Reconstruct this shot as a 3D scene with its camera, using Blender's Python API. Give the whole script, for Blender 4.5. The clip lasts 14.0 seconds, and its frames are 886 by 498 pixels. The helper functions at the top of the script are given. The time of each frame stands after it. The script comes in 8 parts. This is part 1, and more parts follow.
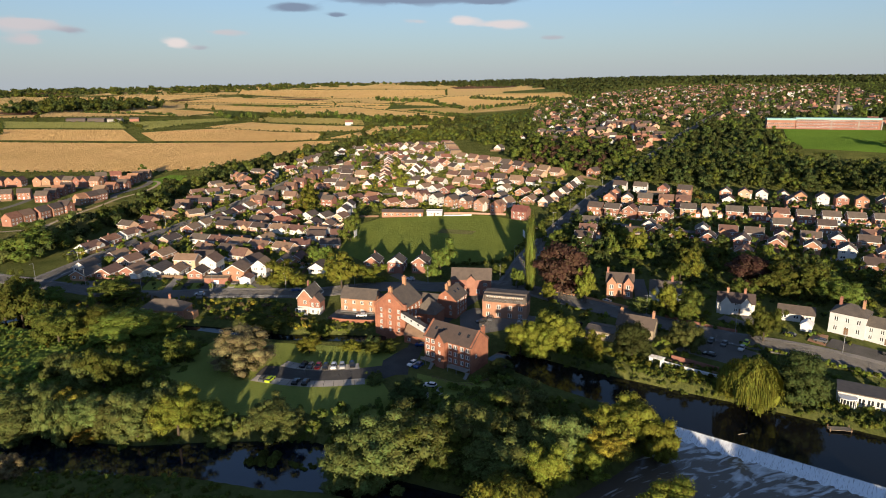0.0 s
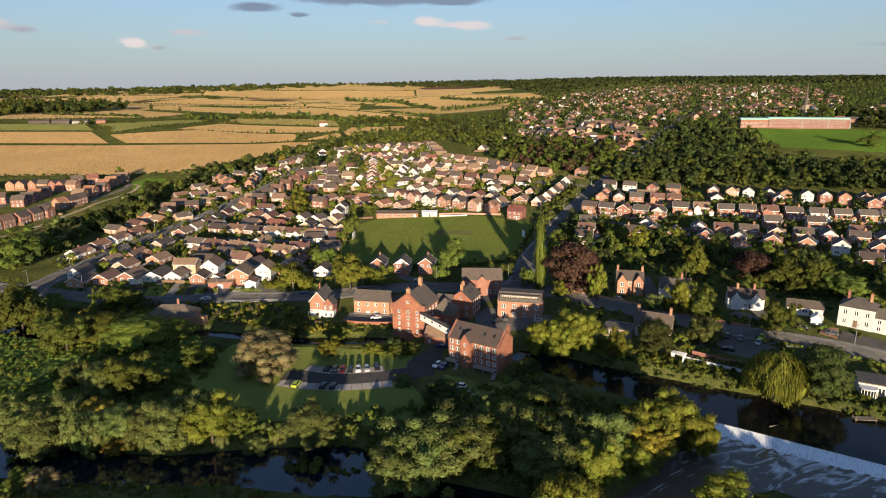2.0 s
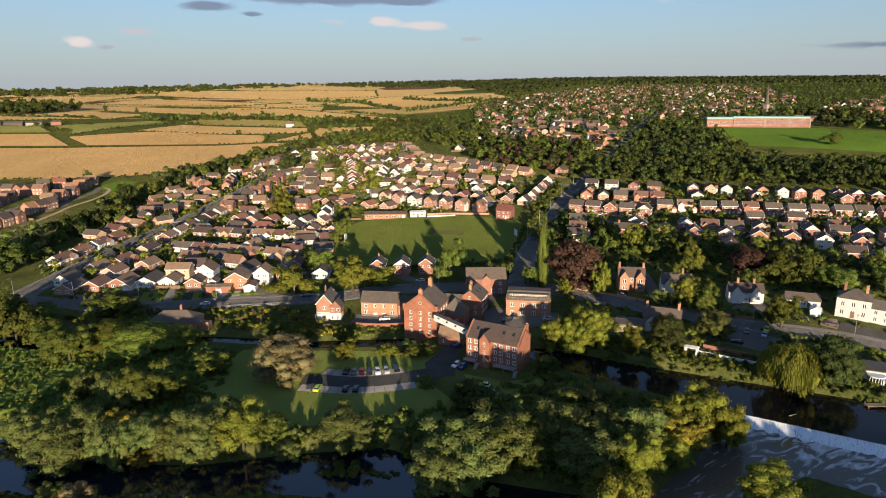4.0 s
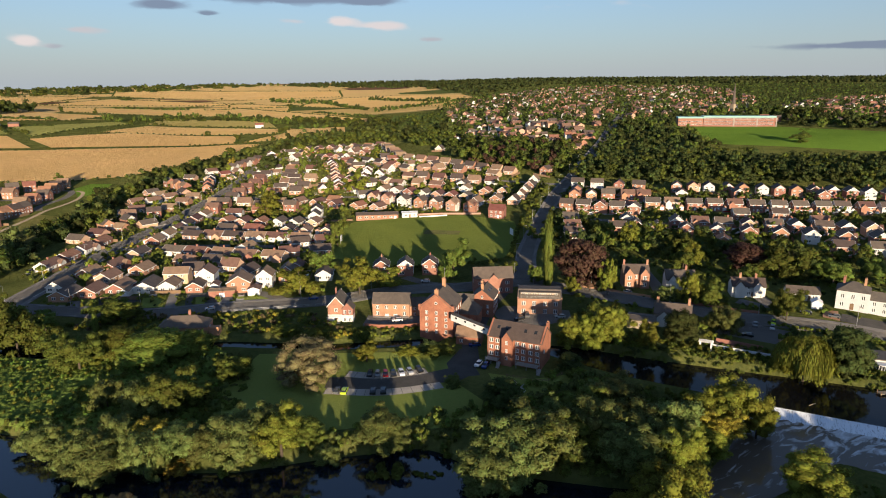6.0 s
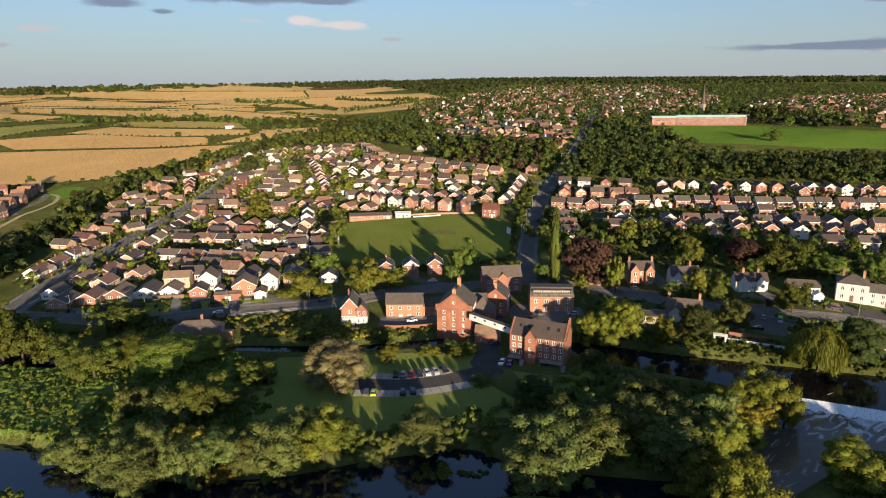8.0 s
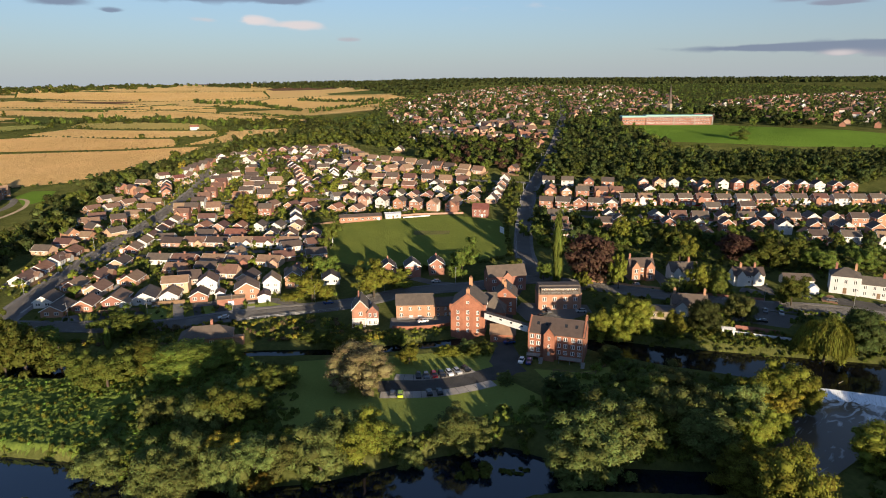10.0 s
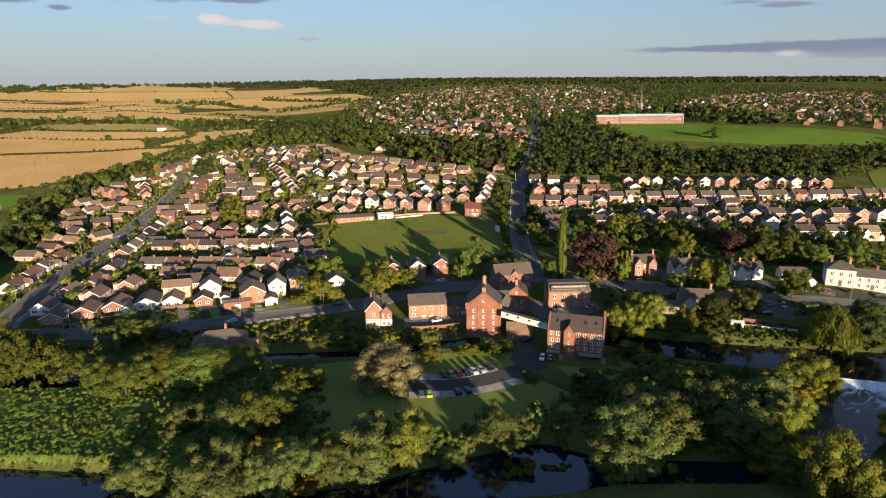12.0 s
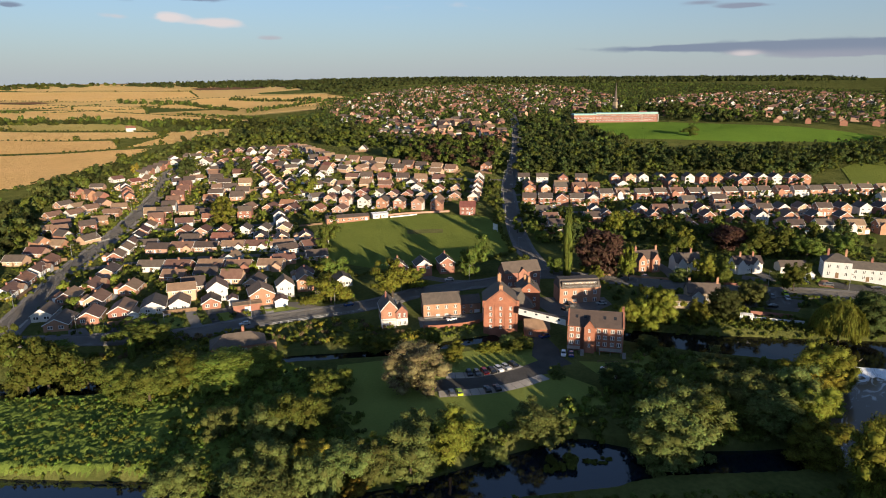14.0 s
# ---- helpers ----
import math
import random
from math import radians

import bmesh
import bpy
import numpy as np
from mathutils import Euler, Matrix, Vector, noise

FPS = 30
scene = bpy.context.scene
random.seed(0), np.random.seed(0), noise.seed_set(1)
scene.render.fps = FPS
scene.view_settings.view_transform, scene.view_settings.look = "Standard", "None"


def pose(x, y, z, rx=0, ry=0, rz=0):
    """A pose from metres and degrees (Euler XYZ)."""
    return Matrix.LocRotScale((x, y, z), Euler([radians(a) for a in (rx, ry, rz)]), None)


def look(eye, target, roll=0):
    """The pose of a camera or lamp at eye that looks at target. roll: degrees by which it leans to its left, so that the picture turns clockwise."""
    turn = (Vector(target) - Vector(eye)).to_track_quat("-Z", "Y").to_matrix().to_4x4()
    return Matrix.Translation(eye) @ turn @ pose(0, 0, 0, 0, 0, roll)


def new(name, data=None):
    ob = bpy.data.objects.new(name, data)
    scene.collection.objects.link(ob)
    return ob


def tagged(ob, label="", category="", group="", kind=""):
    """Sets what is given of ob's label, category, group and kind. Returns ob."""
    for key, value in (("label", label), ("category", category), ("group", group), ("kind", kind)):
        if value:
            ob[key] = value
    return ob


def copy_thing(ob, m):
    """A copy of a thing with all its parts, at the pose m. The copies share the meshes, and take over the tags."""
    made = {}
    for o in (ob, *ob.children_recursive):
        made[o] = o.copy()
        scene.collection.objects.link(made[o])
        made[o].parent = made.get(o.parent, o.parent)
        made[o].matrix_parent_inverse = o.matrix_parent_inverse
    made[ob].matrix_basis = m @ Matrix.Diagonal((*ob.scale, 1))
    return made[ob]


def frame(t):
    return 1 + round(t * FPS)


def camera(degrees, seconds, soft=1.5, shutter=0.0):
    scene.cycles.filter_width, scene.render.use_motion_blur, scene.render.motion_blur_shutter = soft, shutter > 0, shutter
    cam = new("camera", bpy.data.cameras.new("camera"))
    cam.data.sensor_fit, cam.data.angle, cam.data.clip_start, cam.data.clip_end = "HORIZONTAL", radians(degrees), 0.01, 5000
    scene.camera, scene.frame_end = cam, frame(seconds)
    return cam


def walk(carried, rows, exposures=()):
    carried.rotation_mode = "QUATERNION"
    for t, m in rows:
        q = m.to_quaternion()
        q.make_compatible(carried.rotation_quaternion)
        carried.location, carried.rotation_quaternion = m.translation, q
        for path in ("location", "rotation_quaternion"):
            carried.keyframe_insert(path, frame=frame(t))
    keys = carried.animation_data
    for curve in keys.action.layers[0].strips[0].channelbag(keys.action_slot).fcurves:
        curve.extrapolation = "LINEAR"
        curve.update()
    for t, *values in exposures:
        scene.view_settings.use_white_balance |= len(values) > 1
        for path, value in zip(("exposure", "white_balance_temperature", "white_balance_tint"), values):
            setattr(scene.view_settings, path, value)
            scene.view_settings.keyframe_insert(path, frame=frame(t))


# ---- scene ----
cam = camera(68.7, 14.0, soft=1.0)
METRES, EYE, TILT, LEAN, TURN = 134.0, 91.5, -14.4, 0.4, 0.0
ROWS = [
    (0.0, 0.0, 0.0, 0.0, 0.0, 0.0, -0.0),
    (0.5, -0.0356, 0.0012, -0.0001, -0.78, 0.02, 0.2),
    (1.0, -0.0706, 0.0027, 0.0002, -1.41, 0.03, 0.36),
    (1.5, -0.1057, 0.0043, 0.0003, -2.16, 0.04, 0.57),
    (2.0, -0.141, 0.0062, 0.0007, -2.95, 0.04, 0.77),
    (2.5, -0.1762, 0.0087, 0.0012, -3.86, 0.03, 1.0),
    (3.0, -0.2116, 0.0118, 0.0016, -4.8, 0.02, 1.24),
    (5.5, -0.3904, 0.0316, 0.0065, -8.94, -0.08, 2.3),
    (6.0, -0.426, 0.0372, 0.0078, -9.82, -0.11, 2.51),
    (6.5, -0.4618, 0.0434, 0.0091, -10.79, -0.14, 2.75),
    (7.0, -0.4975, 0.0499, 0.0107, -11.54, -0.19, 2.93),
    (7.5, -0.5327, 0.0567, 0.0123, -12.26, -0.23, 3.12),
    (8.0, -0.5682, 0.0642, 0.0142, -13.0, -0.27, 3.31),
    (10.5, -0.7432, 0.1097, 0.0248, -17.34, -0.52, 4.38),
    (11.0, -0.7771, 0.1205, 0.0271, -18.12, -0.59, 4.58),
    (11.5, -0.8109, 0.1319, 0.0297, -18.96, -0.64, 4.78),
    (12.0, -0.8444, 0.1434, 0.0322, -19.75, -0.72, 4.97),
    (12.5, -0.8774, 0.1554, 0.0349, -20.51, -0.81, 5.17),
    (13.0, -0.9106, 0.168, 0.0378, -21.35, -0.89, 5.38),
    (13.5, -0.9434, 0.1806, 0.0405, -22.15, -0.98, 5.57),
    (14.0, -0.974, 0.1924, 0.0432, -22.74, -1.06, 5.72),
]
walk(cam, [(t, pose(0, 0, EYE, TILT, LEAN, TURN) @ pose(METRES * x, METRES * y, METRES * z, 90 + pitch, roll, yaw)) for t, x, y, z, yaw, pitch, roll in ROWS],
     exposures=[(0.0, 0.4), (14.0, 0.4)])

# ---- light: low evening sun behind the camera, clear sky with a few clouds ----
SUN_EL, SUN_AZ = 7.5, 178.0
SUN_POWER, SKY_POWER = 6.8, 0.13


def sun_way():
    e, a = radians(SUN_EL), radians(SUN_AZ)
    return Vector((math.sin(a) * math.cos(e), math.cos(a) * math.cos(e), math.sin(e)))


sun = new("sun", bpy.data.lights.new("sun", "SUN"))
sun.data.energy, sun.data.angle, sun.data.color = SUN_POWER, radians(0.6), (1.0, 0.80, 0.56)
sun.matrix_world = look(sun_way() * 100, (0, 0, 0))

world = bpy.data.worlds.new("sky")
scene.world = world
world.use_nodes = True


def clouds():
    nt = world.node_tree
    nodes, links = nt.nodes, nt.links
    nodes.clear()
    out = nodes.new("ShaderNodeOutputWorld")
    back = nodes.new("ShaderNodeBackground")
    sky = nodes.new("ShaderNodeTexSky")
    sky.sky_type, sky.sun_disc = "NISHITA", False
    sky.sun_elevation, sky.sun_rotation = radians(SUN_EL), radians(SUN_AZ)
    sky.altitude, sky.air_density, sky.dust_density, sky.ozone_density = 100, 1.0, 0.5, 3.0
    co = nodes.new("ShaderNodeTexCoord")
    split = nodes.new("ShaderNodeSeparateXYZ")
    links.new(co.outputs["Generated"], split.inputs[0])

    def m(op, a, b=None, c=None):
        n = nodes.new("ShaderNodeMath")
        n.operation = op
        for i, v in enumerate((a, b, c)):
            if v is None:
                continue
            if isinstance(v, (int, float)):
                n.inputs[i].default_value = v
            else:
                links.new(v, n.inputs[i])
        return n.outputs[0]

    az = m("MULTIPLY", m("ARCTAN2", split.outputs[0], split.outputs[1]), 57.2958)
    el = m("MULTIPLY", m("ARCSINE", split.outputs[2]), 57.2958)
    where = nodes.new("ShaderNodeCombineXYZ")
    links.new(m("MULTIPLY", az, 0.35), where.inputs[0])
    links.new(el, where.inputs[1])
    fluff = nodes.new("ShaderNodeTexNoise")
    fluff.inputs["Scale"].default_value, fluff.inputs["Detail"].default_value = 1.1, 6
    links.new(where.outputs[0], fluff.inputs["Vector"])
    # azimuth, elevation, half width, half height of each cloud bank, and how thick it is
    total = dark = None
    for a, e, w, h, k, shade in CLOUDS:
        da, de = m("DIVIDE", m("SUBTRACT", az, a), w), m("DIVIDE", m("SUBTRACT", el, e), h)
        r = m("ADD", m("MULTIPLY", da, da), m("MULTIPLY", de, de))
        g = m("MULTIPLY", m("EXPONENT", m("MULTIPLY", r, -1.0)), k)
        total = g if total is None else m("ADD", total, g)
        d = m("MULTIPLY", g, shade)
        dark = d if dark is None else m("ADD", dark, d)
    cover = m("ADD", total, m("MULTIPLY", m("SUBTRACT", fluff.outputs["Fac"], 0.5), 2.2))
    wide = nodes.new("ShaderNodeMapRange")
    wide.interpolation_type = "SMOOTHSTEP"
    wide.inputs["From Min"].default_value, wide.inputs["From Max"].default_value = 0.3, 0.85
    wide.inputs["To Max"].default_value = 0.85
    links.new(cover, wide.inputs["Value"])
    fac = m("MULTIPLY", wide.outputs[0], m("MINIMUM", total, 1.0))
    tone = nodes.new("ShaderNodeMix")
    tone.data_type = "RGBA"
    tone.inputs["A"].default_value, tone.inputs["B"].default_value = CLOUD_LIT, CLOUD_DARK
    links.new(m("MINIMUM", m("DIVIDE", dark, m("ADD", total, 0.001)), 1.0), tone.inputs["Factor"])
    mix = nodes.new("ShaderNodeMix")
    mix.data_type = "RGBA"
    links.new(fac, mix.inputs["Factor"])
    tint = nodes.new("ShaderNodeMix")
    tint.data_type, tint.blend_type = "RGBA", "MULTIPLY"
    tint.inputs["Factor"].default_value = 1.0
    tint.inputs["B"].default_value = SKY_TINT
    links.new(sky.outputs[0], tint.inputs["A"])
    # pale haze low over the horizon
    haze = nodes.new("ShaderNodeMix")
    haze.data_type = "RGBA"
    haze.inputs["B"].default_value = HAZE
    low_haze = m("MULTIPLY", m("EXPONENT", m("MULTIPLY", m("ABSOLUTE", el), -0.11)), 0.85)
    # and added paleness high overhead, out of view, which brightens the shade
    rise = m("MULTIPLY", el, 0.045)
    overhead_fill = m("MULTIPLY", m("SUBTRACT", 1.0, m("EXPONENT", m("MULTIPLY", m("MULTIPLY", rise, rise), -1.0))), 0.14)
    links.new(m("MINIMUM", m("ADD", low_haze, overhead_fill), 1.0), haze.inputs["Factor"])
    links.new(tint.outputs["Result"], haze.inputs["A"])
    links.new(haze.outputs["Result"], mix.inputs["A"])
    links.new(tone.outputs["Result"], mix.inputs["B"])
    links.new(mix.outputs["Result"], back.inputs["Color"])
    back.inputs["Strength"].default_value = SKY_POWER
    links.new(back.outputs[0], out.inputs[0])


SKY_TINT = (0.92, 0.99, 1.18, 1)
HAZE = (2.5, 2.8, 3.2, 1)
CLOUD_LIT, CLOUD_DARK = (5.2, 4.5, 4.3, 1), (1.15, 1.4, 2.0, 1)
CLOUDS = [(-31.5, 4.3, 2.6, 0.55, 1.3, 0.35), (-31.3, 3.2, 1.4, 0.4, 1.1, 0.4), (-28.6, 3.9, 1.2, 0.3, 0.8, 0.8), (-24.6, 4.1, 0.8, 0.15, 0.6, 0.8), (-21.4, 3.15, 1.0, 0.42, 1.3, 0.05), (-19.6, 2.8, 0.9, 0.25, 0.8, 0.7), (-17.8, 4.0, 1.9, 0.3, 0.9, 0.4),
          (1.6, 5.0, 1.4, 0.4, 1.2, 0.1), (5.2, 4.65, 2.2, 0.38, 1.3, 0.15), (-2.0, 4.97, 1.4, 0.25, 0.7, 0.3), (9.2, 3.55, 1.3, 0.2, 0.9, 0.6), (-12.2, 6.0, 1.8, 0.4, 1.4, 1.0), (-8.8, 5.45, 1.0, 0.22, 1.2, 1.0), (-3.0, 6.75, 6.0, 0.5, 1.6, 1.0), (4.2, 6.6, 2.0, 0.4, 1.4, 1.0),
          (52.0, 2.45, 10.0, 0.42, 1.5, 1.0), (44.0, 2.45, 7.0, 0.22, 1.3, 1.0), (54.0, 1.8, 6.0, 0.35, 1.1, 0.8), (46.9, 5.45, 2.2, 0.22, 1.4, 0.9), (44.0, 5.8, 1.2, 0.15, 0.9, 0.9), (47.5, 1.98, 0.9, 0.2, 1.2, 0.0), (23.3, 6.0, 4.0, 0.5, 0.45, 0.2), (64.0, 2.2, 8.0, 0.6, 1.2, 1.0)]
clouds()

# ---- materials ----


def mat(name, colour, rough=0.85, other=None, scale=1.0, fine=12.0, bump=0.0, metal=0.0, vary=0.0, island=0.0, spec=0.3, mixing=(0.35, 0.65), leafy=0.0, space="world", blades=0.0):
    """Two-scale noise between two colours; vary: per object, island: per piece."""
    ma = bpy.data.materials.new(name)
    ma.use_nodes = True
    nt = ma.node_tree
    nodes, links = nt.nodes, nt.links
    b = nodes["Principled BSDF"]
    b.inputs["Roughness"].default_value, b.inputs["Metallic"].default_value = rough, metal
    b.inputs["Specular IOR Level"].default_value = spec
    if space == "world":
        place = nodes.new("ShaderNodeNewGeometry").outputs["Position"]
    else:
        place = nodes.new("ShaderNodeTexCoord").outputs["Object"]
    big, small = nodes.new("ShaderNodeTexNoise"), nodes.new("ShaderNodeTexNoise")
    for n, s, d in ((big, scale, 4), (small, fine, 3)):
        n.inputs["Scale"].default_value, n.inputs["Detail"].default_value = s, d
        links.new(place, n.inputs["Vector"])
    add = nodes.new("ShaderNodeMath")
    add.operation = "MULTIPLY_ADD"
    links.new(small.outputs["Fac"], add.inputs[0])
    add.inputs[1].default_value = 0.4
    half = nodes.new("ShaderNodeMath")
    half.operation = "MULTIPLY"
    half.inputs[1].default_value = 0.6
    links.new(big.outputs["Fac"], half.inputs[0])
    links.new(half.outputs[0], add.inputs[2])
    ramp = nodes.new("ShaderNodeMapRange")
    ramp.inputs["From Min"].default_value, ramp.inputs["From Max"].default_value = mixing
    links.new(add.outputs[0], ramp.inputs["Value"])
    mix = nodes.new("ShaderNodeMix")
    mix.data_type = "RGBA"
    mix.inputs["A"].default_value = (*colour, 1)
    mix.inputs["B"].default_value = (*(other or [c * 0.75 for c in colour]), 1)
    links.new(ramp.outputs[0], mix.inputs["Factor"])
    last = mix.outputs["Result"]
    for amount, source in ((vary, "object"), (island, "island")):
        if amount:
            if source == "object":
                r = nodes.new("ShaderNodeObjectInfo").outputs["Random"]
            else:
                r = nodes.new("ShaderNodeNewGeometry").outputs["Random Per Island"]
            hs = nodes.new("ShaderNodeHueSaturation")
            for key, low, high in (("Value", 1 - amount, 1 + amount), ("Hue", 0.5 - amount * 0.07, 0.5 + amount * 0.07)):
                mr = nodes.new("ShaderNodeMapRange")
                mr.inputs["To Min"].default_value, mr.inputs["To Max"].default_value = low, high
                links.new(r, mr.inputs["Value"])
                links.new(mr.outputs[0], hs.inputs[key])
            links.new(last, hs.inputs["Color"])
            last = hs.outputs[0]
    links.new(last, b.inputs["Base Color"])
    if bump:
        bp = nodes.new("ShaderNodeBump")
        bp.inputs["Strength"].default_value, bp.inputs["Distance"].default_value = bump, 0.3 / max(scale, 0.2)
        links.new(add.outputs[0], bp.inputs["Height"])
        links.new(bp.outputs[0], b.inputs["Normal"])
    if blades:
        # upright blades, stalks or grit, which catch a low sun: small faces turned every way
        tuft = nodes.new("ShaderNodeTexWhiteNoise")
        links.new(place, tuft.inputs["Vector"])
        spread = nodes.new("ShaderNodeVectorMath")
        spread.operation = "MULTIPLY_ADD"
        links.new(tuft.outputs["Color"], spread.inputs[0])
        spread.inputs[1].default_value, spread.inputs[2].default_value = (2 * blades, 2 * blades, 0), (-blades, -blades, 0)
        whole = nodes.new("ShaderNodeVectorMath")
        links.new(spread.outputs[0], whole.inputs[0])
        links.new(nodes.new("ShaderNodeNewGeometry").outputs["Normal"], whole.inputs[1])
        unit = nodes.new("ShaderNodeVectorMath")
        unit.operation = "NORMALIZE"
        b.inputs["Diffuse Roughness"].default_value = 1.0
        links.new(whole.outputs[0], unit.inputs[0])
        links.new(unit.outputs[0], b.inputs["Normal"])
    if leafy:
        tr, ms = nodes.new("ShaderNodeBsdfTranslucent"), nodes.new("ShaderNodeMixShader")
        links.new(last, tr.inputs["Color"])
        ms.inputs[0].default_value = leafy
        links.new(b.outputs[0], ms.inputs[1])
        links.new(tr.outputs[0], ms.inputs[2])
        links.new(ms.outputs[0], nodes["Material Output"].inputs["Surface"])
    return ma


M = {}
M["brick"] = mat("brick", (0.37, 0.19, 0.13), 0.9, (0.27, 0.135, 0.09), 0.5, 6, 0.15, vary=0.22, space="object")
M["mill_brick"] = mat("mill_brick", (0.355, 0.152, 0.092), 0.9, (0.215, 0.088, 0.058), 0.35, 3.2, 0.2, space="object")
M["pale_brick"] = mat("pale_brick", (0.50, 0.33, 0.235), 0.9, (0.42, 0.26, 0.18), 0.5, 9, 0.15, vary=0.18, space="object")
M["render"] = mat("white_render", (0.62, 0.605, 0.57), 0.8, (0.53, 0.51, 0.475), 0.4, 6, 0.05, space="object")
M["white"] = mat("white_paint", (0.74, 0.74, 0.73), 0.55, (0.65, 0.65, 0.64), 0.6, 8, space="object")
M["villa"] = mat("whitewash", (0.57, 0.575, 0.58), 0.8, (0.49, 0.49, 0.485), 0.4, 6, 0.05, space="object")
M["slate"] = mat("slate", (0.128, 0.104, 0.086), 0.8, (0.084, 0.071, 0.062), 0.6, 4, 0.3, vary=0.2, space="object")
M["brown_tile"] = mat("brown_tile", (0.232, 0.140, 0.100), 0.85, (0.165, 0.098, 0.072), 0.5, 6, 0.35, vary=0.4, space="object")
M["red_tile"] = mat("red_tile", (0.31, 0.15, 0.10), 0.85, (0.21, 0.09, 0.06), 0.5, 6, 0.35, vary=0.3, space="object")
M["dark_tile"] = mat("dark_tile", (0.124, 0.094, 0.078), 0.85, (0.086, 0.067, 0.057), 0.5, 6, 0.35, vary=0.25, space="object")
M["glass"] = mat("window_glass", (0.03, 0.035, 0.04), 0.08, (0.02, 0.022, 0.025), 0.8, 3, spec=0.6, space="object")
M["asphalt"] = mat("asphalt", (0.235, 0.22, 0.20), 0.9, (0.18, 0.17, 0.158), 0.12, 2.5, blades=1.8, spec=0.0)
M["pavement"] = mat("pavement_slabs", (0.20, 0.19, 0.18), 0.9, (0.14, 0.135, 0.13), 0.2, 3, blades=0.5, spec=0.0)
M["paving"] = mat("parking_bays", (0.40, 0.37, 0.33), 0.9, (0.30, 0.28, 0.25), 0.25, 3, blades=0.5, spec=0.0)
M["lawn"] = mat("mown_lawn", (0.29, 0.335, 0.085), 0.95, (0.235, 0.285, 0.07), 0.05, 1.2, 0.3, blades=1.8, spec=0.0)
M["cricket"] = mat("cricket_turf", (0.225, 0.265, 0.06), 0.95, (0.175, 0.22, 0.05), 0.04, 0.8, 0.2, blades=1.8, spec=0.0)
M["pitch"] = mat("worn_pitch", (0.22, 0.20, 0.09), 0.95, (0.15, 0.165, 0.06), 0.25, 1.5, 0.2, blades=1.8, spec=0.0)
M["meadow"] = mat("rough_meadow", (0.16, 0.19, 0.05), 0.95, (0.09, 0.125, 0.032), 0.08, 0.8, 0.6, blades=1.8, spec=0.0)
M["school_green"] = mat("school_field_grass", (0.17, 0.29, 0.045), 0.95, (0.14, 0.24, 0.04), 0.02, 0.3, 0.1, blades=1.8, spec=0.0)
M["stubble"] = mat("stubble", (0.84, 0.57, 0.26), 0.95, (0.73, 0.485, 0.21), 0.012, 0.15, 0.2, blades=2.2, spec=0.0)
M["stubble_pale"] = mat("pale_stubble", (0.85, 0.61, 0.29), 0.95, (0.78, 0.53, 0.22), 0.01, 0.12, 0.2, blades=2.2, spec=0.0)
M["pasture"] = mat("pasture", (0.40, 0.39, 0.13), 0.95, (0.31, 0.32, 0.10), 0.01, 0.12, 0.2, blades=1.8, spec=0.0)
M["olive"] = mat("olive_crop", (0.52, 0.43, 0.16), 0.95, (0.43, 0.36, 0.13), 0.01, 0.12, 0.2, blades=1.8, spec=0.0)
M["yard"] = mat("dark_asphalt", (0.115, 0.110, 0.104), 0.9, (0.085, 0.082, 0.078), 0.2, 2.5, blades=1.2, spec=0.0)
M["dry_grass"] = mat("dry_grass_slope", (0.30, 0.26, 0.10), 0.95, (0.15, 0.17, 0.05), 0.07, 0.6, 0.4, blades=2.4, spec=0.0)
M["reed_bed"] = mat("reed_bed", (0.20, 0.265, 0.055), 0.95, (0.11, 0.165, 0.036), 0.22, 1.6, 0.6, blades=1.6, spec=0.0)
M["path"] = mat("gravel_path", (0.36, 0.30, 0.21), 0.95, (0.28, 0.23, 0.16), 0.3, 3, blades=0.7, spec=0.0)
M["bark"] = mat("bark", (0.09, 0.07, 0.05), 0.95, (0.05, 0.04, 0.03), 2, 14, 0.5, space="object")
M["concrete"] = mat("concrete", (0.32, 0.31, 0.29), 0.9, (0.24, 0.23, 0.21), 0.6, 7, 0.1, space="object")
M["metal"] = mat("galvanised_metal", (0.35, 0.36, 0.37), 0.45, (0.28, 0.29, 0.3), 1, 9, metal=0.6, space="object")
M["tyre"] = mat("tyre_rubber", (0.02, 0.02, 0.02), 0.9, (0.03, 0.03, 0.03), 3, 12, space="object")
M["copper_roof"] = mat("green_copper_roof", (0.25, 0.45, 0.42), 0.6, (0.2, 0.38, 0.36), 0.1, 2, space="object")
M["timber"] = mat("timber", (0.23, 0.15, 0.09), 0.85, (0.16, 0.10, 0.06), 1, 8, 0.2, space="object")
M["terracotta"] = mat("terracotta", (0.42, 0.24, 0.14), 0.85, (0.34, 0.18, 0.10), 1, 8, space="object")
M["stone"] = mat("stone", (0.34, 0.28, 0.20), 0.9, (0.26, 0.21, 0.15), 0.4, 5, 0.2, space="object")
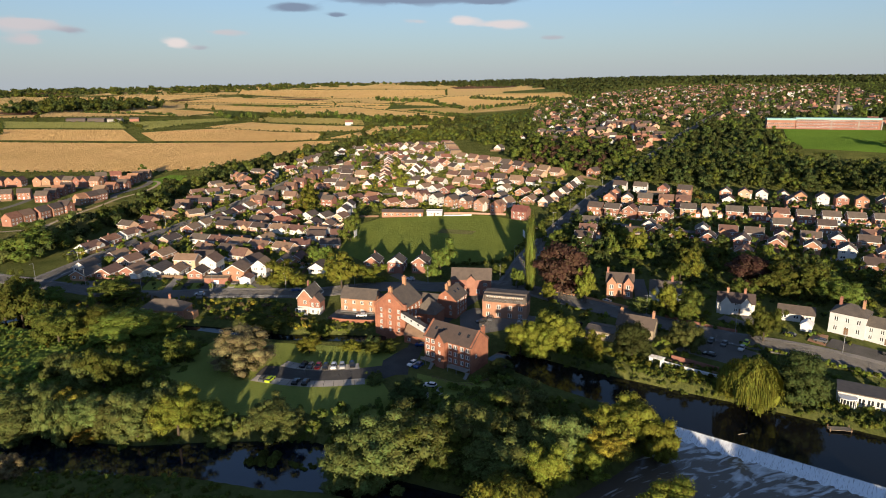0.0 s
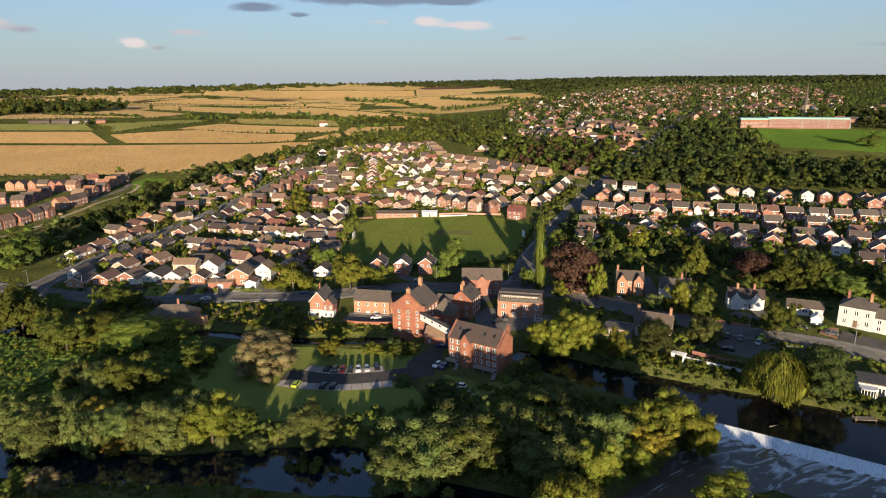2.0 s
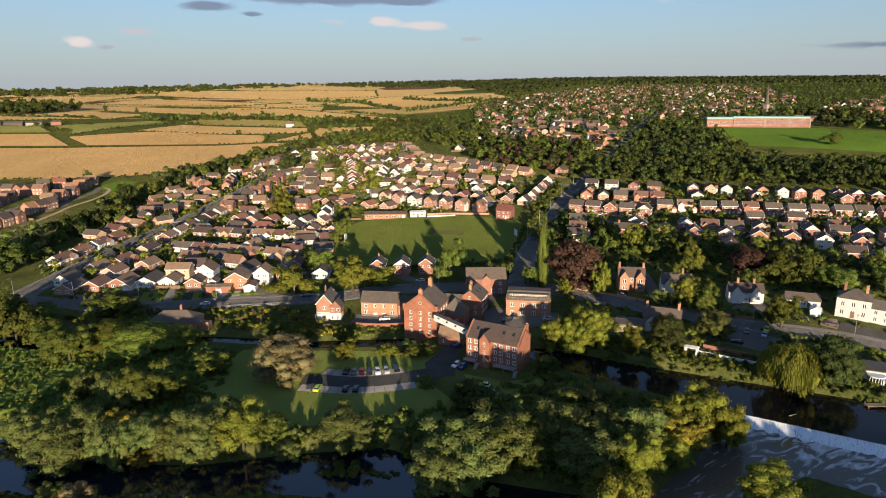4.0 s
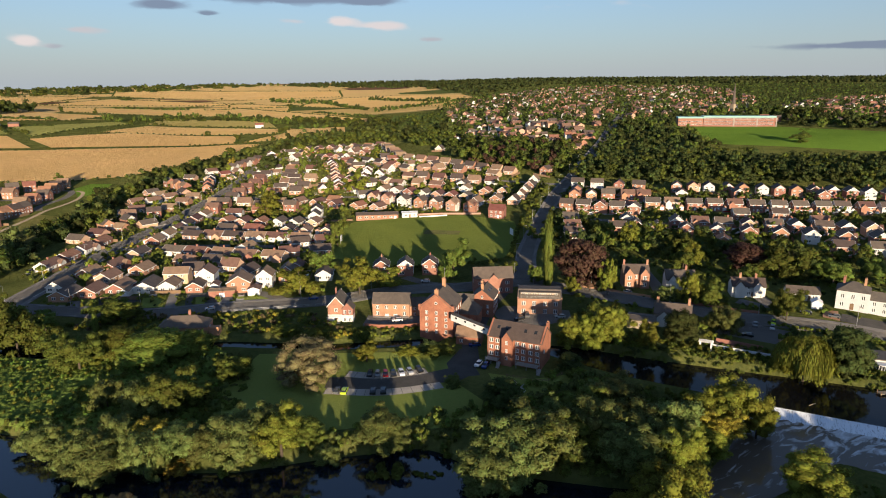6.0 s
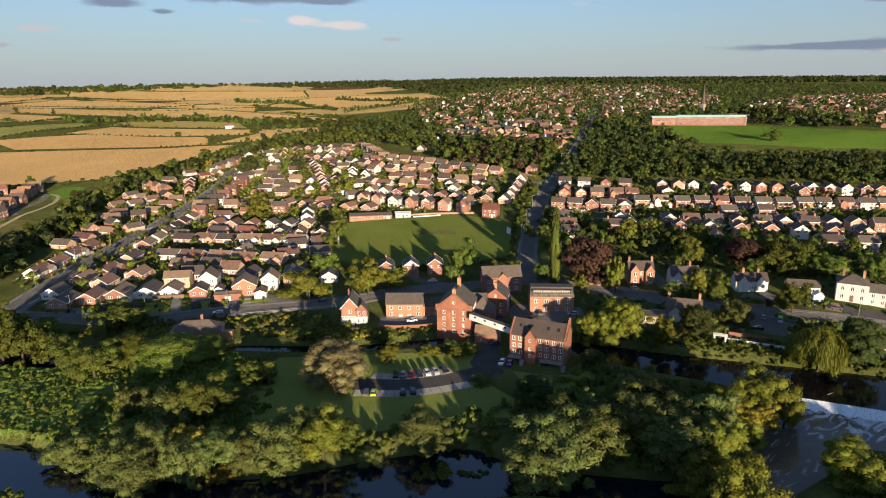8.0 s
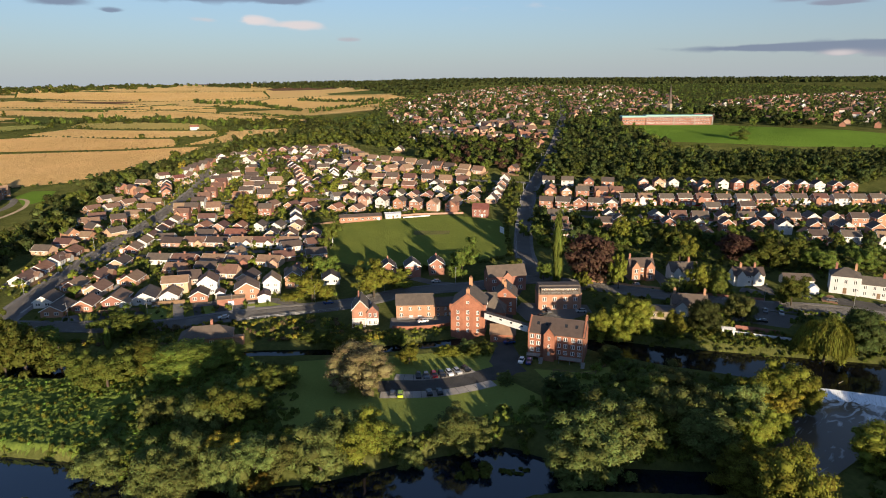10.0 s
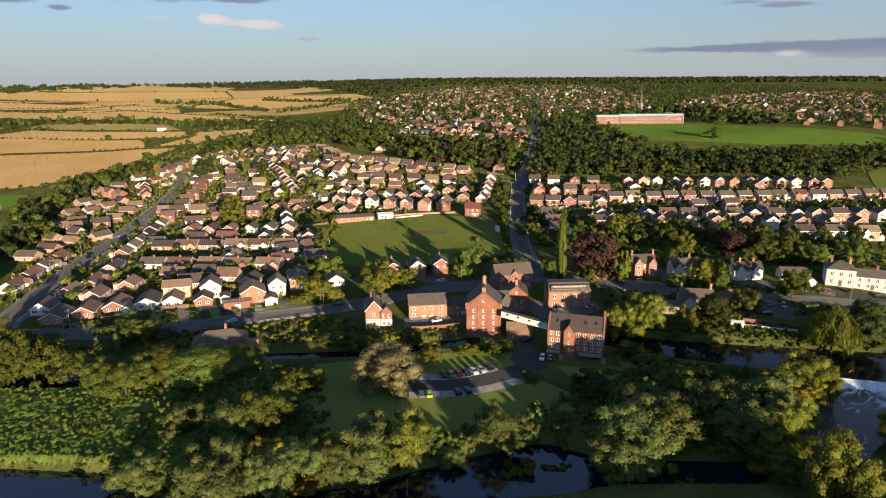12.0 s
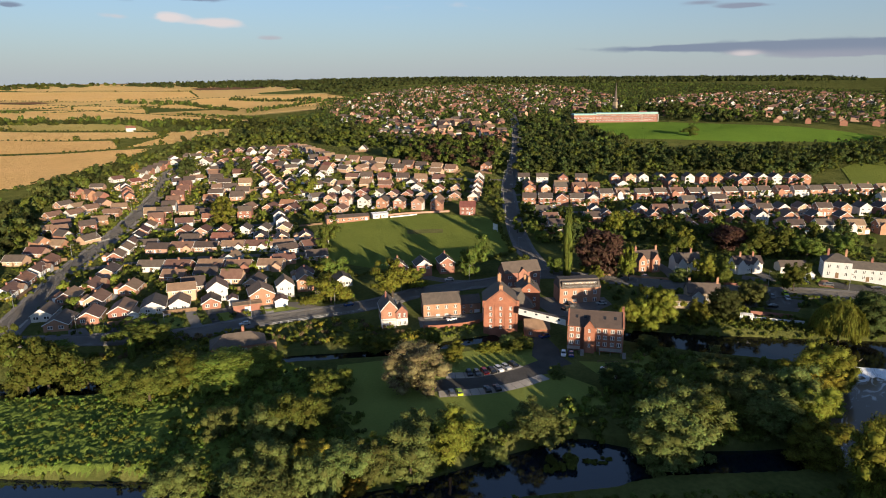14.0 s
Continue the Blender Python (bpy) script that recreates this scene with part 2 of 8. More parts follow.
for key, a, b in (("green", (0.128, 0.150, 0.029), (0.076, 0.098, 0.021)), ("lime", (0.200, 0.208, 0.032), (0.130, 0.148, 0.024)), ("willow", (0.154, 0.174, 0.050), (0.094, 0.118, 0.035)),
                  ("gold", (0.29, 0.215, 0.036), (0.19, 0.160, 0.030)), ("copper", (0.080, 0.040, 0.032), (0.054, 0.029, 0.023)), ("dark", (0.070, 0.086, 0.026), (0.046, 0.060, 0.019)),
                  ("dry", (0.215, 0.170, 0.086), (0.150, 0.124, 0.062)), ("shrub", (0.152, 0.172, 0.031), (0.102, 0.126, 0.023)), ("reed", (0.150, 0.205, 0.036), (0.094, 0.142, 0.024))):
    M[key] = mat(key + "_leaves", a, 0.75, b, 0.25, 2.0, vary=0.30, island=0.4, spec=0.06, leafy=0.25)


def ground_material():
    ma = mat("ground_cover", (0.175, 0.185, 0.058), 0.95, (0.085, 0.104, 0.031), 0.06, 0.7, blades=1.8, spec=0.0)
    nt = ma.node_tree
    nodes, links = nt.nodes, nt.links
    b = nodes["Principled BSDF"]
    near = b.inputs["Base Color"].links[0].from_socket
    geo = nodes.new("ShaderNodeNewGeometry")
    cell = nodes.new("ShaderNodeTexVoronoi")
    cell.inputs["Scale"].default_value = 0.0032
    links.new(geo.outputs["Position"], cell.inputs["Vector"])
    hue = nodes.new("ShaderNodeSeparateColor")
    links.new(cell.outputs["Color"], hue.inputs[0])
    ramp = nodes.new("ShaderNodeValToRGB")
    ramp.color_ramp.interpolation = "CONSTANT"
    stops = ramp.color_ramp.elements
    stops[0].color = (0.68, 0.49, 0.23, 1)
    stops[1].position, stops[1].color = 0.45, (0.10, 0.13, 0.045, 1)
    for p, c in ((0.6, (0.58, 0.42, 0.18, 1)), (0.8, (0.16, 0.17, 0.06, 1)), (0.92, (0.17, 0.10, 0.07, 1))):
        e = stops.new(p)
        e.color = c
    links.new(hue.outputs[0], ramp.inputs[0])
    split = nodes.new("ShaderNodeSeparateXYZ")
    links.new(geo.outputs["Position"], split.inputs[0])
    far = nodes.new("ShaderNodeMapRange")
    far.inputs["From Min"].default_value, far.inputs["From Max"].default_value = 1500, 1560
    links.new(split.outputs[1], far.inputs["Value"])
    # the farmland ends where the town and its woods begin
    skew = nodes.new("ShaderNodeMath")
    skew.operation = "MULTIPLY_ADD"
    links.new(split.outputs[1], skew.inputs[0])
    skew.inputs[1].default_value = -0.17
    links.new(split.outputs[0], skew.inputs[2])
    west = nodes.new("ShaderNodeMapRange")
    west.inputs["From Min"].default_value, west.inputs["From Max"].default_value = 60, 0
    links.new(skew.outputs[0], west.inputs["Value"])
    both = nodes.new("ShaderNodeMath")
    both.operation = "MULTIPLY"
    links.new(far.outputs[0], both.inputs[0])
    links.new(west.outputs[0], both.inputs[1])
    far = both
    mix = nodes.new("ShaderNodeMix")
    mix.data_type = "RGBA"
    links.new(far.outputs[0], mix.inputs["Factor"])
    links.new(near, mix.inputs["A"])
    links.new(ramp.outputs[0], mix.inputs["B"])
    links.new(mix.outputs["Result"], b.inputs["Base Color"])
    return ma


M["ground"] = ground_material()


def water_material(name, colour, ior, foam=None, flow=0.0, size=(1, 1), level=(0.5, 0.6)):
    """Water; foam: its colour, drawn out along the flow (degrees) and thickest at the foot of the weir."""
    ma = bpy.data.materials.new(name)
    ma.use_nodes = True
    nt = ma.node_tree
    nodes, links = nt.nodes, nt.links
    b = nodes["Principled BSDF"]
    b.inputs["Roughness"].default_value, b.inputs["IOR"].default_value = 0.06, ior
    b.inputs["Base Color"].default_value = (*colour, 1)
    geo = nodes.new("ShaderNodeNewGeometry")
    rip = nodes.new("ShaderNodeTexNoise")
    rip.inputs["Scale"].default_value, rip.inputs["Detail"].default_value = 0.7, 4
    links.new(geo.outputs["Position"], rip.inputs["Vector"])
    bp = nodes.new("ShaderNodeBump")
    bp.inputs["Strength"].default_value, bp.inputs["Distance"].default_value = 0.12, 0.15
    links.new(rip.outputs["Fac"], bp.inputs["Height"])
    links.new(bp.outputs[0], b.inputs["Normal"])
    if foam:
        turn = nodes.new("ShaderNodeMapping")
        turn.vector_type = "TEXTURE"
        turn.inputs["Rotation"].default_value = (0, 0, radians(flow))
        turn.inputs["Scale"].default_value = (size[0], size[1], 1)
        links.new(geo.outputs["Position"], turn.inputs["Vector"])
        streak = nodes.new("ShaderNodeTexNoise")
        streak.inputs["Scale"].default_value, streak.inputs["Detail"].default_value = 1.0, 7
        streak.inputs["Distortion"].default_value = 1.7
        links.new(turn.outputs[0], streak.inputs["Vector"])
        # how far downstream of the weir's crest a place lies
        away = nodes.new("ShaderNodeVectorMath")
        away.operation = "DOT_PRODUCT"
        links.new(geo.outputs["Position"], away.inputs[0])
        away.inputs[1].default_value = (-0.588, -0.809, 0)
        less = nodes.new("ShaderNodeMapRange")
        less.inputs["From Min"].default_value, less.inputs["From Max"].default_value = -168.4 + 1.0, -168.4 + 26
        less.inputs["To Min"].default_value, less.inputs["To Max"].default_value = 0.12, -0.07
        links.new(away.outputs["Value"], less.inputs["Value"])
        total = nodes.new("ShaderNodeMath")
        links.new(streak.outputs["Fac"], total.inputs[0])
        links.new(less.outputs[0], total.inputs[1])
        mr = nodes.new("ShaderNodeMapRange")
        mr.inputs["From Min"].default_value, mr.inputs["From Max"].default_value = level
        links.new(total.outputs[0], mr.inputs["Value"])
        mix = nodes.new("ShaderNodeMix")
        mix.data_type = "RGBA"
        mix.inputs["A"].default_value, mix.inputs["B"].default_value = (*colour, 1), (*foam, 1)
        links.new(mr.outputs[0], mix.inputs["Factor"])
        links.new(mix.outputs["Result"], b.inputs["Base Color"])
        mr2 = nodes.new("ShaderNodeMapRange")
        mr2.inputs["To Min"].default_value, mr2.inputs["To Max"].default_value = 0.08, 0.8
        links.new(mr.outputs[0], mr2.inputs["Value"])
        links.new(mr2.outputs[0], b.inputs["Roughness"])
    return ma


M["river"] = water_material("river_water", (0.005, 0.010, 0.020), 1.62)
M["upper_river"] = water_material("still_brown_water", (0.010, 0.010, 0.009), 1.25)
M["pool"] = water_material("foamy_pool_water", (0.125, 0.102, 0.078), 1.26, (0.62, 0.64, 0.66), 24, (9.0, 3.2), (0.52, 0.72))
M["fall"] = water_material("falling_water", (0.07, 0.075, 0.075), 1.3, (0.74, 0.78, 0.82), -36, (0.35, 2.8), (0.38, 0.56))

# ---- the lie of the land ----
AX = np.array((-450, -200, -110, 0, 150, 400), float)
AY = np.array((175, 212, 260, 285, 335, 450, 600, 800, 1200, 2000, 3000, 4800), float)
RISE = np.array(((0, 0, 0, 0, 0.8, 1.5), (0, 0, 0, 0, 6, 6.5), (0, 0, 0.3, 1.6, 8, 8.5), (0.5, 1.2, 2.0, 3.2, 8.5, 9.5), (0.8, 1.5, 2.6, 4.8, 8.3, 11), (1, 1, 4, 8, 14, 20), (4, 4, 6, 22, 29, 36), (11, 9, 9, 23, 40, 43),
                 (25, 24, 16, 19, 43, 48), (28, 24, 18, 24, 62, 75), (38, 36, 34, 52, 93, 96), (72, 76, 85, 96, 110, 106)))


def cell_of(v, knots):
    v = np.clip(v, knots[0], knots[-1])
    i = np.clip(np.searchsorted(knots, v, side="right") - 1, 0, len(knots) - 2)
    f = (v - knots[i]) / (knots[i + 1] - knots[i])
    return i, 0.5 * f + 0.5 * f * f * (3 - 2 * f)


def land(x, y):
    """Height of the ground, without the river beds."""
    x, y = np.asarray(x, float), np.asarray(y, float)
    d = np.maximum(np.maximum(y, 60.0), 0.72 * np.abs(x))
    i, f = cell_of(x * 450.0 / np.maximum(d, 450.0), AX)
    j, g = cell_of(d, AY)
    return (RISE[j, i] * (1 - f) + RISE[j, i + 1] * f) * (1 - g) + (RISE[j + 1, i] * (1 - f) + RISE[j + 1, i + 1] * f) * g


LOWER, UPPER = -2.6, -1.2
# middle line and half width of each water course
DOWNSTREAM = [(118, 106, 16), (88, 131, 17), (67, 146, 13.5), (47, 133, 9), (24, 121, 5), (4, 127, 5), (-24, 138, 5.5), (-40, 146, 11.5), (-62, 148.5, 8.5), (-84, 148, 7), (-105, 150.5, 8), (-122, 155, 8), (-147, 176, 8), (-180, 192, 8), (-240, 216, 9), (-420, 260, 10)]
UPSTREAM = [(17, 211, 4), (27, 203, 7), (39, 192.5, 8.5), (54, 182, 9.5), (75, 166, 12.5), (98, 151, 14), (128, 128, 16), (170, 96, 18), (260, 40, 20)]
LEAT = [(-22, 226, 3.0), (-61, 228, 2.6), (-96, 238, 2.4), (-156, 241, 4), (-185, 252, 5), (-240, 262, 6), (-420, 300, 8)]


def off_course(x, y, course):
    """How far a place lies outside the banks of a water course (minus: in it)."""
    best = np.full(np.shape(x), 1e9)
    for (ax, ay, aw), (bx, by, bw) in zip(course, course[1:]):
        ux, uy = bx - ax, by - ay
        k = np.clip(((x - ax) * ux + (y - ay) * uy) / (ux * ux + uy * uy), 0, 1)
        best = np.minimum(best, np.hypot(x - ax - k * ux, y - ay - k * uy) - (aw + k * (bw - aw)))
    return best


def beside(x, y, course):
    """The same for a single place."""
    best = 1e9
    for (ax, ay, aw), (bx, by, bw) in zip(course, course[1:]):
        ux, uy = bx - ax, by - ay
        k = ((x - ax) * ux + (y - ay) * uy) / (ux * ux + uy * uy)
        k = 0.0 if k < 0 else (1.0 if k > 1 else k)
        d = math.hypot(x - ax - k * ux, y - ay - k * uy) - (aw + k * (bw - aw))
        if d < best:
            best = d
    return best


def height(x, y):
    x, y = np.asarray(x, float), np.asarray(y, float)
    z = land(x, y)
    for course, bed in ((DOWNSTREAM, LOWER - 1.4), (UPSTREAM, UPPER - 1.2), (LEAT, UPPER - 1.0)):
        f = np.clip((2.6 - off_course(x, y, course)) / 3.4, 0, 1)
        f = f * f * (3 - 2 * f)
        z = np.minimum(z, z * (1 - f) + bed * f)
    return z


def hz(x, y):
    """The same height for a single place."""
    d = max(y, 60.0, 0.72 * abs(x))
    place = []
    for v, knots in ((x * 450.0 / max(d, 450.0), AX), (d, AY)):
        v = min(max(v, knots[0]), knots[-1])
        i = 0
        while i < len(knots) - 2 and v >= knots[i + 1]:
            i += 1
        f = (v - knots[i]) / (knots[i + 1] - knots[i])
        place += [i, 0.5 * f + 0.5 * f * f * (3 - 2 * f)]
    i, f, j, g = place
    z = (RISE[j, i] * (1 - f) + RISE[j, i + 1] * f) * (1 - g) + (RISE[j + 1, i] * (1 - f) + RISE[j + 1, i + 1] * f) * g
    if y < 320:
        for course, bed in ((DOWNSTREAM, LOWER - 1.4), (UPSTREAM, UPPER - 1.2), (LEAT, UPPER - 1.0)):
            f = min(max((2.6 - beside(x, y, course)) / 3.4, 0.0), 1.0)
            f = f * f * (3 - 2 * f)
            z = min(z, z * (1 - f) + bed * f)
    return float(z)


# ---- mesh helpers ----


def mesh_of(name, verts, faces, materials, index=None, smooth=False, normals=None):
    me = bpy.data.meshes.new(name)
    if isinstance(faces, np.ndarray):
        n, k = faces.shape
        me.vertices.add(len(verts))
        me.vertices.foreach_set("co", np.ascontiguousarray(verts, np.float32).ravel())
        me.loops.add(n * k)
        me.loops.foreach_set("vertex_index", np.ascontiguousarray(faces, np.int32).ravel())
        me.polygons.add(n)
        me.polygons.foreach_set("loop_start", np.arange(0, n * k, k, dtype=np.int32))
        me.update(calc_edges=True)
    else:
        me.from_pydata([tuple(v) for v in verts], [], [tuple(f) for f in faces])
    for ma in materials if isinstance(materials, (list, tuple)) else [materials]:
        me.materials.append(ma)
    if index is not None:
        me.polygons.foreach_set("material_index", list(index))
    if smooth:
        me.polygons.foreach_set("use_smooth", np.ones(len(me.polygons), bool))
    me.update()
    if normals is not None:
        # leaves take the shading of the clump that they belong to
        me.attributes.new("custom_normal", "FLOAT_VECTOR", "POINT").data.foreach_set("vector", np.ascontiguousarray(normals, np.float32).ravel())
        me.update()
    return me


def part(name, bm, material, parent=None, label=""):
    me = bpy.data.meshes.new(name)
    bm.to_mesh(me)
    bm.free()
    for ma in material if isinstance(material, (list, tuple)) else [material]:
        me.materials.append(ma)
    ob = new(name, me)
    ob.parent = parent
    return tagged(ob, label)


def box(bm, x0, x1, y0, y1, z0, z1, index=0):
    v = [bm.verts.new((x, y, z)) for z in (z0, z1) for x, y in ((x0, y0), (x1, y0), (x1, y1), (x0, y1))]
    for q in ((3, 2, 1, 0), (4, 5, 6, 7), (0, 1, 5, 4), (1, 2, 6, 5), (2, 3, 7, 6), (3, 0, 4, 7)):
        bm.faces.new([v[i] for i in q]).material_index = index
    return v


def cyl(bm, x, y, z0, z1, r0, r1, n=8, index=0):
    a = [bm.verts.new((x + r0 * math.cos(k * 2 * math.pi / n), y + r0 * math.sin(k * 2 * math.pi / n), z0)) for k in range(n)]
    b = [bm.verts.new((x + r1 * math.cos(k * 2 * math.pi / n), y + r1 * math.sin(k * 2 * math.pi / n), z1)) for k in range(n)]
    for k in range(n):
        bm.faces.new((a[k], a[(k + 1) % n], b[(k + 1) % n], b[k])).material_index = index
    bm.faces.new(b).material_index = index
    bm.faces.new(a[::-1]).material_index = index


def sheet(name, corners, material, lift, step, kind="structure", label=""):
    """A piece of ground cover, draped over the land."""
    bm = bmesh.new()
    bm.faces.new([bm.verts.new((x, y, 0)) for x, y in corners])
    for axis in (0, 1):
        lo, hi = min(c[axis] for c in corners), max(c[axis] for c in corners)
        k = math.ceil(lo / step) * step
        while k < hi:
            co, no = [0, 0, 0], [0, 0, 0]
            co[axis], no[axis] = k, 1
            bmesh.ops.bisect_plane(bm, geom=bm.verts[:] + bm.edges[:] + bm.faces[:], plane_co=co, plane_no=no)
            k += step
    zs = height([v.co.x for v in bm.verts], [v.co.y for v in bm.verts]) if bm.verts else []
    for v, z in zip(bm.verts, zs):
        v.co.z = z + lift
    bmesh.ops.recalc_face_normals(bm, faces=bm.faces[:])
    if sum(f.normal.z for f in bm.faces) < 0:
        bmesh.ops.reverse_faces(bm, faces=bm.faces[:])
    return tagged(part(name, bm, material), label, kind=kind)


def smooth_line(pts, step):
    """A smooth line through the points, cut to even steps."""
    p = [np.array(q, float) for q in pts]
    p = [2 * p[0] - p[1]] + p + [2 * p[-1] - p[-2]]
    out = []
    for a, b, c, d in zip(p, p[1:], p[2:], p[3:]):
        n = max(2, int(np.linalg.norm((c - b)[:2]) / step))
        for k in range(n):
            t = k / n
            out.append(0.5 * (2 * b + (c - a) * t + (2 * a - 5 * b + 4 * c - d) * t * t + (3 * b - a - 3 * c + d) * t ** 3))
    out.append(p[-2])
    return out


def ribbon(name, pts, half, material, lift, step=5.0, shift=0.0, thick=0.0, label="", level=None):
    """A road, kerb or water strip along a line; a third number in pts is its own half width."""
    line = smooth_line(pts, step)
    verts, faces = [], []
    across = 4
    for k, q in enumerate(line):
        d = line[min(k + 1, len(line) - 1)] - line[max(k - 1, 0)]
        d = d[:2] / max(np.linalg.norm(d[:2]), 1e-6)
        side = np.array((-d[1], d[0]))
        w = q[2] if len(q) > 2 and half is None else half
        for s in range(across + 1):
            x, y = q[:2] + side * (shift + w * (2 * s / across - 1))
            z = level if level is not None else hz(x, y) + lift
            verts.append((x, y, z))
    n = across + 1
    for k in range(len(line) - 1):
        for s in range(across):
            a = k * n + s
            faces.append((a + 1, a, a + n, a + n + 1))
    if thick:
        base = len(verts)
        verts += [(x, y, z - thick) for x, y, z in verts]
        for k in range(len(line) - 1):
            for s, flip in ((0, 0), (across, 1)):
                a = k * n + s
                f = (a, a + base, a + n + base, a + n)
                faces.append(f[::-1] if flip else f)
    return tagged(new(name, mesh_of(name, verts, faces, material)), label, kind="structure")

# ---- ground, water, roads, fields ----


def build_ground():
    az = np.concatenate((np.arange(-75, 75, 0.5), np.arange(75, 285, 5.0)))
    az = np.radians(az)
    r = np.concatenate((np.arange(0, 90, 15.0), np.arange(90, 310, 1.4), 310 * 1.03 ** np.arange(0, 94)))
    r = r[r < 4950]
    R, A = np.meshgrid(r, az, indexing="ij")
    X, Y = R * np.sin(A), R * np.cos(A)
    Z = height(X, Y)
    n = len(az)
    me = bpy.data.meshes.new("ground")
    i, j = np.meshgrid(np.arange(len(r) - 1), np.arange(n), indexing="ij")
    k = (j + 1) % n
    faces = np.stack((i * n + j, (i + 1) * n + j, (i + 1) * n + k, i * n + k), -1).reshape(-1, 4)[:, ::-1]
    me.from_pydata(np.stack((X, Y, Z), -1).reshape(-1, 3).tolist(), [], faces.tolist())
    me.polygons.foreach_set("use_smooth", [True] * len(me.polygons))
    me.materials.append(M["ground"])
    me.update()
    tagged(new("ground", me), "rough grass, gardens and farmland reaching to the horizon", "ground", kind="structure")


build_ground()

ribbon("river_water", [(x, y, w + 2.2) for x, y, w in DOWNSTREAM[4:]], None, M["river"], 0, 4, level=LOWER, label="dark still river water below wooded banks")
tagged(new("pool_water", mesh_of("pool_water", [(x, y, LOWER + 0.03) for x, y in ((150, 72), (150, 100), (124, 118), (66, 161), (56, 160), (38, 146), (14, 131), (12, 114), (60, 100))], [(0, 1, 2, 3, 4, 5, 6, 7, 8)], M["pool"])), "foam-streaked pool below the weir", kind="structure")
ribbon("mill_stream_water", [(x, y, w + 2.0) for x, y, w in LEAT], None, M["upper_river"], 0, 4, level=UPPER, label="dark narrow mill stream between grassy banks")


WEIR_A, WEIR_B = Vector((61.5, 163.5)), Vector((120, 121))


def build_weir():
    """The long sloping weir, and the still water that it holds back."""
    way = (WEIR_B - WEIR_A).normalized()
    down = Vector((way.y, -way.x))
    if down.y > 0:
        down = -down
    # still water above the crest: banks run along the upper course
    line = smooth_line(UPSTREAM, 4.0)
    verts, faces = [], []
    for k, q in enumerate(line):
        d = line[min(k + 1, len(line) - 1)] - line[max(k - 1, 0)]
        d = d[:2] / np.linalg.norm(d[:2])
        side = np.array((-d[1], d[0]))
        for s in (-1, -0.4, 0.4, 1):
            x, y = q[:2] + side * s * (q[2] + 2.2)
            p = Vector((x, y))
            over = (p - WEIR_A).dot(down)
            along = (p - WEIR_A).dot(way)
            if over > 0 and -3 < along:
                p = p - down * over
            verts.append((p.x, p.y, UPPER))
    for k in range(len(line) - 1):
        for s in range(3):
            a = k * 4 + s
            faces.append((a + 1, a, a + 4, a + 5))
    tagged(new("upper_river_water", mesh_of("upper_river_water", verts, faces, M["upper_river"])), "dark still river water held back by the weir", kind="structure")
    # falling water: a stepped, uneven slope from the crest to the pool
    length = (WEIR_B - WEIR_A).length
    cols, rows_ = 150, 9
    verts, faces = [], []
    rng = random.Random(3)
    for i in range(cols + 1):
        for j in range(rows_ + 1):
            f = j / rows_
            reach = 4.8 + 1.2 * noise.noise((i * 0.3, 7, 0)) + (0.7 * noise.noise((i * 1.1, 3, 0)) if j > 4 else 0)
            p = WEIR_A + way * (length * i / cols) + down * (f * reach - 0.2)
            z = UPPER + 0.01 + (LOWER + 0.06 - UPPER) * (f ** 0.8) + (0.16 * noise.noise((i * 0.9, j * 0.7, 2)) if 0 < j < rows_ else 0)
            verts.append((p.x, p.y, z))
    for i in range(cols):
        for j in range(rows_):
            a = i * (rows_ + 1) + j
            faces.append((a, a + 1, a + rows_ + 2, a + rows_ + 1))
    tagged(new("weir_water", mesh_of("weir_water", verts, faces, M["fall"], smooth=True)), "white water tumbling down the long sloping weir", kind="structure")
    bm = bmesh.new()
    a, b = WEIR_A - way * 2, WEIR_B
    for p in (a, b):
        for off in (0.5, -0.3):
            q = p - down * off
            bm.verts.new((q.x, q.y, UPPER - 0.35))
            bm.verts.new((q.x, q.y, UPPER - 2.6))
    bmesh.ops.convex_hull(bm, input=bm.verts[:])
    tagged(part("weir_crest", bm, M["stone"]), "wet stone crest of the weir", "weir", kind="structure")


build_weir()

RIVERSIDE = [(-300, 330), (-215, 300), (-172, 284), (-135, 273), (-98, 274.5), (-60, 273), (-30, 278.5), (0, 277), (28, 276), (50.5, 256.5), (72, 236), (99, 212.5), (139, 188), (230, 118)]
ESTATE = [(-193, 292), (-190, 315), (-178, 390), (-163, 455), (-147, 528), (-135, 602), (-131, 668), (-118, 705), (-96, 730)]
HILL = [(28, 276), (35, 296), (43, 320), (62, 363), (85, 410), (110, 458), (142, 508), (187, 580), (265, 720), (400, 975), (640, 1450)]
for name, pts, half in (("riverside", RIVERSIDE, 3.4), ("estate", ESTATE, 4.6), ("hill", HILL, 3.4)):
    ribbon("road_" + name, pts, half, M["asphalt"], 0.16, label="worn grey asphalt road")
    for s in (-1, 1):
        ribbon("pavement_" + name, pts, 0.95, M["pavement"], 0.28, shift=s * (half + 0.95), thick=0.25, label="paved footway with a raised kerb")
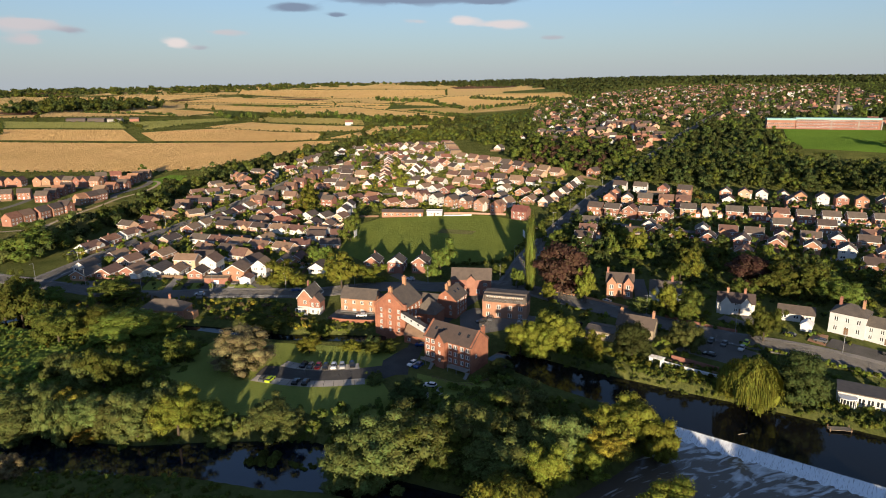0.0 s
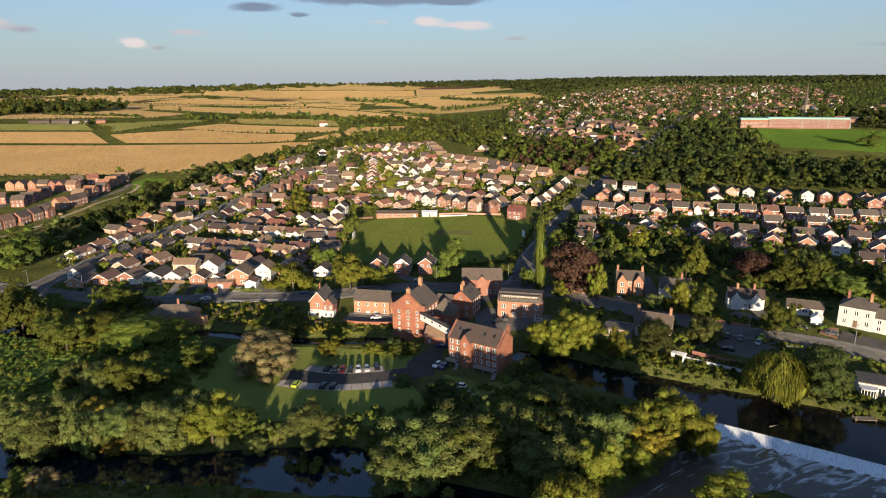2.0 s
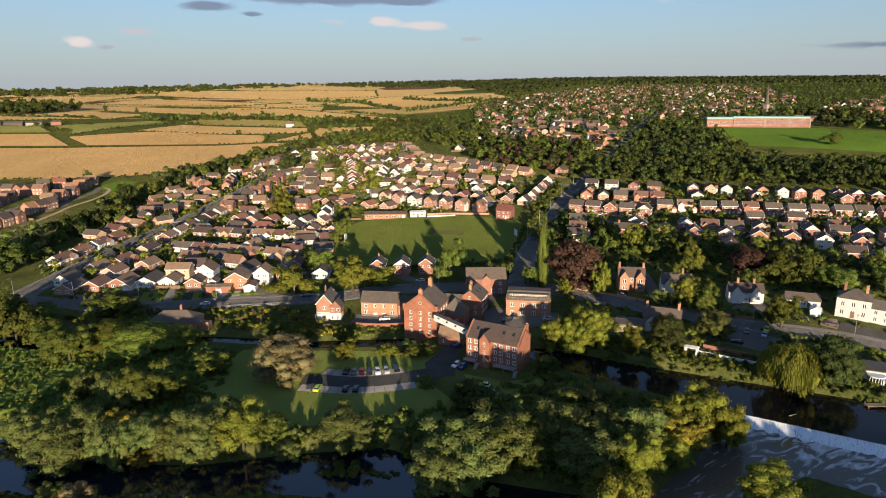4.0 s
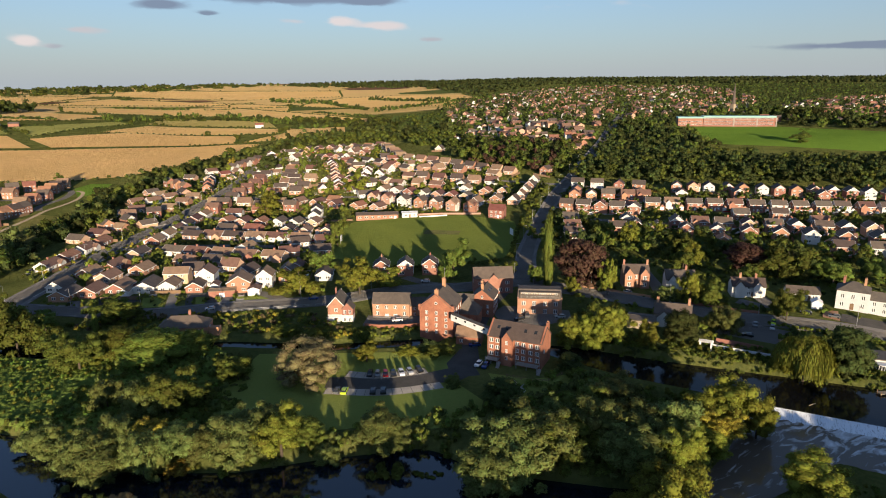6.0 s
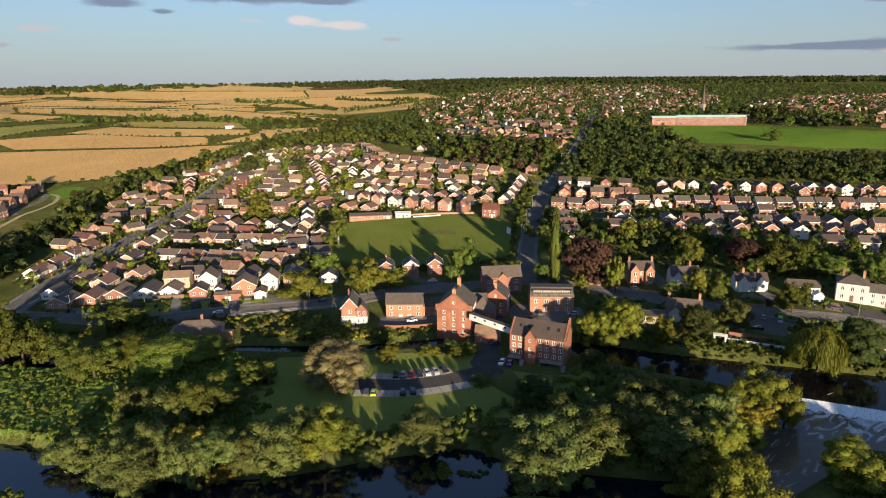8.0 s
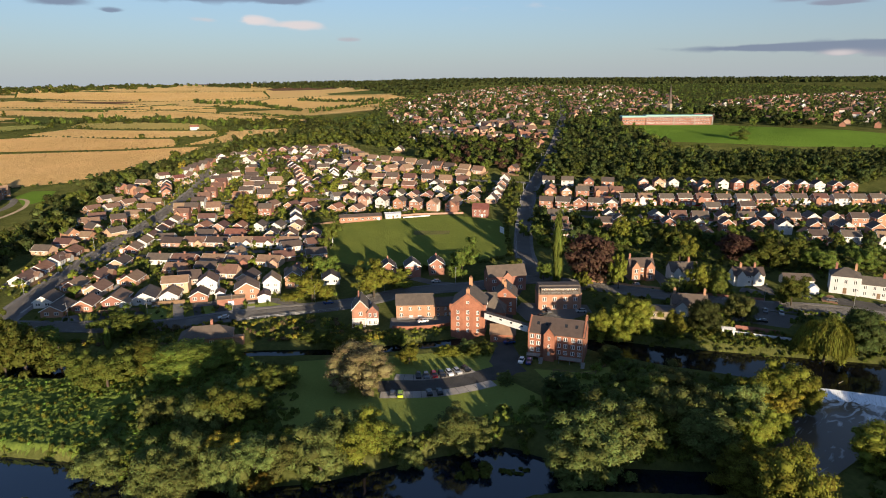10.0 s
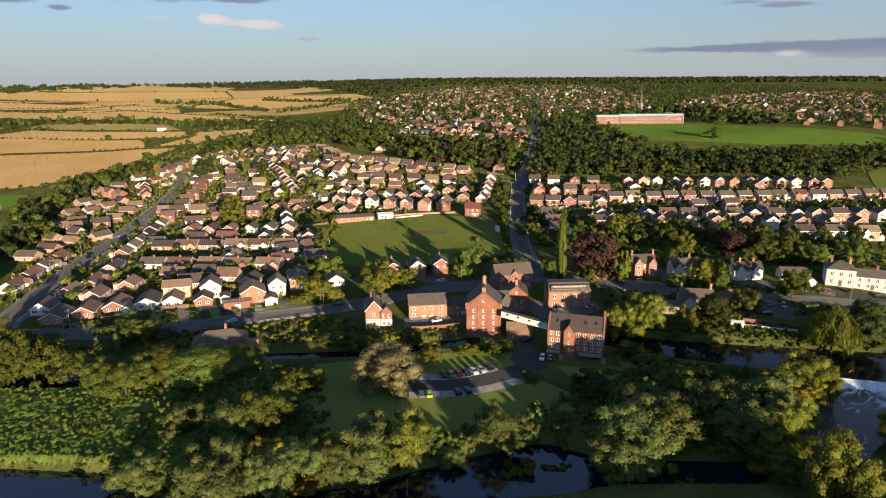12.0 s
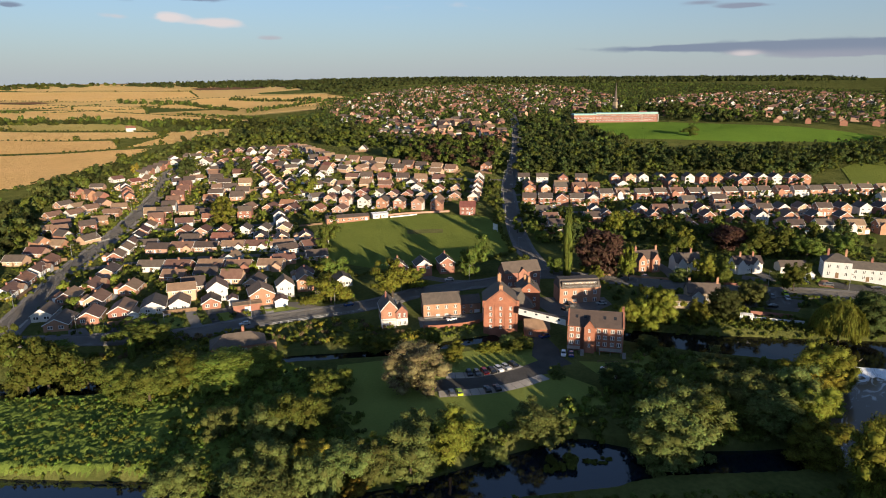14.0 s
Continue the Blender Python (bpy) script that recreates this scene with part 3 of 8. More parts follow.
SIDE_STREETS = [[(-180, 384), (-150, 384), (-110, 376), (-62, 359)], [(-158, 478), (-125, 452), (-80, 440), (-60, 436)], [(-140, 560), (-100, 505), (-60, 495), (-20, 482), (30, 441)],
                [(97, 434), (130, 420), (170, 405), (330, 352)], [(80, 394), (120, 366), (180, 340), (300, 296)], [(160, 330), (200, 318), (240, 290), (300, 262)],
                [(118, 480), (60, 516), (20, 545), (-10, 580), (-25, 660), (-60, 720)], [(-310, 440), (-303, 516), (-298, 560), (-298, 610)], [(-333, 478), (-333, 509), (-345, 566), (-300, 566)], [(-268, 520), (-274, 536), (-268, 569), (-275, 603), (-298, 605)],
                [(0, 277), (-14, 284), (-24, 296)], [(-78, 276), (-92, 289), (-120, 291)], [(72, 236), (80, 249), (86, 276)], [(104, 230), (112, 222), (116, 240)]]
for pts in SIDE_STREETS:
    ribbon("street", pts, 2.7, M["asphalt"], 0.14, label="narrow asphalt housing street")
ribbon("footpath", [(-300, 398), (-265, 411), (-266, 431), (-266, 462), (-264, 493), (-263, 520), (-258, 540), (-256, 564), (-261, 591), (-270, 603)], 1.5, M["path"], 0.1, label="pale gravel footpath")
ribbon("mill_yard_lane", [(-18, 196), (-12, 206), (-10, 218), (-4, 232), (8, 256), (20, 272)], 2.8, M["yard"], 0.1, label="asphalt lane through the mill yard")
sheet("mill_yard", [(-21, 193), (-12, 193), (-12, 204), (-8, 214), (-14, 215), (-21, 204)], M["yard"], 0.08, 3, label="asphalt yard beside the old mill")
sheet("back_yard", [(6, 234), (14, 226), (34, 232), (36, 240), (12, 252), (6, 246)], M["asphalt"], 0.12, 3, label="asphalt yard between the mill buildings")
sheet("terrace_yard", [(-47, 243), (-29, 238), (-16, 240), (-16, 246), (-44, 253)], M["asphalt"], 0.14, 3, label="asphalt forecourt behind a brick wall")
sheet("pub_car_park", [(78, 205), (94, 193), (106, 199), (90, 214)], M["asphalt"], 0.12, 3, label="asphalt car park beside the road")
sheet("villa_forecourt", [(128, 203), (133, 208), (152, 193), (160, 186), (154, 182)], M["yard"], 0.22, 2, label="dark tarmac forecourt before the villa")
sheet("brick_drive", [(124, 207), (129, 213), (133, 210), (128, 203)], M["terracotta"], 0.27, 2, label="red brick drive in front of the shed")
sheet("island_lawn", [(-90, 175), (-70, 168), (-56, 167), (-42, 170), (-33, 163), (-20, 162), (-15, 176), (-20, 188), (-22, 199), (-14, 209), (-20, 214), (-40, 217), (-60, 220), (-84, 224), (-93, 200)], M["lawn"], 0.06, 3, label="mown grass round the car park")
for k, (x0, x1, y0, y1) in enumerate(((-170, -163, 277, 294), (-158, -153, 277, 297), (-147, -140, 277, 296), (-129, -125, 277, 298), (-121, -118, 276, 294), (-113, -108, 276, 296), (-107, -101, 277, 286))):
    sheet("front_drive", [(x0 + 2, y0), (x1 + 2, y0), (x1, y1), (x0, y1)], M["yard" if k % 3 else "pavement"], 0.13, 4, label="tarmac drive between front gardens")
for x0, x1, y0, y1 in ((-162, -158, 280, 294), (-139, -130, 279, 292), (-117, -113, 279, 291), (-99, -84, 278, 285)):
    sheet("front_lawn", [(x0 + 2, y0), (x1 + 2, y0), (x1, y1), (x0, y1)], M["lawn"], 0.11, 4, label="mown front garden lawn")
sheet("mill_lawn", [(-9, 194), (4, 187), (18, 188), (20, 181), (10, 176), (-3, 172), (-9, 184)], M["lawn"], 0.05, 3, label="mown grass below the old mill")
sheet("marsh_ground", [(-300, 240), (-195, 206), (-152, 192), (-126, 176), (-92, 174), (-88, 200), (-90, 222), (-104, 232), (-160, 233), (-190, 242), (-300, 258)], M["meadow"], 0.04, 4, label="wet green marsh beside the river")
sheet("cricket_ground", [(-57, 338), (-57, 396), (-42, 414), (-9, 416), (27, 413), (56, 388), (48, 350), (32, 316), (0, 309), (-40, 316)], M["cricket"], 0.14, 6, label="mown cricket ground, lit by low sun")
sheet("cricket_square", [(-4, 372), (16, 366), (19, 374), (-1, 381)], M["pitch"], 0.22, 4, label="worn cricket square")
sheet("grass_slope", [(-300, 380), (-271, 404), (-276, 455), (-272, 489), (-262, 505), (-241, 494), (-228, 471), (-232, 440), (-236, 415), (-244, 383)], M["dry_grass"], 0.07, 6, label="dry grassy slope beside the new houses")
sheet("green_corner", [(-258, 569), (-276, 615), (-270, 638), (-250, 632), (-246, 590)], M["school_green"], 0.08, 6, label="small bright green beside the new houses")
sheet("school_field", [(318, 596), (380, 735), (470, 712), (520, 660), (610, 548), (640, 500), (560, 500), (430, 530)], M["school_green"], 0.3, 20, label="bright green school playing field")
sheet("sports_field", [(350, 350), (405, 402), (480, 430), (520, 400), (430, 300)], M["cricket"], 0.3, 15, label="shaded green sports field")


def car_park():
    """A curved strip of tarmac between two rows of bays."""
    sheet("car_park", [(-61.6, 193.2), (-52, 190.6), (-44, 189.0), (-35, 189.0), (-25.8, 190.0), (-20, 189.6), (-13, 195), (-20.5, 200), (-29.2, 197.8), (-35.4, 196.6), (-45.7, 196.7), (-54.9, 199.7), (-60, 200.5)], M["yard"], 0.15, 3, label="small curved asphalt car park")
    for line in BAY_ROWS:
        ribbon("parking_bays", line, 2.15, M["paving"], 0.18, 3, label="pale paved parking bays")
        pts = smooth_line(line, 2.5)
        bm = bmesh.new()
        for a, b in zip(pts, pts[1:]):
            d = (b - a) / np.linalg.norm(b - a)
            side = np.array((-d[1], d[0]))
            q = [a + side * w + d * e for w, e in ((-2.1, -0.06), (2.1, -0.06), (2.1, 0.06), (-2.1, 0.06))]
            bm.faces.new([bm.verts.new((x, y, hz(x, y) + 0.195)) for x, y in q[::-1]])
        tagged(part("bay_lines", bm, M["yard"]), "dark joints between the parking bays", "road marking", kind="structure")


BAY_ROWS = ([(-61.3, 191.2), (-52, 188.4), (-44, 186.8), (-35, 186.9), (-25.4, 188.3)], [(-54.2, 202.0), (-45.7, 198.9), (-35.6, 198.6), (-28.6, 199.7)])
car_park()

FIELDS = {
    "stubble_field": ("stubble", [[(-560, 655), (-453, 660), (-300, 655), (-246, 668), (-172, 812), (-140, 900), (-190, 922), (-421, 905), (-660, 925)],
                                  [(-645, 945), (-734, 1088), (-521, 1071), (-432, 927)], [(-409, 928), (-474, 1028), (-371, 1118), (-188, 1040), (-179, 935), (-250, 935)]]),
    "pale_field": ("stubble_pale", [[(-172, 940), (-122, 1044), (-120, 1150), (-25, 1140), (-30, 965), (-70, 925)], [(-409, 1124), (-129, 1046), (-130, 1146), (-380, 1300)], [(-1050, 1380), (-1000, 1480), (-838, 1652), (-774, 1870), (-559, 1700), (-567, 1465)],
                                    [(-748, 1930), (-862, 2228), (-332, 2112), (52, 1330), (-5, 1215), (-188, 1527)], [(-151, 2105), (12, 2511), (203, 2501), (416, 2274), (412, 1897), (247, 1660), (25, 1875)]]),
    "green_field": ("pasture", [[(-745, 1110), (-850, 1265), (-591, 1205), (-524, 1090)], [(-574, 1205), (-470, 1425), (-419, 1354), (-481, 1058)]]),
    "olive_field": ("olive", [[(-396, 1343), (-141, 1182), (-170, 1373), (-414, 1588)]]),
    "far_field": ("stubble_pale", [[(-1025, 3317), (-1228, 4099), (16, 3217), (13, 2600), (-355, 2560)], [(-990, 2420), (-932, 2990), (-160, 2120), (-150, 1760), (-438, 2300)],
                                   [(-922, 1500), (-1142, 1987), (-863, 2049), (-741, 1810)], [(-1500, 2500), (-1600, 3300), (-1080, 3300), (-1050, 2500)]]),
}
for name, (kind_, groups) in FIELDS.items():
    for corners in groups:
        sheet(name, corners, M[kind_], 0.9, 40, label={"pasture": "green pasture bordered by hedges", "olive": "olive-green crop field"}.get(kind_, "harvested golden stubble field bordered by hedges"))

# ---- plants ----


def leaf_cloud(rng, centres, radii, per, leaf, droop=0.0, squash=1.0):
    """Small leaf faces scattered over lumps, with an inner core; returns vertices and faces."""
    V, F, N = [], [], []
    base = 0
    heart = np.mean(centres, axis=0) - np.array((0, 0, 0.15 * np.ptp(centres[:, 2])))
    ico = bmesh.new()
    bmesh.ops.create_icosphere(ico, subdivisions=1, radius=1.0)
    ico_v = np.array([v.co[:] for v in ico.verts])
    ico_f = np.array([[v.index for v in f.verts] for f in ico.faces])
    ico.free()
    for c, r in zip(centres, radii):
        V.append(ico_v * r * 0.66 * np.array((1, 1, squash)) * (1 + 0.2 * rng.standard_normal((len(ico_v), 1))) + c)
        N.append(ico_v)
        F.append(ico_f + base)
        base += len(ico_v)
    for c, r in zip(centres, radii):
        n = per
        d = rng.standard_normal((n, 3))
        d /= np.linalg.norm(d, axis=1)[:, None]
        d[:, 2] = np.where(d[:, 2] < -0.5, -d[:, 2], d[:, 2])
        pos = c + d * r * (0.66 + 0.52 * rng.random((n, 1)) ** 1.4) * np.array((1, 1, squash))
        nrm = d + 0.5 * rng.standard_normal((n, 3)) + np.array((0, 0, 0.2))
        nrm /= np.linalg.norm(nrm, axis=1)[:, None]
        up = rng.standard_normal((n, 3)) * (1 - droop) + np.array((0, 0, -droop * 3))
        a = np.cross(nrm, up)
        a /= np.linalg.norm(a, axis=1)[:, None] + 1e-6
        b = np.cross(nrm, a)
        s = leaf * (0.6 + 0.9 * rng.random((n, 1)))
        a, b = a * s, b * s * (1.3 + 1.6 * droop)
        q = np.stack((pos - b * 0.8 - a * 0.7, pos - b * 0.6 + a * 0.8, pos + b), 1).reshape(-1, 3)
        V.append(q)
        whole = (c - heart) / (np.linalg.norm(c - heart) + 1e-6)
        soft = 0.42 * d + 0.75 * nrm + 0.38 * whole
        N.append(np.repeat(soft / np.linalg.norm(soft, axis=1)[:, None], 3, axis=0))
        F.append(np.arange(base, base + 3 * n).reshape(n, 3))
        base += 3 * n
    return np.concatenate(V), np.concatenate(F), np.concatenate(N)


def crown_shape(rng, kind, lumps):
    """Middles and radii of the lumps of a crown one unit wide (radius) and one high."""
    cs, rs, heads = [], [], []
    for k in range(lumps):
        if kind == "poplar":
            h = 0.08 + 0.88 * (k + 0.5) / lumps
            w = 0.8 * (1 - abs(h - 0.45) ** 1.5 * 1.6)
            a = rng.random() * 6.28
            cs.append((0.42 * w * math.cos(a), 0.42 * w * math.sin(a), h))
            rs.append(0.62 * max(w, 0.3))
        elif kind == "weeping":
            a, f = rng.random() * 6.28, math.sqrt(rng.random())
            cs.append((0.8 * f * math.cos(a), 0.8 * f * math.sin(a), 0.86 - 0.35 * f * f - 0.25 * rng.random() * f))
            rs.append(0.24 + 0.1 * rng.random())
        elif kind == "shrub":
            a, f = rng.random() * 6.28, math.sqrt(rng.random())
            cs.append((0.8 * f * math.cos(a), 0.8 * f * math.sin(a), 0.25 + 0.5 * (1 - f * f) * rng.random() ** 0.5))
            rs.append(0.26 + 0.12 * rng.random())
        elif kind in ("dry", "copper", "dark"):
            a, f = k * 2.4 + rng.random(), rng.random() ** 0.4
            h = (0.06 + 0.84 * rng.random() ** 0.9) if kind == "dry" else (0.16 + 0.74 * rng.random() ** 0.8)
            w = math.sqrt(max(0.0, 1 - ((h - 0.4) / 0.62) ** 2))
            cs.append((0.82 * f * w * math.cos(a), 0.82 * f * w * math.sin(a), h))
            rs.append((0.15 if kind == "dry" else 0.2) + 0.12 * rng.random())
        else:
            # lumps gather round the heads of a few limbs, so that the outline billows
            if not heads:
                for q in range(max(4, lumps // 8)):
                    a = q * 2.4 + rng.random()
                    h = 0.24 + 0.58 * rng.random()
                    w = math.sqrt(max(0.0, 1 - ((h - 0.4) / 0.62) ** 2))
                    f = 0.35 + 0.5 * rng.random()
                    heads.append((f * w * math.cos(a), f * w * math.sin(a), h))
            hx, hy, hh = heads[k % len(heads)]
            gx, gy, gz = rng.standard_normal(3)
            h = hh + 0.13 * gz - (0.28 * rng.random() if kind == "willow" else 0.16 * rng.random())
            h = min(0.92, max(0.08 if kind == "willow" else 0.15, h))
            cs.append((hx + 0.19 * gx, hy + 0.19 * gy, h) if k % 6 else (0.25 * gx, 0.25 * gy, 0.3 + 0.35 * rng.random()))
            rs.append(0.13 + 0.17 * rng.random() if k % 6 else 0.34)
    return np.array(cs), np.array(rs)


def trunk_mesh(rng, h, r, kind):
    bm = bmesh.new()
    top = 0.55 * h
    cyl(bm, 0, 0, -0.6, top * 0.5, h * 0.028, h * 0.020, 8)
    cyl(bm, 0, 0, top * 0.5, top * 1.3, h * 0.020, h * 0.006, 8)
    for k in range(6):
        a, z0 = k * 1.05 + rng.random(), top * (0.4 + 0.4 * rng.random())
        d = Vector((math.cos(a), math.sin(a), 0.9 + 0.5 * rng.random())).normalized()
        side = d.orthogonal().normalized()
        up = d.cross(side)
        n, ln = 6, r * (0.55 + 0.3 * rng.random())
        rings = []
        for q, w in ((0, h * 0.010), (1, h * 0.003)):
            p = Vector((0, 0, z0)) + d * ln * q
            rings.append([bm.verts.new(p + side * w * math.cos(t * 6.283 / n) + up * w * math.sin(t * 6.283 / n)) for t in range(n)])
        for t in range(n):
            bm.faces.new((rings[0][t], rings[0][(t + 1) % n], rings[1][(t + 1) % n], rings[1][t]))
    me = bpy.data.meshes.new("trunk")
    bm.to_mesh(me)
    bm.free()
    me.materials.append(M["bark"])
    return me


H0, R0 = 14.0, 7.0
TREES = {}
WORDS = {"green": "broad green tree with a full crown", "lime": "yellow-green leafy tree lit by low sun", "willow": "grey-green riverside willow with a billowing crown", "gold": "small tree turning golden yellow",
         "copper": "dark purple copper beech tree", "dark": "dark rounded evergreen tree", "dry": "large thinning tree with dry brownish leaves", "shrub": "wide rounded mass of willow scrub",
         "poplar": "tall slender columnar poplar tree", "weeping": "yellow-green weeping willow on the river bank"}


def tree_kind(kind, detail, variant):
    key = (kind, detail, variant)
    if key in TREES:
        return TREES[key]
    rng = np.random.default_rng(hash_of(kind) * 31 + variant * 7 + detail)
    lumps, per, leaf = ((92, 140, 0.185), (48, 70, 0.33), (20, 40, 0.58))[detail]
    if kind in ("poplar",):
        lumps = max(8, lumps // 2)
    cs, rs = crown_shape(rng, kind, lumps)
    scale = np.array((R0, R0, H0))
    if kind == "dry":
        leaf, per = leaf * 0.75, int(per * 0.9)
    squash = {"poplar": 1.9, "weeping": 1.5, "willow": 0.95}.get(kind, 0.8)
    verts, faces, normals = leaf_cloud(rng, cs * scale, rs * R0, per, leaf, {"weeping": 0.8, "willow": 0.25}.get(kind, 0.05), squash)
    if kind == "weeping":
        # hanging curtains of twigs
        n = (6000, 900, 300)[detail]
        a, f = rng.random(n) * 6.283, 0.35 + 0.66 * rng.random(n) ** 0.7
        f = f * (1 + 0.13 * np.sin(a * 3 + 1) + 0.07 * np.sin(a * 7))
        top = 0.88 - 0.30 * f ** 3 + 0.10 * rng.random(n) + 0.05 * np.sin(a * 3 + 1) + 0.04 * np.sin(a * 7 + f * 6)
        low = top - 0.05 - 0.22 * rng.random(n) ** 1.5 - 0.12 * np.maximum(0, np.sin(a * 7 + 2)) * rng.random(n)
        x, y = R0 * f * np.cos(a), R0 * f * np.sin(a)
        tx, ty = -np.sin(a + rng.random(n)) * 0.09, np.cos(a + rng.random(n)) * 0.09
        quad = np.stack((np.stack((x - tx, y - ty, top * H0), -1), np.stack((x + tx, y + ty, top * H0), -1), np.stack((x * 1.04 + tx * 0.3, y * 1.04 + ty * 0.3, np.maximum(low, 0.04) * H0), -1), np.stack((x * 1.04 - tx * 0.3, y * 1.04 - ty * 0.3, np.maximum(low, 0.04) * H0), -1)), 1).reshape(-1, 3)
        base = len(verts)
        verts = np.concatenate((verts, quad))
        face_out = np.stack((np.cos(a), np.sin(a), 0.5 + 0 * a), -1) + 0.45 * rng.standard_normal((n, 3))
        normals = np.concatenate((normals, np.repeat(face_out, 4, axis=0)))
        first = base + 4 * np.arange(n)[:, None]
        faces = np.concatenate((faces, first + np.array((3, 2, 1)), first + np.array((3, 1, 0))))
    paint = {"poplar": "green", "weeping": "lime"}.get(kind, kind)
    crown = mesh_of("crown", verts, faces, M[paint], smooth=True, normals=normals)
    TREES[key] = (trunk_mesh(random.Random(variant), H0, R0, kind), crown)
    return TREES[key]


def hash_of(word):
    return sum(ord(c) * (k + 3) for k, c in enumerate(word))


COUNT = [0]
TREE_SPOTS = []


def tree(x, y, h, r, kind, detail=None, group="", z=None):
    COUNT[0] += 1
    TREE_SPOTS.append((x, y, r))
    rng = random.Random(COUNT[0])
    if detail is None:
        detail = 0 if y < 240 else (1 if y < 420 else 2)
    trunk, crown = tree_kind(kind, detail, rng.randrange(3 if kind in ("green", "lime", "willow") else 1))
    ob = new("tree" if kind != "shrub" else "bush", trunk)
    c = new("crown", crown)
    c.parent = ob
    if z is None:
        z = max(hz(x, y), LOWER - 0.2)
    ob.matrix_basis = Matrix.LocRotScale((x, y, z), Euler((0, 0, rng.random() * 6.28)), (r / R0, r / R0, h / H0))
    tagged(ob, WORDS[kind], "tree" if kind != "shrub" else "bush", group)
    return ob


def thicket(name, places, kind, label, per=16, leaf=0.9, lumps=5, category="woodland", level=None):
    """Many plants that nobody could count, in one mesh: places are x, y, height, radius."""
    rng = np.random.default_rng(hash_of(name) + hash_of(kind) + len(places))
    shapes = []
    if not places:
        return
    r_mid, h_mid = sum(p[3] for p in places) / len(places), sum(p[2] for p in places) / len(places)
    for v in range(6):
        cs, rs = crown_shape(rng, "shrub" if lumps < 5 else "green", lumps)
        if lumps >= 5:
            rs = rs * 1.35
        shapes.append(leaf_cloud(rng, cs * np.array((r_mid, r_mid, h_mid)), rs * r_mid, per, leaf, 0.05, 0.9))
    V, F, N, base = [], [], [], 0
    ground_z = height([p[0] for p in places], [p[1] for p in places]) if level is None else [level] * len(places)
    for k, (x, y, h, r) in enumerate(places):
        v, f, m = shapes[k % 6]
        a = rng.random() * 6.28
        ca, sa = math.cos(a), math.sin(a)
        V.append(np.stack(((v[:, 0] * ca - v[:, 1] * sa) * r / r_mid + x, (v[:, 0] * sa + v[:, 1] * ca) * r / r_mid + y, v[:, 2] * h / h_mid + ground_z[k] - 0.05 * h), -1))
        N.append(np.stack((m[:, 0] * ca - m[:, 1] * sa, m[:, 0] * sa + m[:, 1] * ca, m[:, 2]), -1))
        F.append(f + base)
        base += len(v)
    F = np.concatenate(F)
    tagged(new(name, mesh_of(name, np.concatenate(V), F, M[kind], smooth=True, normals=np.concatenate(N))), label, category, kind="stuff")


def inside(x, y, poly):
    hit = False
    for (ax, ay), (bx, by) in zip(poly, poly[1:] + poly[:1]):
        if (ay > y) != (by > y) and x < (bx - ax) * (y - ay) / (by - ay) + ax:
            hit = not hit
    return hit


def scatter(poly, gap, seed, h, r, keep=lambda x, y: True):
    rng = random.Random(seed)
    xs, ys = [p[0] for p in poly], [p[1] for p in poly]
    out = []
    x = min(xs)
    while x < max(xs):
        y = min(ys)
        while y < max(ys):
            px, py = x + gap * (rng.random() - 0.5) * 1.2, y + gap * (rng.random() - 0.5) * 1.2
            k = rng.random()
            if inside(px, py, poly) and keep(px, py):
                out.append((px, py, h[0] + (h[1] - h[0]) * k, r[0] + (r[1] - r[0]) * (0.6 * k + 0.4 * rng.random())))
            y += gap
        x += gap
    return out


def split_kinds(name, places, kinds, label, **kw):
    for k, kind in enumerate(kinds):
        thicket(name, places[k::len(kinds)], kind, label, **kw)

# ---- buildings ----
WINDOWS = {}


def window_mesh(w, h, arch=False):
    """A white casement with two sunk panes, in one piece."""
    key = (round(w, 2), round(h, 2))
    if key not in WINDOWS:
        bm = bmesh.new()
        rows_ = [[bm.verts.new((x, y, z)) for x in (-w / 2, 0, w / 2)] for y, z in ((-0.06, -h / 2), (-0.06, h / 2), (0.04, h / 2), (0.04, -h / 2))]
        panes = []
        for k in range(4):
            for q in range(2):
                a, b = rows_[k], rows_[(k + 1) % 4]
                f = bm.faces.new((a[q], a[q + 1], b[q + 1], b[q]))
                if k == 0:
                    panes.append(f)
        for q in (0, 2):
            bm.faces.new([rows_[k][q] for k in range(4)])
        bmesh.ops.recalc_face_normals(bm, faces=bm.faces[:])
        bmesh.ops.inset_individual(bm, faces=panes, thickness=min(0.2, w * 0.15), depth=-0.05)
        for f in panes:
            f.material_index = 1
        me = bpy.data.meshes.new("window")
        bm.to_mesh(me)
        bm.free()
        me.materials.append(M["white"])
        me.materials.append(M["glass"])
        WINDOWS[key] = me
    return WINDOWS[key]


DOORS = {}


def door_mesh(w, h, ma):
    key = (w, h, ma)
    if key not in DOORS:
        bm = bmesh.new()
        box(bm, -w / 2, w / 2, -0.06, 0.05, 0, h, 0)
        for k in range(2):
            box(bm, -w * 0.35, w * 0.35, -0.08, -0.06, h * (0.1 + 0.45 * k), h * (0.45 + 0.45 * k), 0)
        me = bpy.data.meshes.new("door")
        bm.to_mesh(me)
        bm.free()
        me.materials.append(M[ma])
        DOORS[key] = me
    return DOORS[key]


def wall_spot(ob, side, u, z, L, W):
    """Put a window or door on a side of a building: f, b, l or r."""
    place, turn = {"f": ((u, -W / 2, z), 0), "b": ((-u, W / 2, z), 180), "l": ((-L / 2, -u, z), -90), "r": ((L / 2, u, z), 90)}[side]
    ob.matrix_basis = pose(*place, 0, 0, turn)


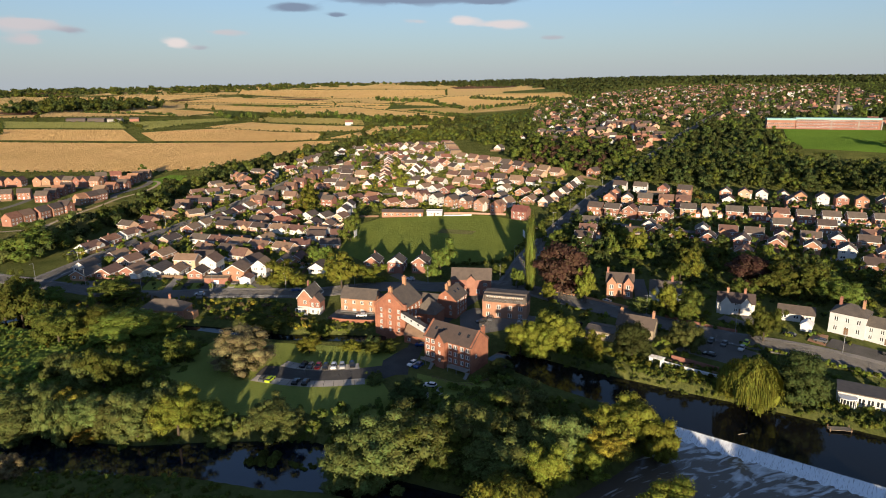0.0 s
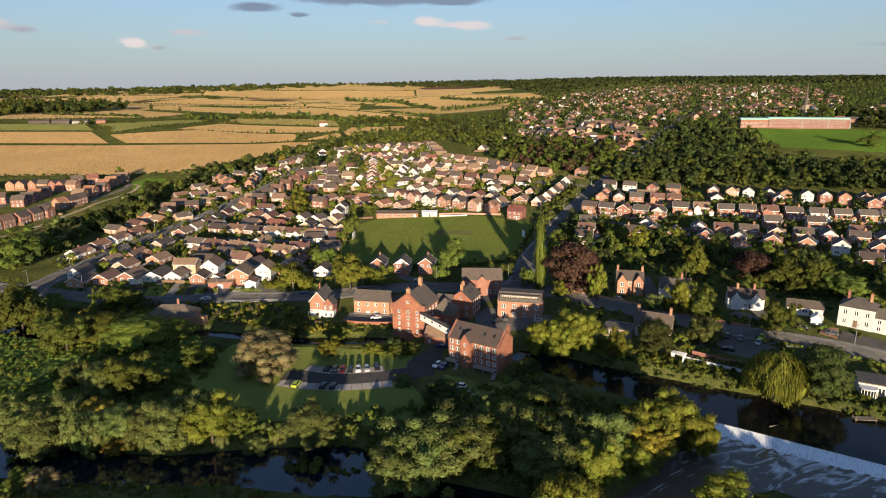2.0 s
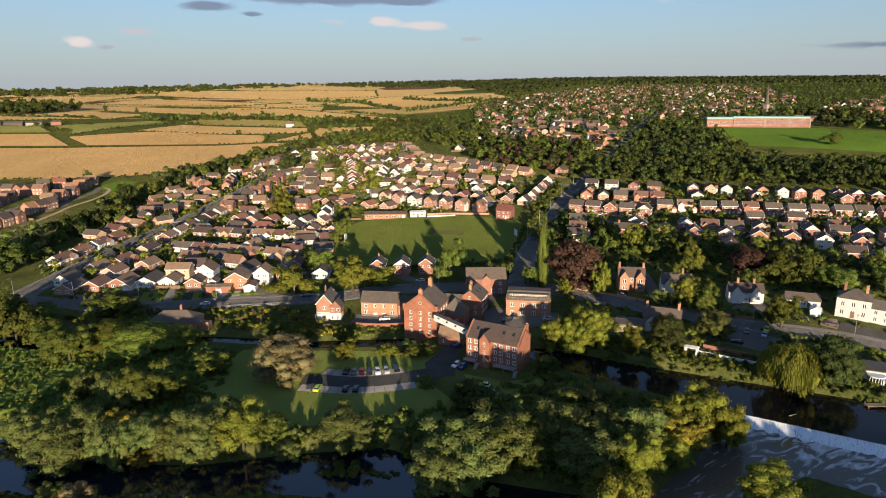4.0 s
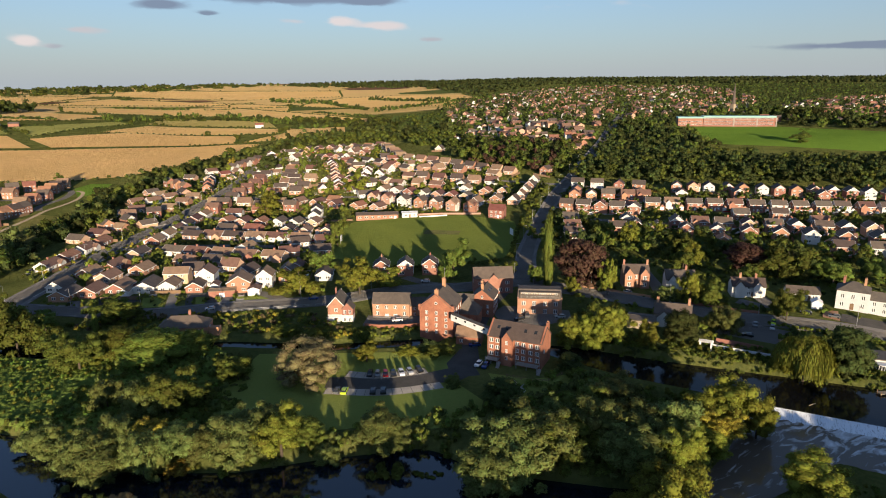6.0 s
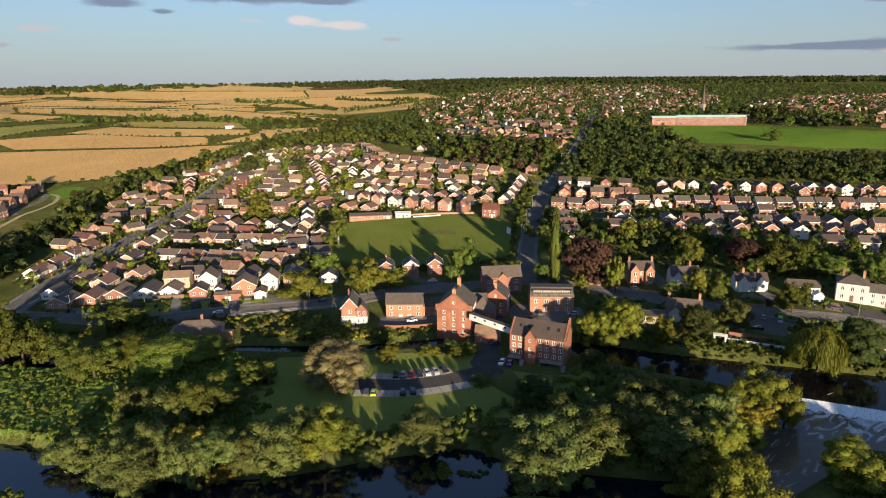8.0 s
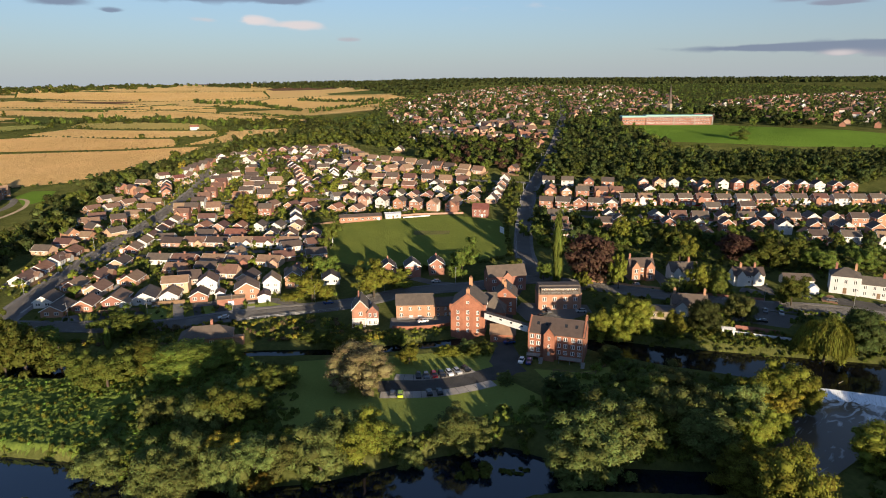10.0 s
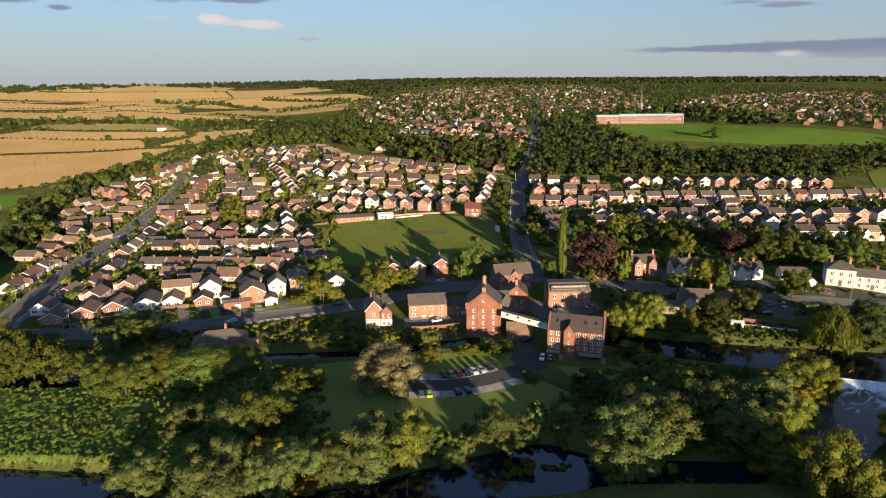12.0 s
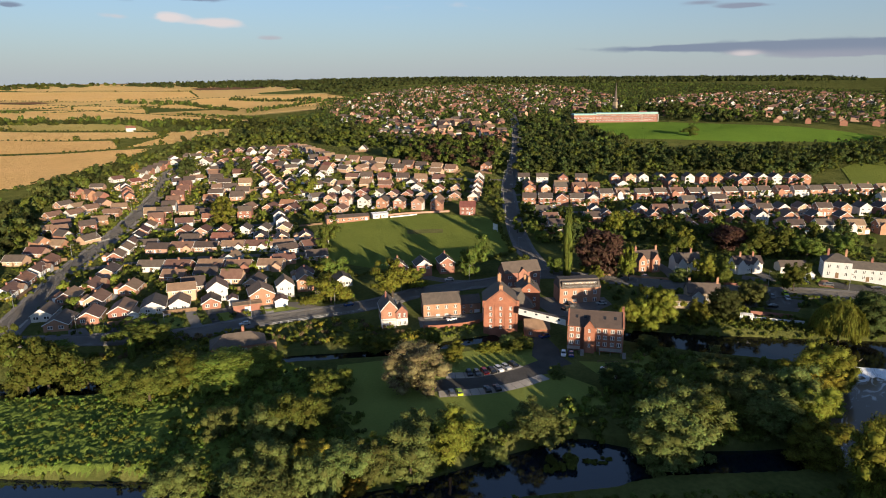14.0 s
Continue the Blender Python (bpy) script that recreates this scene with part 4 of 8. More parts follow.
def gable_body(bm, L, W, he, hr, down=2.5):
    v = []
    for x in (-L / 2, L / 2):
        v.append([bm.verts.new((x, y, z)) for y, z in ((-W / 2, -down), (W / 2, -down), (W / 2, he), (0, hr), (-W / 2, he))])
    a, b = v
    bm.faces.new(a[::-1])
    bm.faces.new(b)
    for k in range(5):
        bm.faces.new((a[k], a[(k + 1) % 5], b[(k + 1) % 5], b[k]))


def gable_roof(bm, L, W, he, hr, over=0.3, thick=0.16):
    k = (hr - he) / (W / 2)
    for s in (-1, 1):
        y1, z1 = s * (W / 2 + over), he - k * over
        pts = [(-L / 2 - over, 0, hr + 0.02), (L / 2 + over, 0, hr + 0.02), (L / 2 + over, y1, z1 + 0.02), (-L / 2 - over, y1, z1 + 0.02)]
        lo = [bm.verts.new(p) for p in pts]
        hi = [bm.verts.new((x, y, z + thick)) for x, y, z in pts]
        if s > 0:
            lo, hi = lo[::-1], hi[::-1]
        bm.faces.new(lo)
        bm.faces.new(hi[::-1])
        for q in range(4):
            bm.faces.new((lo[q], hi[q], hi[(q + 1) % 4], lo[(q + 1) % 4]))
    box(bm, -L / 2 - over, L / 2 + over, -0.14, 0.14, hr + thick - 0.04, hr + thick + 0.1)


def hip_roof(bm, L, W, he, hr, over=0.35):
    a, b = L / 2 + over, W / 2 + over
    e = [bm.verts.new(p) for p in ((-a, -b, he), (a, -b, he), (a, b, he), (-a, b, he))]
    run = max(0.05, a - b)
    r = [bm.verts.new((-run, 0, hr)), bm.verts.new((run, 0, hr))]
    bm.faces.new((e[0], e[1], r[1], r[0]))
    bm.faces.new((e[1], e[2], r[1]))
    bm.faces.new((e[2], e[3], r[0], r[1]))
    bm.faces.new((e[3], e[0], r[0]))
    bm.faces.new(e[::-1])


def chimney(root, x, y, z0, z1, w=0.9, d=0.6, ma="brick", pots=True):
    bm = bmesh.new()
    box(bm, x - w / 2, x + w / 2, y - d / 2, y + d / 2, z0, z1)
    box(bm, x - w / 2 - 0.08, x + w / 2 + 0.08, y - d / 2 - 0.08, y + d / 2 + 0.08, z1, z1 + 0.15)
    c = part("chimney", bm, M[ma], root)
    for s in (-1, 1) if pots else ():
        bm = bmesh.new()
        cyl(bm, x + s * w * 0.25, y, z1 + 0.15, z1 + 0.65, 0.14, 0.11, 8)
        part("chimney_pot", bm, M["terracotta"], c)
    return c


def roof_trim(root, L, W, he, hr, ends=(-1, 1)):
    """White bargeboards on the gable ends, and white gutters along the eaves."""
    over = 0.34
    k = (hr - he) / (W / 2)
    bm = bmesh.new()
    for s in ends:
        x0, x1 = sorted((s * (L / 2 + over), s * (L / 2 + over + 0.06)))
        for t in (-1, 1):
            p = [(0, hr - 0.12), (0, hr + 0.2), (t * (W / 2 + over), he - k * over + 0.2), (t * (W / 2 + over), he - k * over - 0.12)]
            q = [[bm.verts.new((x, y, z)) for y, z in p] for x in (x0, x1)]
            bm.faces.new(q[0])
            bm.faces.new(q[1][::-1])
            for i in range(4):
                bm.faces.new((q[0][i], q[1][i], q[1][(i + 1) % 4], q[0][(i + 1) % 4]))
    for t in (-1, 1):
        y0, y1 = sorted((t * (W / 2 + 0.31), t * (W / 2 + 0.43)))
        box(bm, -L / 2 - 0.3, L / 2 + 0.3, y0, y1, he - k * over - 0.14, he - k * over + 0.06)
    bmesh.ops.recalc_face_normals(bm, faces=bm.faces[:])
    part("roof_trim", bm, M["white"], root, "white bargeboards and gutters")


def building(name, label, L, W, he, hr, wall, roof, wins=(), doors=(), chims=(), boards=(), hip=False, category="house", down=2.5):
    """A house or mill block: ridge along its own x; front towards its -y."""
    root = new(name, None)
    tagged(root, label, category)
    bm = bmesh.new()
    if hip:
        box(bm, -L / 2, L / 2, -W / 2, W / 2, -down, he)
    else:
        gable_body(bm, L, W, he, hr, down)
    bmesh.ops.recalc_face_normals(bm, faces=bm.faces[:])
    part("wall", bm, M[wall], root)
    bm = bmesh.new()
    (hip_roof if hip else gable_roof)(bm, L, W, he, hr)
    bmesh.ops.recalc_face_normals(bm, faces=bm.faces[:])
    part("roof", bm, M[roof], root)
    if boards:
        roof_trim(root, L, W, he, hr, boards)
    for side, us, zs, w, h in wins:
        for u in us:
            for z in zs:
                o = new("window", window_mesh(w, h))
                o.parent = root
                wall_spot(o, side, u, z, L, W)
    for side, u, w, h, ma in doors:
        o = new("door", door_mesh(w, h, ma))
        o.parent = root
        wall_spot(o, side, u, 0, L, W)
    for x, y, z0, z1 in chims:
        chimney(root, x, y, z0, z1, ma=wall if wall in ("brick", "mill_brick") else "brick", pots=name not in ("bungalow", "bungalow_pair"))
    return root


def garage(root, x, y, L, W, he, hr, wall, roof, side="f"):
    """A lower side wing with its door towards -y, or towards -x."""
    turn = 90 if side == "f" else 0
    a, b = (W, L) if side == "f" else (L, W)
    bm = bmesh.new()
    gable_body(bm, a, b, he, hr, 2.0)
    bmesh.ops.recalc_face_normals(bm, faces=bm.faces[:])
    bmesh.ops.transform(bm, matrix=pose(x, y, 0, 0, 0, turn), verts=bm.verts[:])
    g = part("garage", bm, M[wall], root)
    bm = bmesh.new()
    gable_roof(bm, a, b, he, hr, 0.2, 0.12)
    bmesh.ops.recalc_face_normals(bm, faces=bm.faces[:])
    bmesh.ops.transform(bm, matrix=pose(x, y, 0, 0, 0, turn), verts=bm.verts[:])
    part("garage_roof", bm, M[roof], g)
    o = new("garage_door", door_mesh(2.3, 2.0, "white"))
    o.parent = g
    o.matrix_basis = pose(x, y - W / 2, 0) if side == "f" else pose(x - L / 2, y, 0, 0, 0, -90)


def porch_gable(root, x, y, w, d, he, hr, wall, roof, z0=-2.0):
    """A front-facing gabled wing, standing out from the front wall."""
    bm = bmesh.new()
    gable_body(bm, d, w, he, hr, -z0)
    bmesh.ops.recalc_face_normals(bm, faces=bm.faces[:])
    bmesh.ops.transform(bm, matrix=pose(x, y, 0, 0, 0, 90), verts=bm.verts[:])
    g = part("front_wing", bm, M[wall], root)
    bm = bmesh.new()
    gable_roof(bm, d, w, he, hr, 0.25, 0.14)
    bmesh.ops.recalc_face_normals(bm, faces=bm.faces[:])
    bmesh.ops.transform(bm, matrix=pose(x, y, 0, 0, 0, 90), verts=bm.verts[:])
    part("front_roof", bm, M[roof], g)
    return g


HOUSES = {}


def house_kinds(near):
    """Each house type is built once and then copied; those farther off have fewer openings."""
    kinds = {}
    bung = [("brick", "brown_tile", "brick bungalow with a brown tiled roof"), ("pale_brick", "dark_tile", "pale brick bungalow with a dark tiled roof"), ("render", "brown_tile", "cream rendered bungalow with a light brown roof"),
            ("render", "dark_tile", "white rendered bungalow with a dark tiled roof"), ("pale_brick", "brown_tile", "pale brick bungalow with a brown tiled roof"), ("brick", "red_tile", "brick bungalow with a reddish tiled roof")]
    for k, (w, r, words) in enumerate(bung):
        wins = [("l", (-1.9, 1.9), (1.4,), 2.0, 1.3), ("f", (-2, 2.4), (1.4,), 1.4, 1.1)]
        h = building("bungalow", words, 10.5, 7.6, 2.5, 4.9, w, r, wins + ([("r", (0,), (1.4,), 1.6, 1.2)] if near else []), [("f", 0.4, 0.95, 2.05, "timber")], [(0.6, 0.5, 4.0, 5.7)] if k % 2 == 0 and near else (), (-1,))
        if k in (2, 3):
            gable_panel(h, 10.5, 7.6, 2.5, 4.9)
        if near and k % 2 == 0:
            garage(h, 0.8, 5.3, 5.4, 2.9, 2.3, 3.1, w, r, "l")
        kinds.setdefault("B", []).append(h)
        h = building("bungalow_pair", words.replace("bungalow", "semi-detached bungalow", 1), 12.0, 8.0, 2.6, 4.9, w, r, [("f", (-4.6, -2.6, 2.0), (1.4,), 1.5, 1.2)] + ([("l", (0,), (1.4,), 1.2, 1.1)] if near else []),
                     [("f", -0.9, 0.95, 2.05, "white"), ("f", 0.9, 0.95, 2.05, "timber")], [(0, 0, 4.4, 6.0)] if near else (), (-1, 1) if near else ())
        if k % 2 == 0:
            porch_gable(h, 3.6, -4.4, 4.4, 2.4, 2.5, 4.1, w, r)
        kinds.setdefault("T", []).append(h)
    two = [("brick", "brown_tile", "red brick two-storey house with a brown tiled roof"), ("brick", "dark_tile", "red brick two-storey house with a dark roof"), ("pale_brick", "brown_tile", "pale brick two-storey house with a brown roof"),
           ("brick", "dark_tile", "red brick two-storey house with a dark brown roof"), ("brick", "slate", "red brick two-storey house with a grey slate roof"), ("render", "dark_tile", "white rendered two-storey house with a dark roof")]
    for k, (w, r, words) in enumerate(two):
        h = building("house", words, 9.0, 7.2, 5.0, 7.6, w, r, [("f", (-2.4, 2.2), (1.4, 3.9), 1.7, 1.2), ("l", (-1.7, 1.7), (3.9,), 1.5, 1.2), ("l", (-1.7,), (1.4,), 2.2, 1.3)] + ([("r", (0,), (3.9,), 1.0, 1.1)] if near else []),
                     [("f", 0.1, 0.95, 2.05, "white")], [(2.5, 0, 6.9, 8.7)] if k % 2 and near else (), (-1, 1) if near else ())
        if near:
            garage(h, 5.9, -0.6, 2.9, 5.4, 2.3, 3.6, w, r)
        if k in (0, 2):
            porch_gable(h, -2.4, -3.9, 3.6, 1.4, 4.6, 6.4, "render" if k == 2 else w, r)
        if k == 4:
            gable_panel(h, 9.0, 7.2, 5.0, 7.6)
        kinds.setdefault("S", []).append(h)
    for k, (w, r, words) in enumerate([("pale_brick", "brown_tile", "chalet bungalow of pale brick with a steep brown roof"), ("render", "brown_tile", "white chalet bungalow with a steep brown roof"), ("brick", "dark_tile", "brick chalet bungalow with a steep dark roof"), ("pale_brick", "dark_tile", "pale brick chalet bungalow with a dark roof")]):
        h = building("chalet_bungalow", words, 9.6, 7.4, 2.7, 6.0, w, r, [("f", (-2.6, 2.4), (1.4,), 1.8, 1.2), ("l", (-1.9, 1.9), (1.4,), 1.7, 1.2), ("l", (0,), (3.9,), 1.4, 1.1)], [("f", 0.1, 0.95, 2.05, "white")], (), (-1,))
        if k in (0, 3):
            gable_panel(h, 9.6, 7.4, 2.7, 6.0)
        kinds.setdefault("C", []).append(h)
    for k, (w, r, words) in enumerate([("brick", "dark_tile", "new red brick house with a dark roof"), ("brick", "red_tile", "new red brick house with an orange tiled roof"), ("brick", "brown_tile", "new red brick house with a brown roof"), ("brick", "dark_tile", "new red brick house with a dark tiled roof")]):
        h = building("house", words, 9.5, 7.4, 5.3, 8.4, w, r, [("f", (-3, 0, 3), (3.9,), 1.2, 1.2), ("f", (-3, 3), (1.4,), 1.4, 1.2), ("r", (0,), (1.4, 3.9), 1.2, 1.2), ("l", (0,), (3.9,), 1.1, 1.1)], [("f", 0, 1.0, 2.1, "white")])
        kinds.setdefault("N", []).append(h)
    return kinds


def gable_panel(root, L, W, he, hr):
    """White boarding in the front gable."""
    bm = bmesh.new()
    k = (hr - he) / (W / 2)
    y = W / 2 - 0.5
    q = [[bm.verts.new((x, a, z)) for a, z in ((-y, he + 0.1), (y, he + 0.1), (0, he + 0.1 + y * k))] for x in (-L / 2 - 0.06, -L / 2 + 0.02)]
    bm.faces.new(q[0])
    bm.faces.new(q[1][::-1])
    for i in range(3):
        bm.faces.new((q[0][i], q[1][i], q[1][(i + 1) % 3], q[0][(i + 1) % 3]))
    bmesh.ops.recalc_face_normals(bm, faces=bm.faces[:])
    part("gable_boarding", bm, M["render"], root, "white boarded gable")


HOUSES = (house_kinds(True), house_kinds(False))
USED = set()
SPOTS = []
GROUPS = {"C": "chalet bungalows of the estate", "B": "bungalows of the estate", "T": "bungalow pairs of the estate", "S": "houses of the estate", "N": "new houses beside the field"}


def put_house(kind, x, y, turn, rng):
    h = rng.choice(HOUSES[0 if y < 400 else 1][kind])
    m = pose(x, y, hz(x, y) + 0.15, 0, 0, turn)
    if h.name in USED:
        h = copy_thing(h, m)
    else:
        USED.add(h.name)
        h.matrix_basis = m
    tagged(h, group=GROUPS[kind])
    SPOTS.append((x, y, turn))
    return h


def house_row(x0, y0, x1, y1, n, kind, way):
    """Houses along a line. way: g gable ends to the front, l ridges along the row, m mixed."""
    rng = random.Random(int(x0 * 7 + y0 * 13 + n))
    turn = math.degrees(math.atan2(y1 - y0, x1 - x0))
    while turn > 90:
        turn -= 180
    while turn < -90:
        turn += 180
    if abs(turn) > 60:
        turn += -90 if turn > 0 else 90
        way = {"g": "l", "l": "g"}.get(way, way)
    gap = math.hypot(x1 - x0, y1 - y0) / max(1, n - 1)
    if n > 1 and gap > 20:
        n = int(math.hypot(x1 - x0, y1 - y0) / 15) + 1
    for k in range(n):
        f = k / max(1, n - 1)
        x, y = x0 + (x1 - x0) * f + rng.uniform(-0.7, 0.7), y0 + (y1 - y0) * f + rng.uniform(-0.9, 0.9)
        if any(math.hypot(x - a, y - b) < 8.0 for a, b, _ in SPOTS):
            continue
        w = way if way != "m" else rng.choice("gl")
        put_house(kind, x, y, turn + (90 if w == "g" else 0) + rng.uniform(-3, 3), rng)

# ---- the mill and its neighbours ----


def stand(ob, x, y, turn, z=None):
    ob.matrix_basis = pose(x, y, (hz(x, y) if z is None else z), 0, 0, turn)
    return ob


def skylights(root, L, W, he, hr, us, side=-1):
    k = math.atan2(hr - he, W / 2)
    for u in us:
        bm = bmesh.new()
        box(bm, -0.45, 0.45, -0.6, 0.6, 0.0, 0.1)
        o = part("skylight", bm, M["glass"], root)
        y = side * W * 0.22
        o.matrix_basis = pose(u, y, hr - abs(y) * math.tan(k) + 0.2, math.degrees(k) * (-side), 0, 0)


def front_mill():
    b = building("mill_building", "four-storey red brick mill with a dark tiled roof and white windows", 19, 10, 9.2, 13.2, "mill_brick", "dark_tile",
                 [("f", (-8.0, -5.9), (3.0, 5.4, 7.8), 1.3, 1.45), ("f", (1.1, 3.3, 5.8, 8.0), (3.0, 5.4, 7.8), 1.3, 1.45), ("r", (-2.2,), (5.4,), 0.9, 1.2), ("l", (-2.5, 2.5), (5.4,), 1.0, 1.3), ("b", (-7, -3.5, 0, 3.5, 7), (3, 5.4, 7.8), 1.2, 1.5)],
                 [("f", 1.2, 1.2, 2.2, "timber"), ("f", 7.8, 1.2, 2.2, "timber"), ("f", -8.2, 1.2, 2.2, "timber")], category="mill", down=3)
    w = porch_gable(b, -2.0, -4.6, 3.6, 4.2, 9.4, 12.0, "mill_brick", "dark_tile", -3)
    for z in (2.8, 5.4, 8.2):
        o = new("window", window_mesh(0.8, 1.3))
        o.parent = w
        o.matrix_basis = pose(-2.0, -6.7, z)
    skylights(b, 19, 10, 9.2, 13.2, (-6.5, -3.6, 3, 6.5))
    for x in (-9.3, 9.3):
        bm = bmesh.new()
        k = (13.2 - 9.2) / 5
        for s in (-1, 1):
            p = [(0, 13.3), (0, 13.75), (s * 5.2, 13.75 - 5.2 * k), (s * 5.2, 13.3 - 5.2 * k)]
            q = [[bm.verts.new((x + d, y, z)) for y, z in p] for d in (-0.25, 0.25)]
            bm.faces.new(q[0])
            bm.faces.new(q[1][::-1])
            for i in range(4):
                bm.faces.new((q[0][i], q[1][i], q[1][(i + 1) % 4], q[0][(i + 1) % 4]))
        bmesh.ops.recalc_face_normals(bm, faces=bm.faces[:])
        part("gable_coping", bm, M["mill_brick"], b)
    chimney(b, 9.2, 2.2, 11, 14.2, 0.7, 1.6, "mill_brick")
    # timber decks and steps along the front
    for x0, x1 in ((-9.4, -5.0), (1.5, 9.0)):
        bm = bmesh.new()
        box(bm, x0, x1, -7.6, -5.02, 1.5, 1.65)
        for x in (x0 + 0.2, (x0 + x1) / 2, x1 - 0.2):
            box(bm, x - 0.08, x + 0.08, -7.5, -7.34, -1.5, 2.6)
        box(bm, x0, x1, -7.52, -7.44, 2.5, 2.6)
        box(bm, x0, x1, -7.5, -7.46, 2.0, 2.06)
        for q in range(int((x1 - x0) / 0.5)):
            box(bm, x0 + 0.25 + 0.5 * q, x0 + 0.31 + 0.5 * q, -7.5, -7.46, 1.65, 2.5)
        part("deck", bm, M["concrete"], b, "weathered grey timber deck with a railing")
    for x0 in (-4.8, 9.2):
        for q in range(8):
            bm = bmesh.new()
            box(bm, x0, x0 + 1.2, -7.7 - 0.28 * q, -7.35 - 0.28 * q, 1.3 - 0.2 * q, 1.45 - 0.2 * q)
            part("step", bm, M["concrete"], b)
        for e in (0.0, 1.15):
            bm = bmesh.new()
            q = [[bm.verts.new((x0 + e + d, y, z)) for y, z in ((-7.35, 1.45), (-9.7, -0.2), (-9.7, -0.5), (-7.35, 1.15))] for d in (0.0, 0.05)]
            bm.faces.new(q[0])
            bm.faces.new(q[1][::-1])
            for i in range(4):
                bm.faces.new((q[0][i], q[1][i], q[1][(i + 1) % 4], q[0][(i + 1) % 4]))
            bmesh.ops.recalc_face_normals(bm, faces=bm.faces[:])
            part("stringer", bm, M["timber"], b)
    for x in (-9.0, 0.6, 9.0):
        bm = bmesh.new()
        cyl(bm, x, -5.08, 0, 9.2, 0.07, 0.07, 6)
        part("downpipe", bm, M["metal"], b)
    stand(b, 3.8, 202.5, -36.4, 0.0)


def tall_mill():
    b = building("mill_building", "tall red brick mill with a steep slate roof and gable chimneys", 14, 12.8, 11.6, 16.8, "mill_brick", "slate",
                 [("l", (-3.7, 0, 3.7), (2.6, 5.0, 7.4, 9.8), 1.0, 1.45), ("l", (0,), (13.6,), 1.0, 1.0), ("f", (-4.5, -1.5, 1.5, 4.5), (5.0, 7.4, 9.8), 1.0, 1.6), ("b", (-4, 0, 4), (5, 7.4, 9.8), 1.0, 1.6)], category="mill", down=3)
    for x, h in ((-6.3, 18.6), (4.5, 19.8)):
        c = chimney(b, x, 0, 15.5, h, 1.1, 1.3, "terracotta")
    for x in (-6.85,):
        bm = bmesh.new()
        k = (16.8 - 11.6) / 6.4
        for s in (-1, 1):
            p = [(0, 16.9), (0, 17.4), (s * 6.6, 17.4 - 6.6 * k), (s * 6.6, 16.9 - 6.6 * k)]
            q = [[bm.verts.new((x + d, y, z)) for y, z in p] for d in (-0.25, 0.25)]
            bm.faces.new(q[0])
            bm.faces.new(q[1][::-1])
            for i in range(4):
                bm.faces.new((q[0][i], q[1][i], q[1][(i + 1) % 4], q[0][(i + 1) % 4]))
            box(bm, x - 0.45, x + 0.45, s * 6.3 - 0.5, s * 6.3 + 0.5, 10.5, 12.9)
        bmesh.ops.recalc_face_normals(bm, faces=bm.faces[:])
        part("gable_coping", bm, M["mill_brick"], b)
    # pilaster strips between the window columns
    for y in (-6.0, -1.9, 1.9, 6.0):
        bm = bmesh.new()
        box(bm, -7.18, -6.98, y - 0.35, y + 0.35, -2.5, 11.8)
        part("pilaster", bm, M["mill_brick"], b)
    stand(b, -17.4, 234.4, 65, -0.4)
    s = building("mill_store", "low brick store with a brown tiled roof", 9, 6, 3.4, 6.0, "mill_brick", "brown_tile", [("f", (-2.5,), (1.6,), 1.2, 1.2)], [("f", 2.4, 2.4, 2.4, "timber")], category="store")
    stand(s, -9.3, 220.6, -24, 0.0)
    c = building("kiln_house", "brick kiln house with a steep dark hipped roof", 9, 9, 5.6, 11.0, "mill_brick", "slate", [("f", (-2, 2), (3.2,), 1.0, 1.4)], hip=True, category="mill")
    stand(c, -6.0, 238.0, -24, 0.4)
    k = building("mill_wing", "brick mill wing with a slate roof", 12, 6.5, 7.0, 9.6, "mill_brick", "slate", [("f", (-3.5, 0, 3.5), (3.0, 5.4), 1.0, 1.4)], category="mill")
    stand(k, -8, 246.5, -20, 0.5)
    t = building("mill_building", "red brick mill block with a grey slate gabled roof", 11, 9, 8.0, 11.6, "mill_brick", "slate",
                 [("l", (-2.2, 2.2), (2.4, 4.9), 1.0, 1.5), ("l", (0,), (8.6,), 0.9, 1.2), ("f", (-3.5, -1.0, 1.5, 4.0), (2.4, 4.9, 7.0), 1.0, 1.4)], category="mill")
    chimney(t, -4.6, 0, 10.8, 13.8, 1.0, 1.0, "terracotta")
    chimney(t, 0.5, 1.2, 10.6, 13.4, 1.0, 1.0, "terracotta")
    skylights(t, 11, 9, 8.0, 11.6, (-1, 2))
    stand(t, 2.8, 247.6, 65, 0.8)


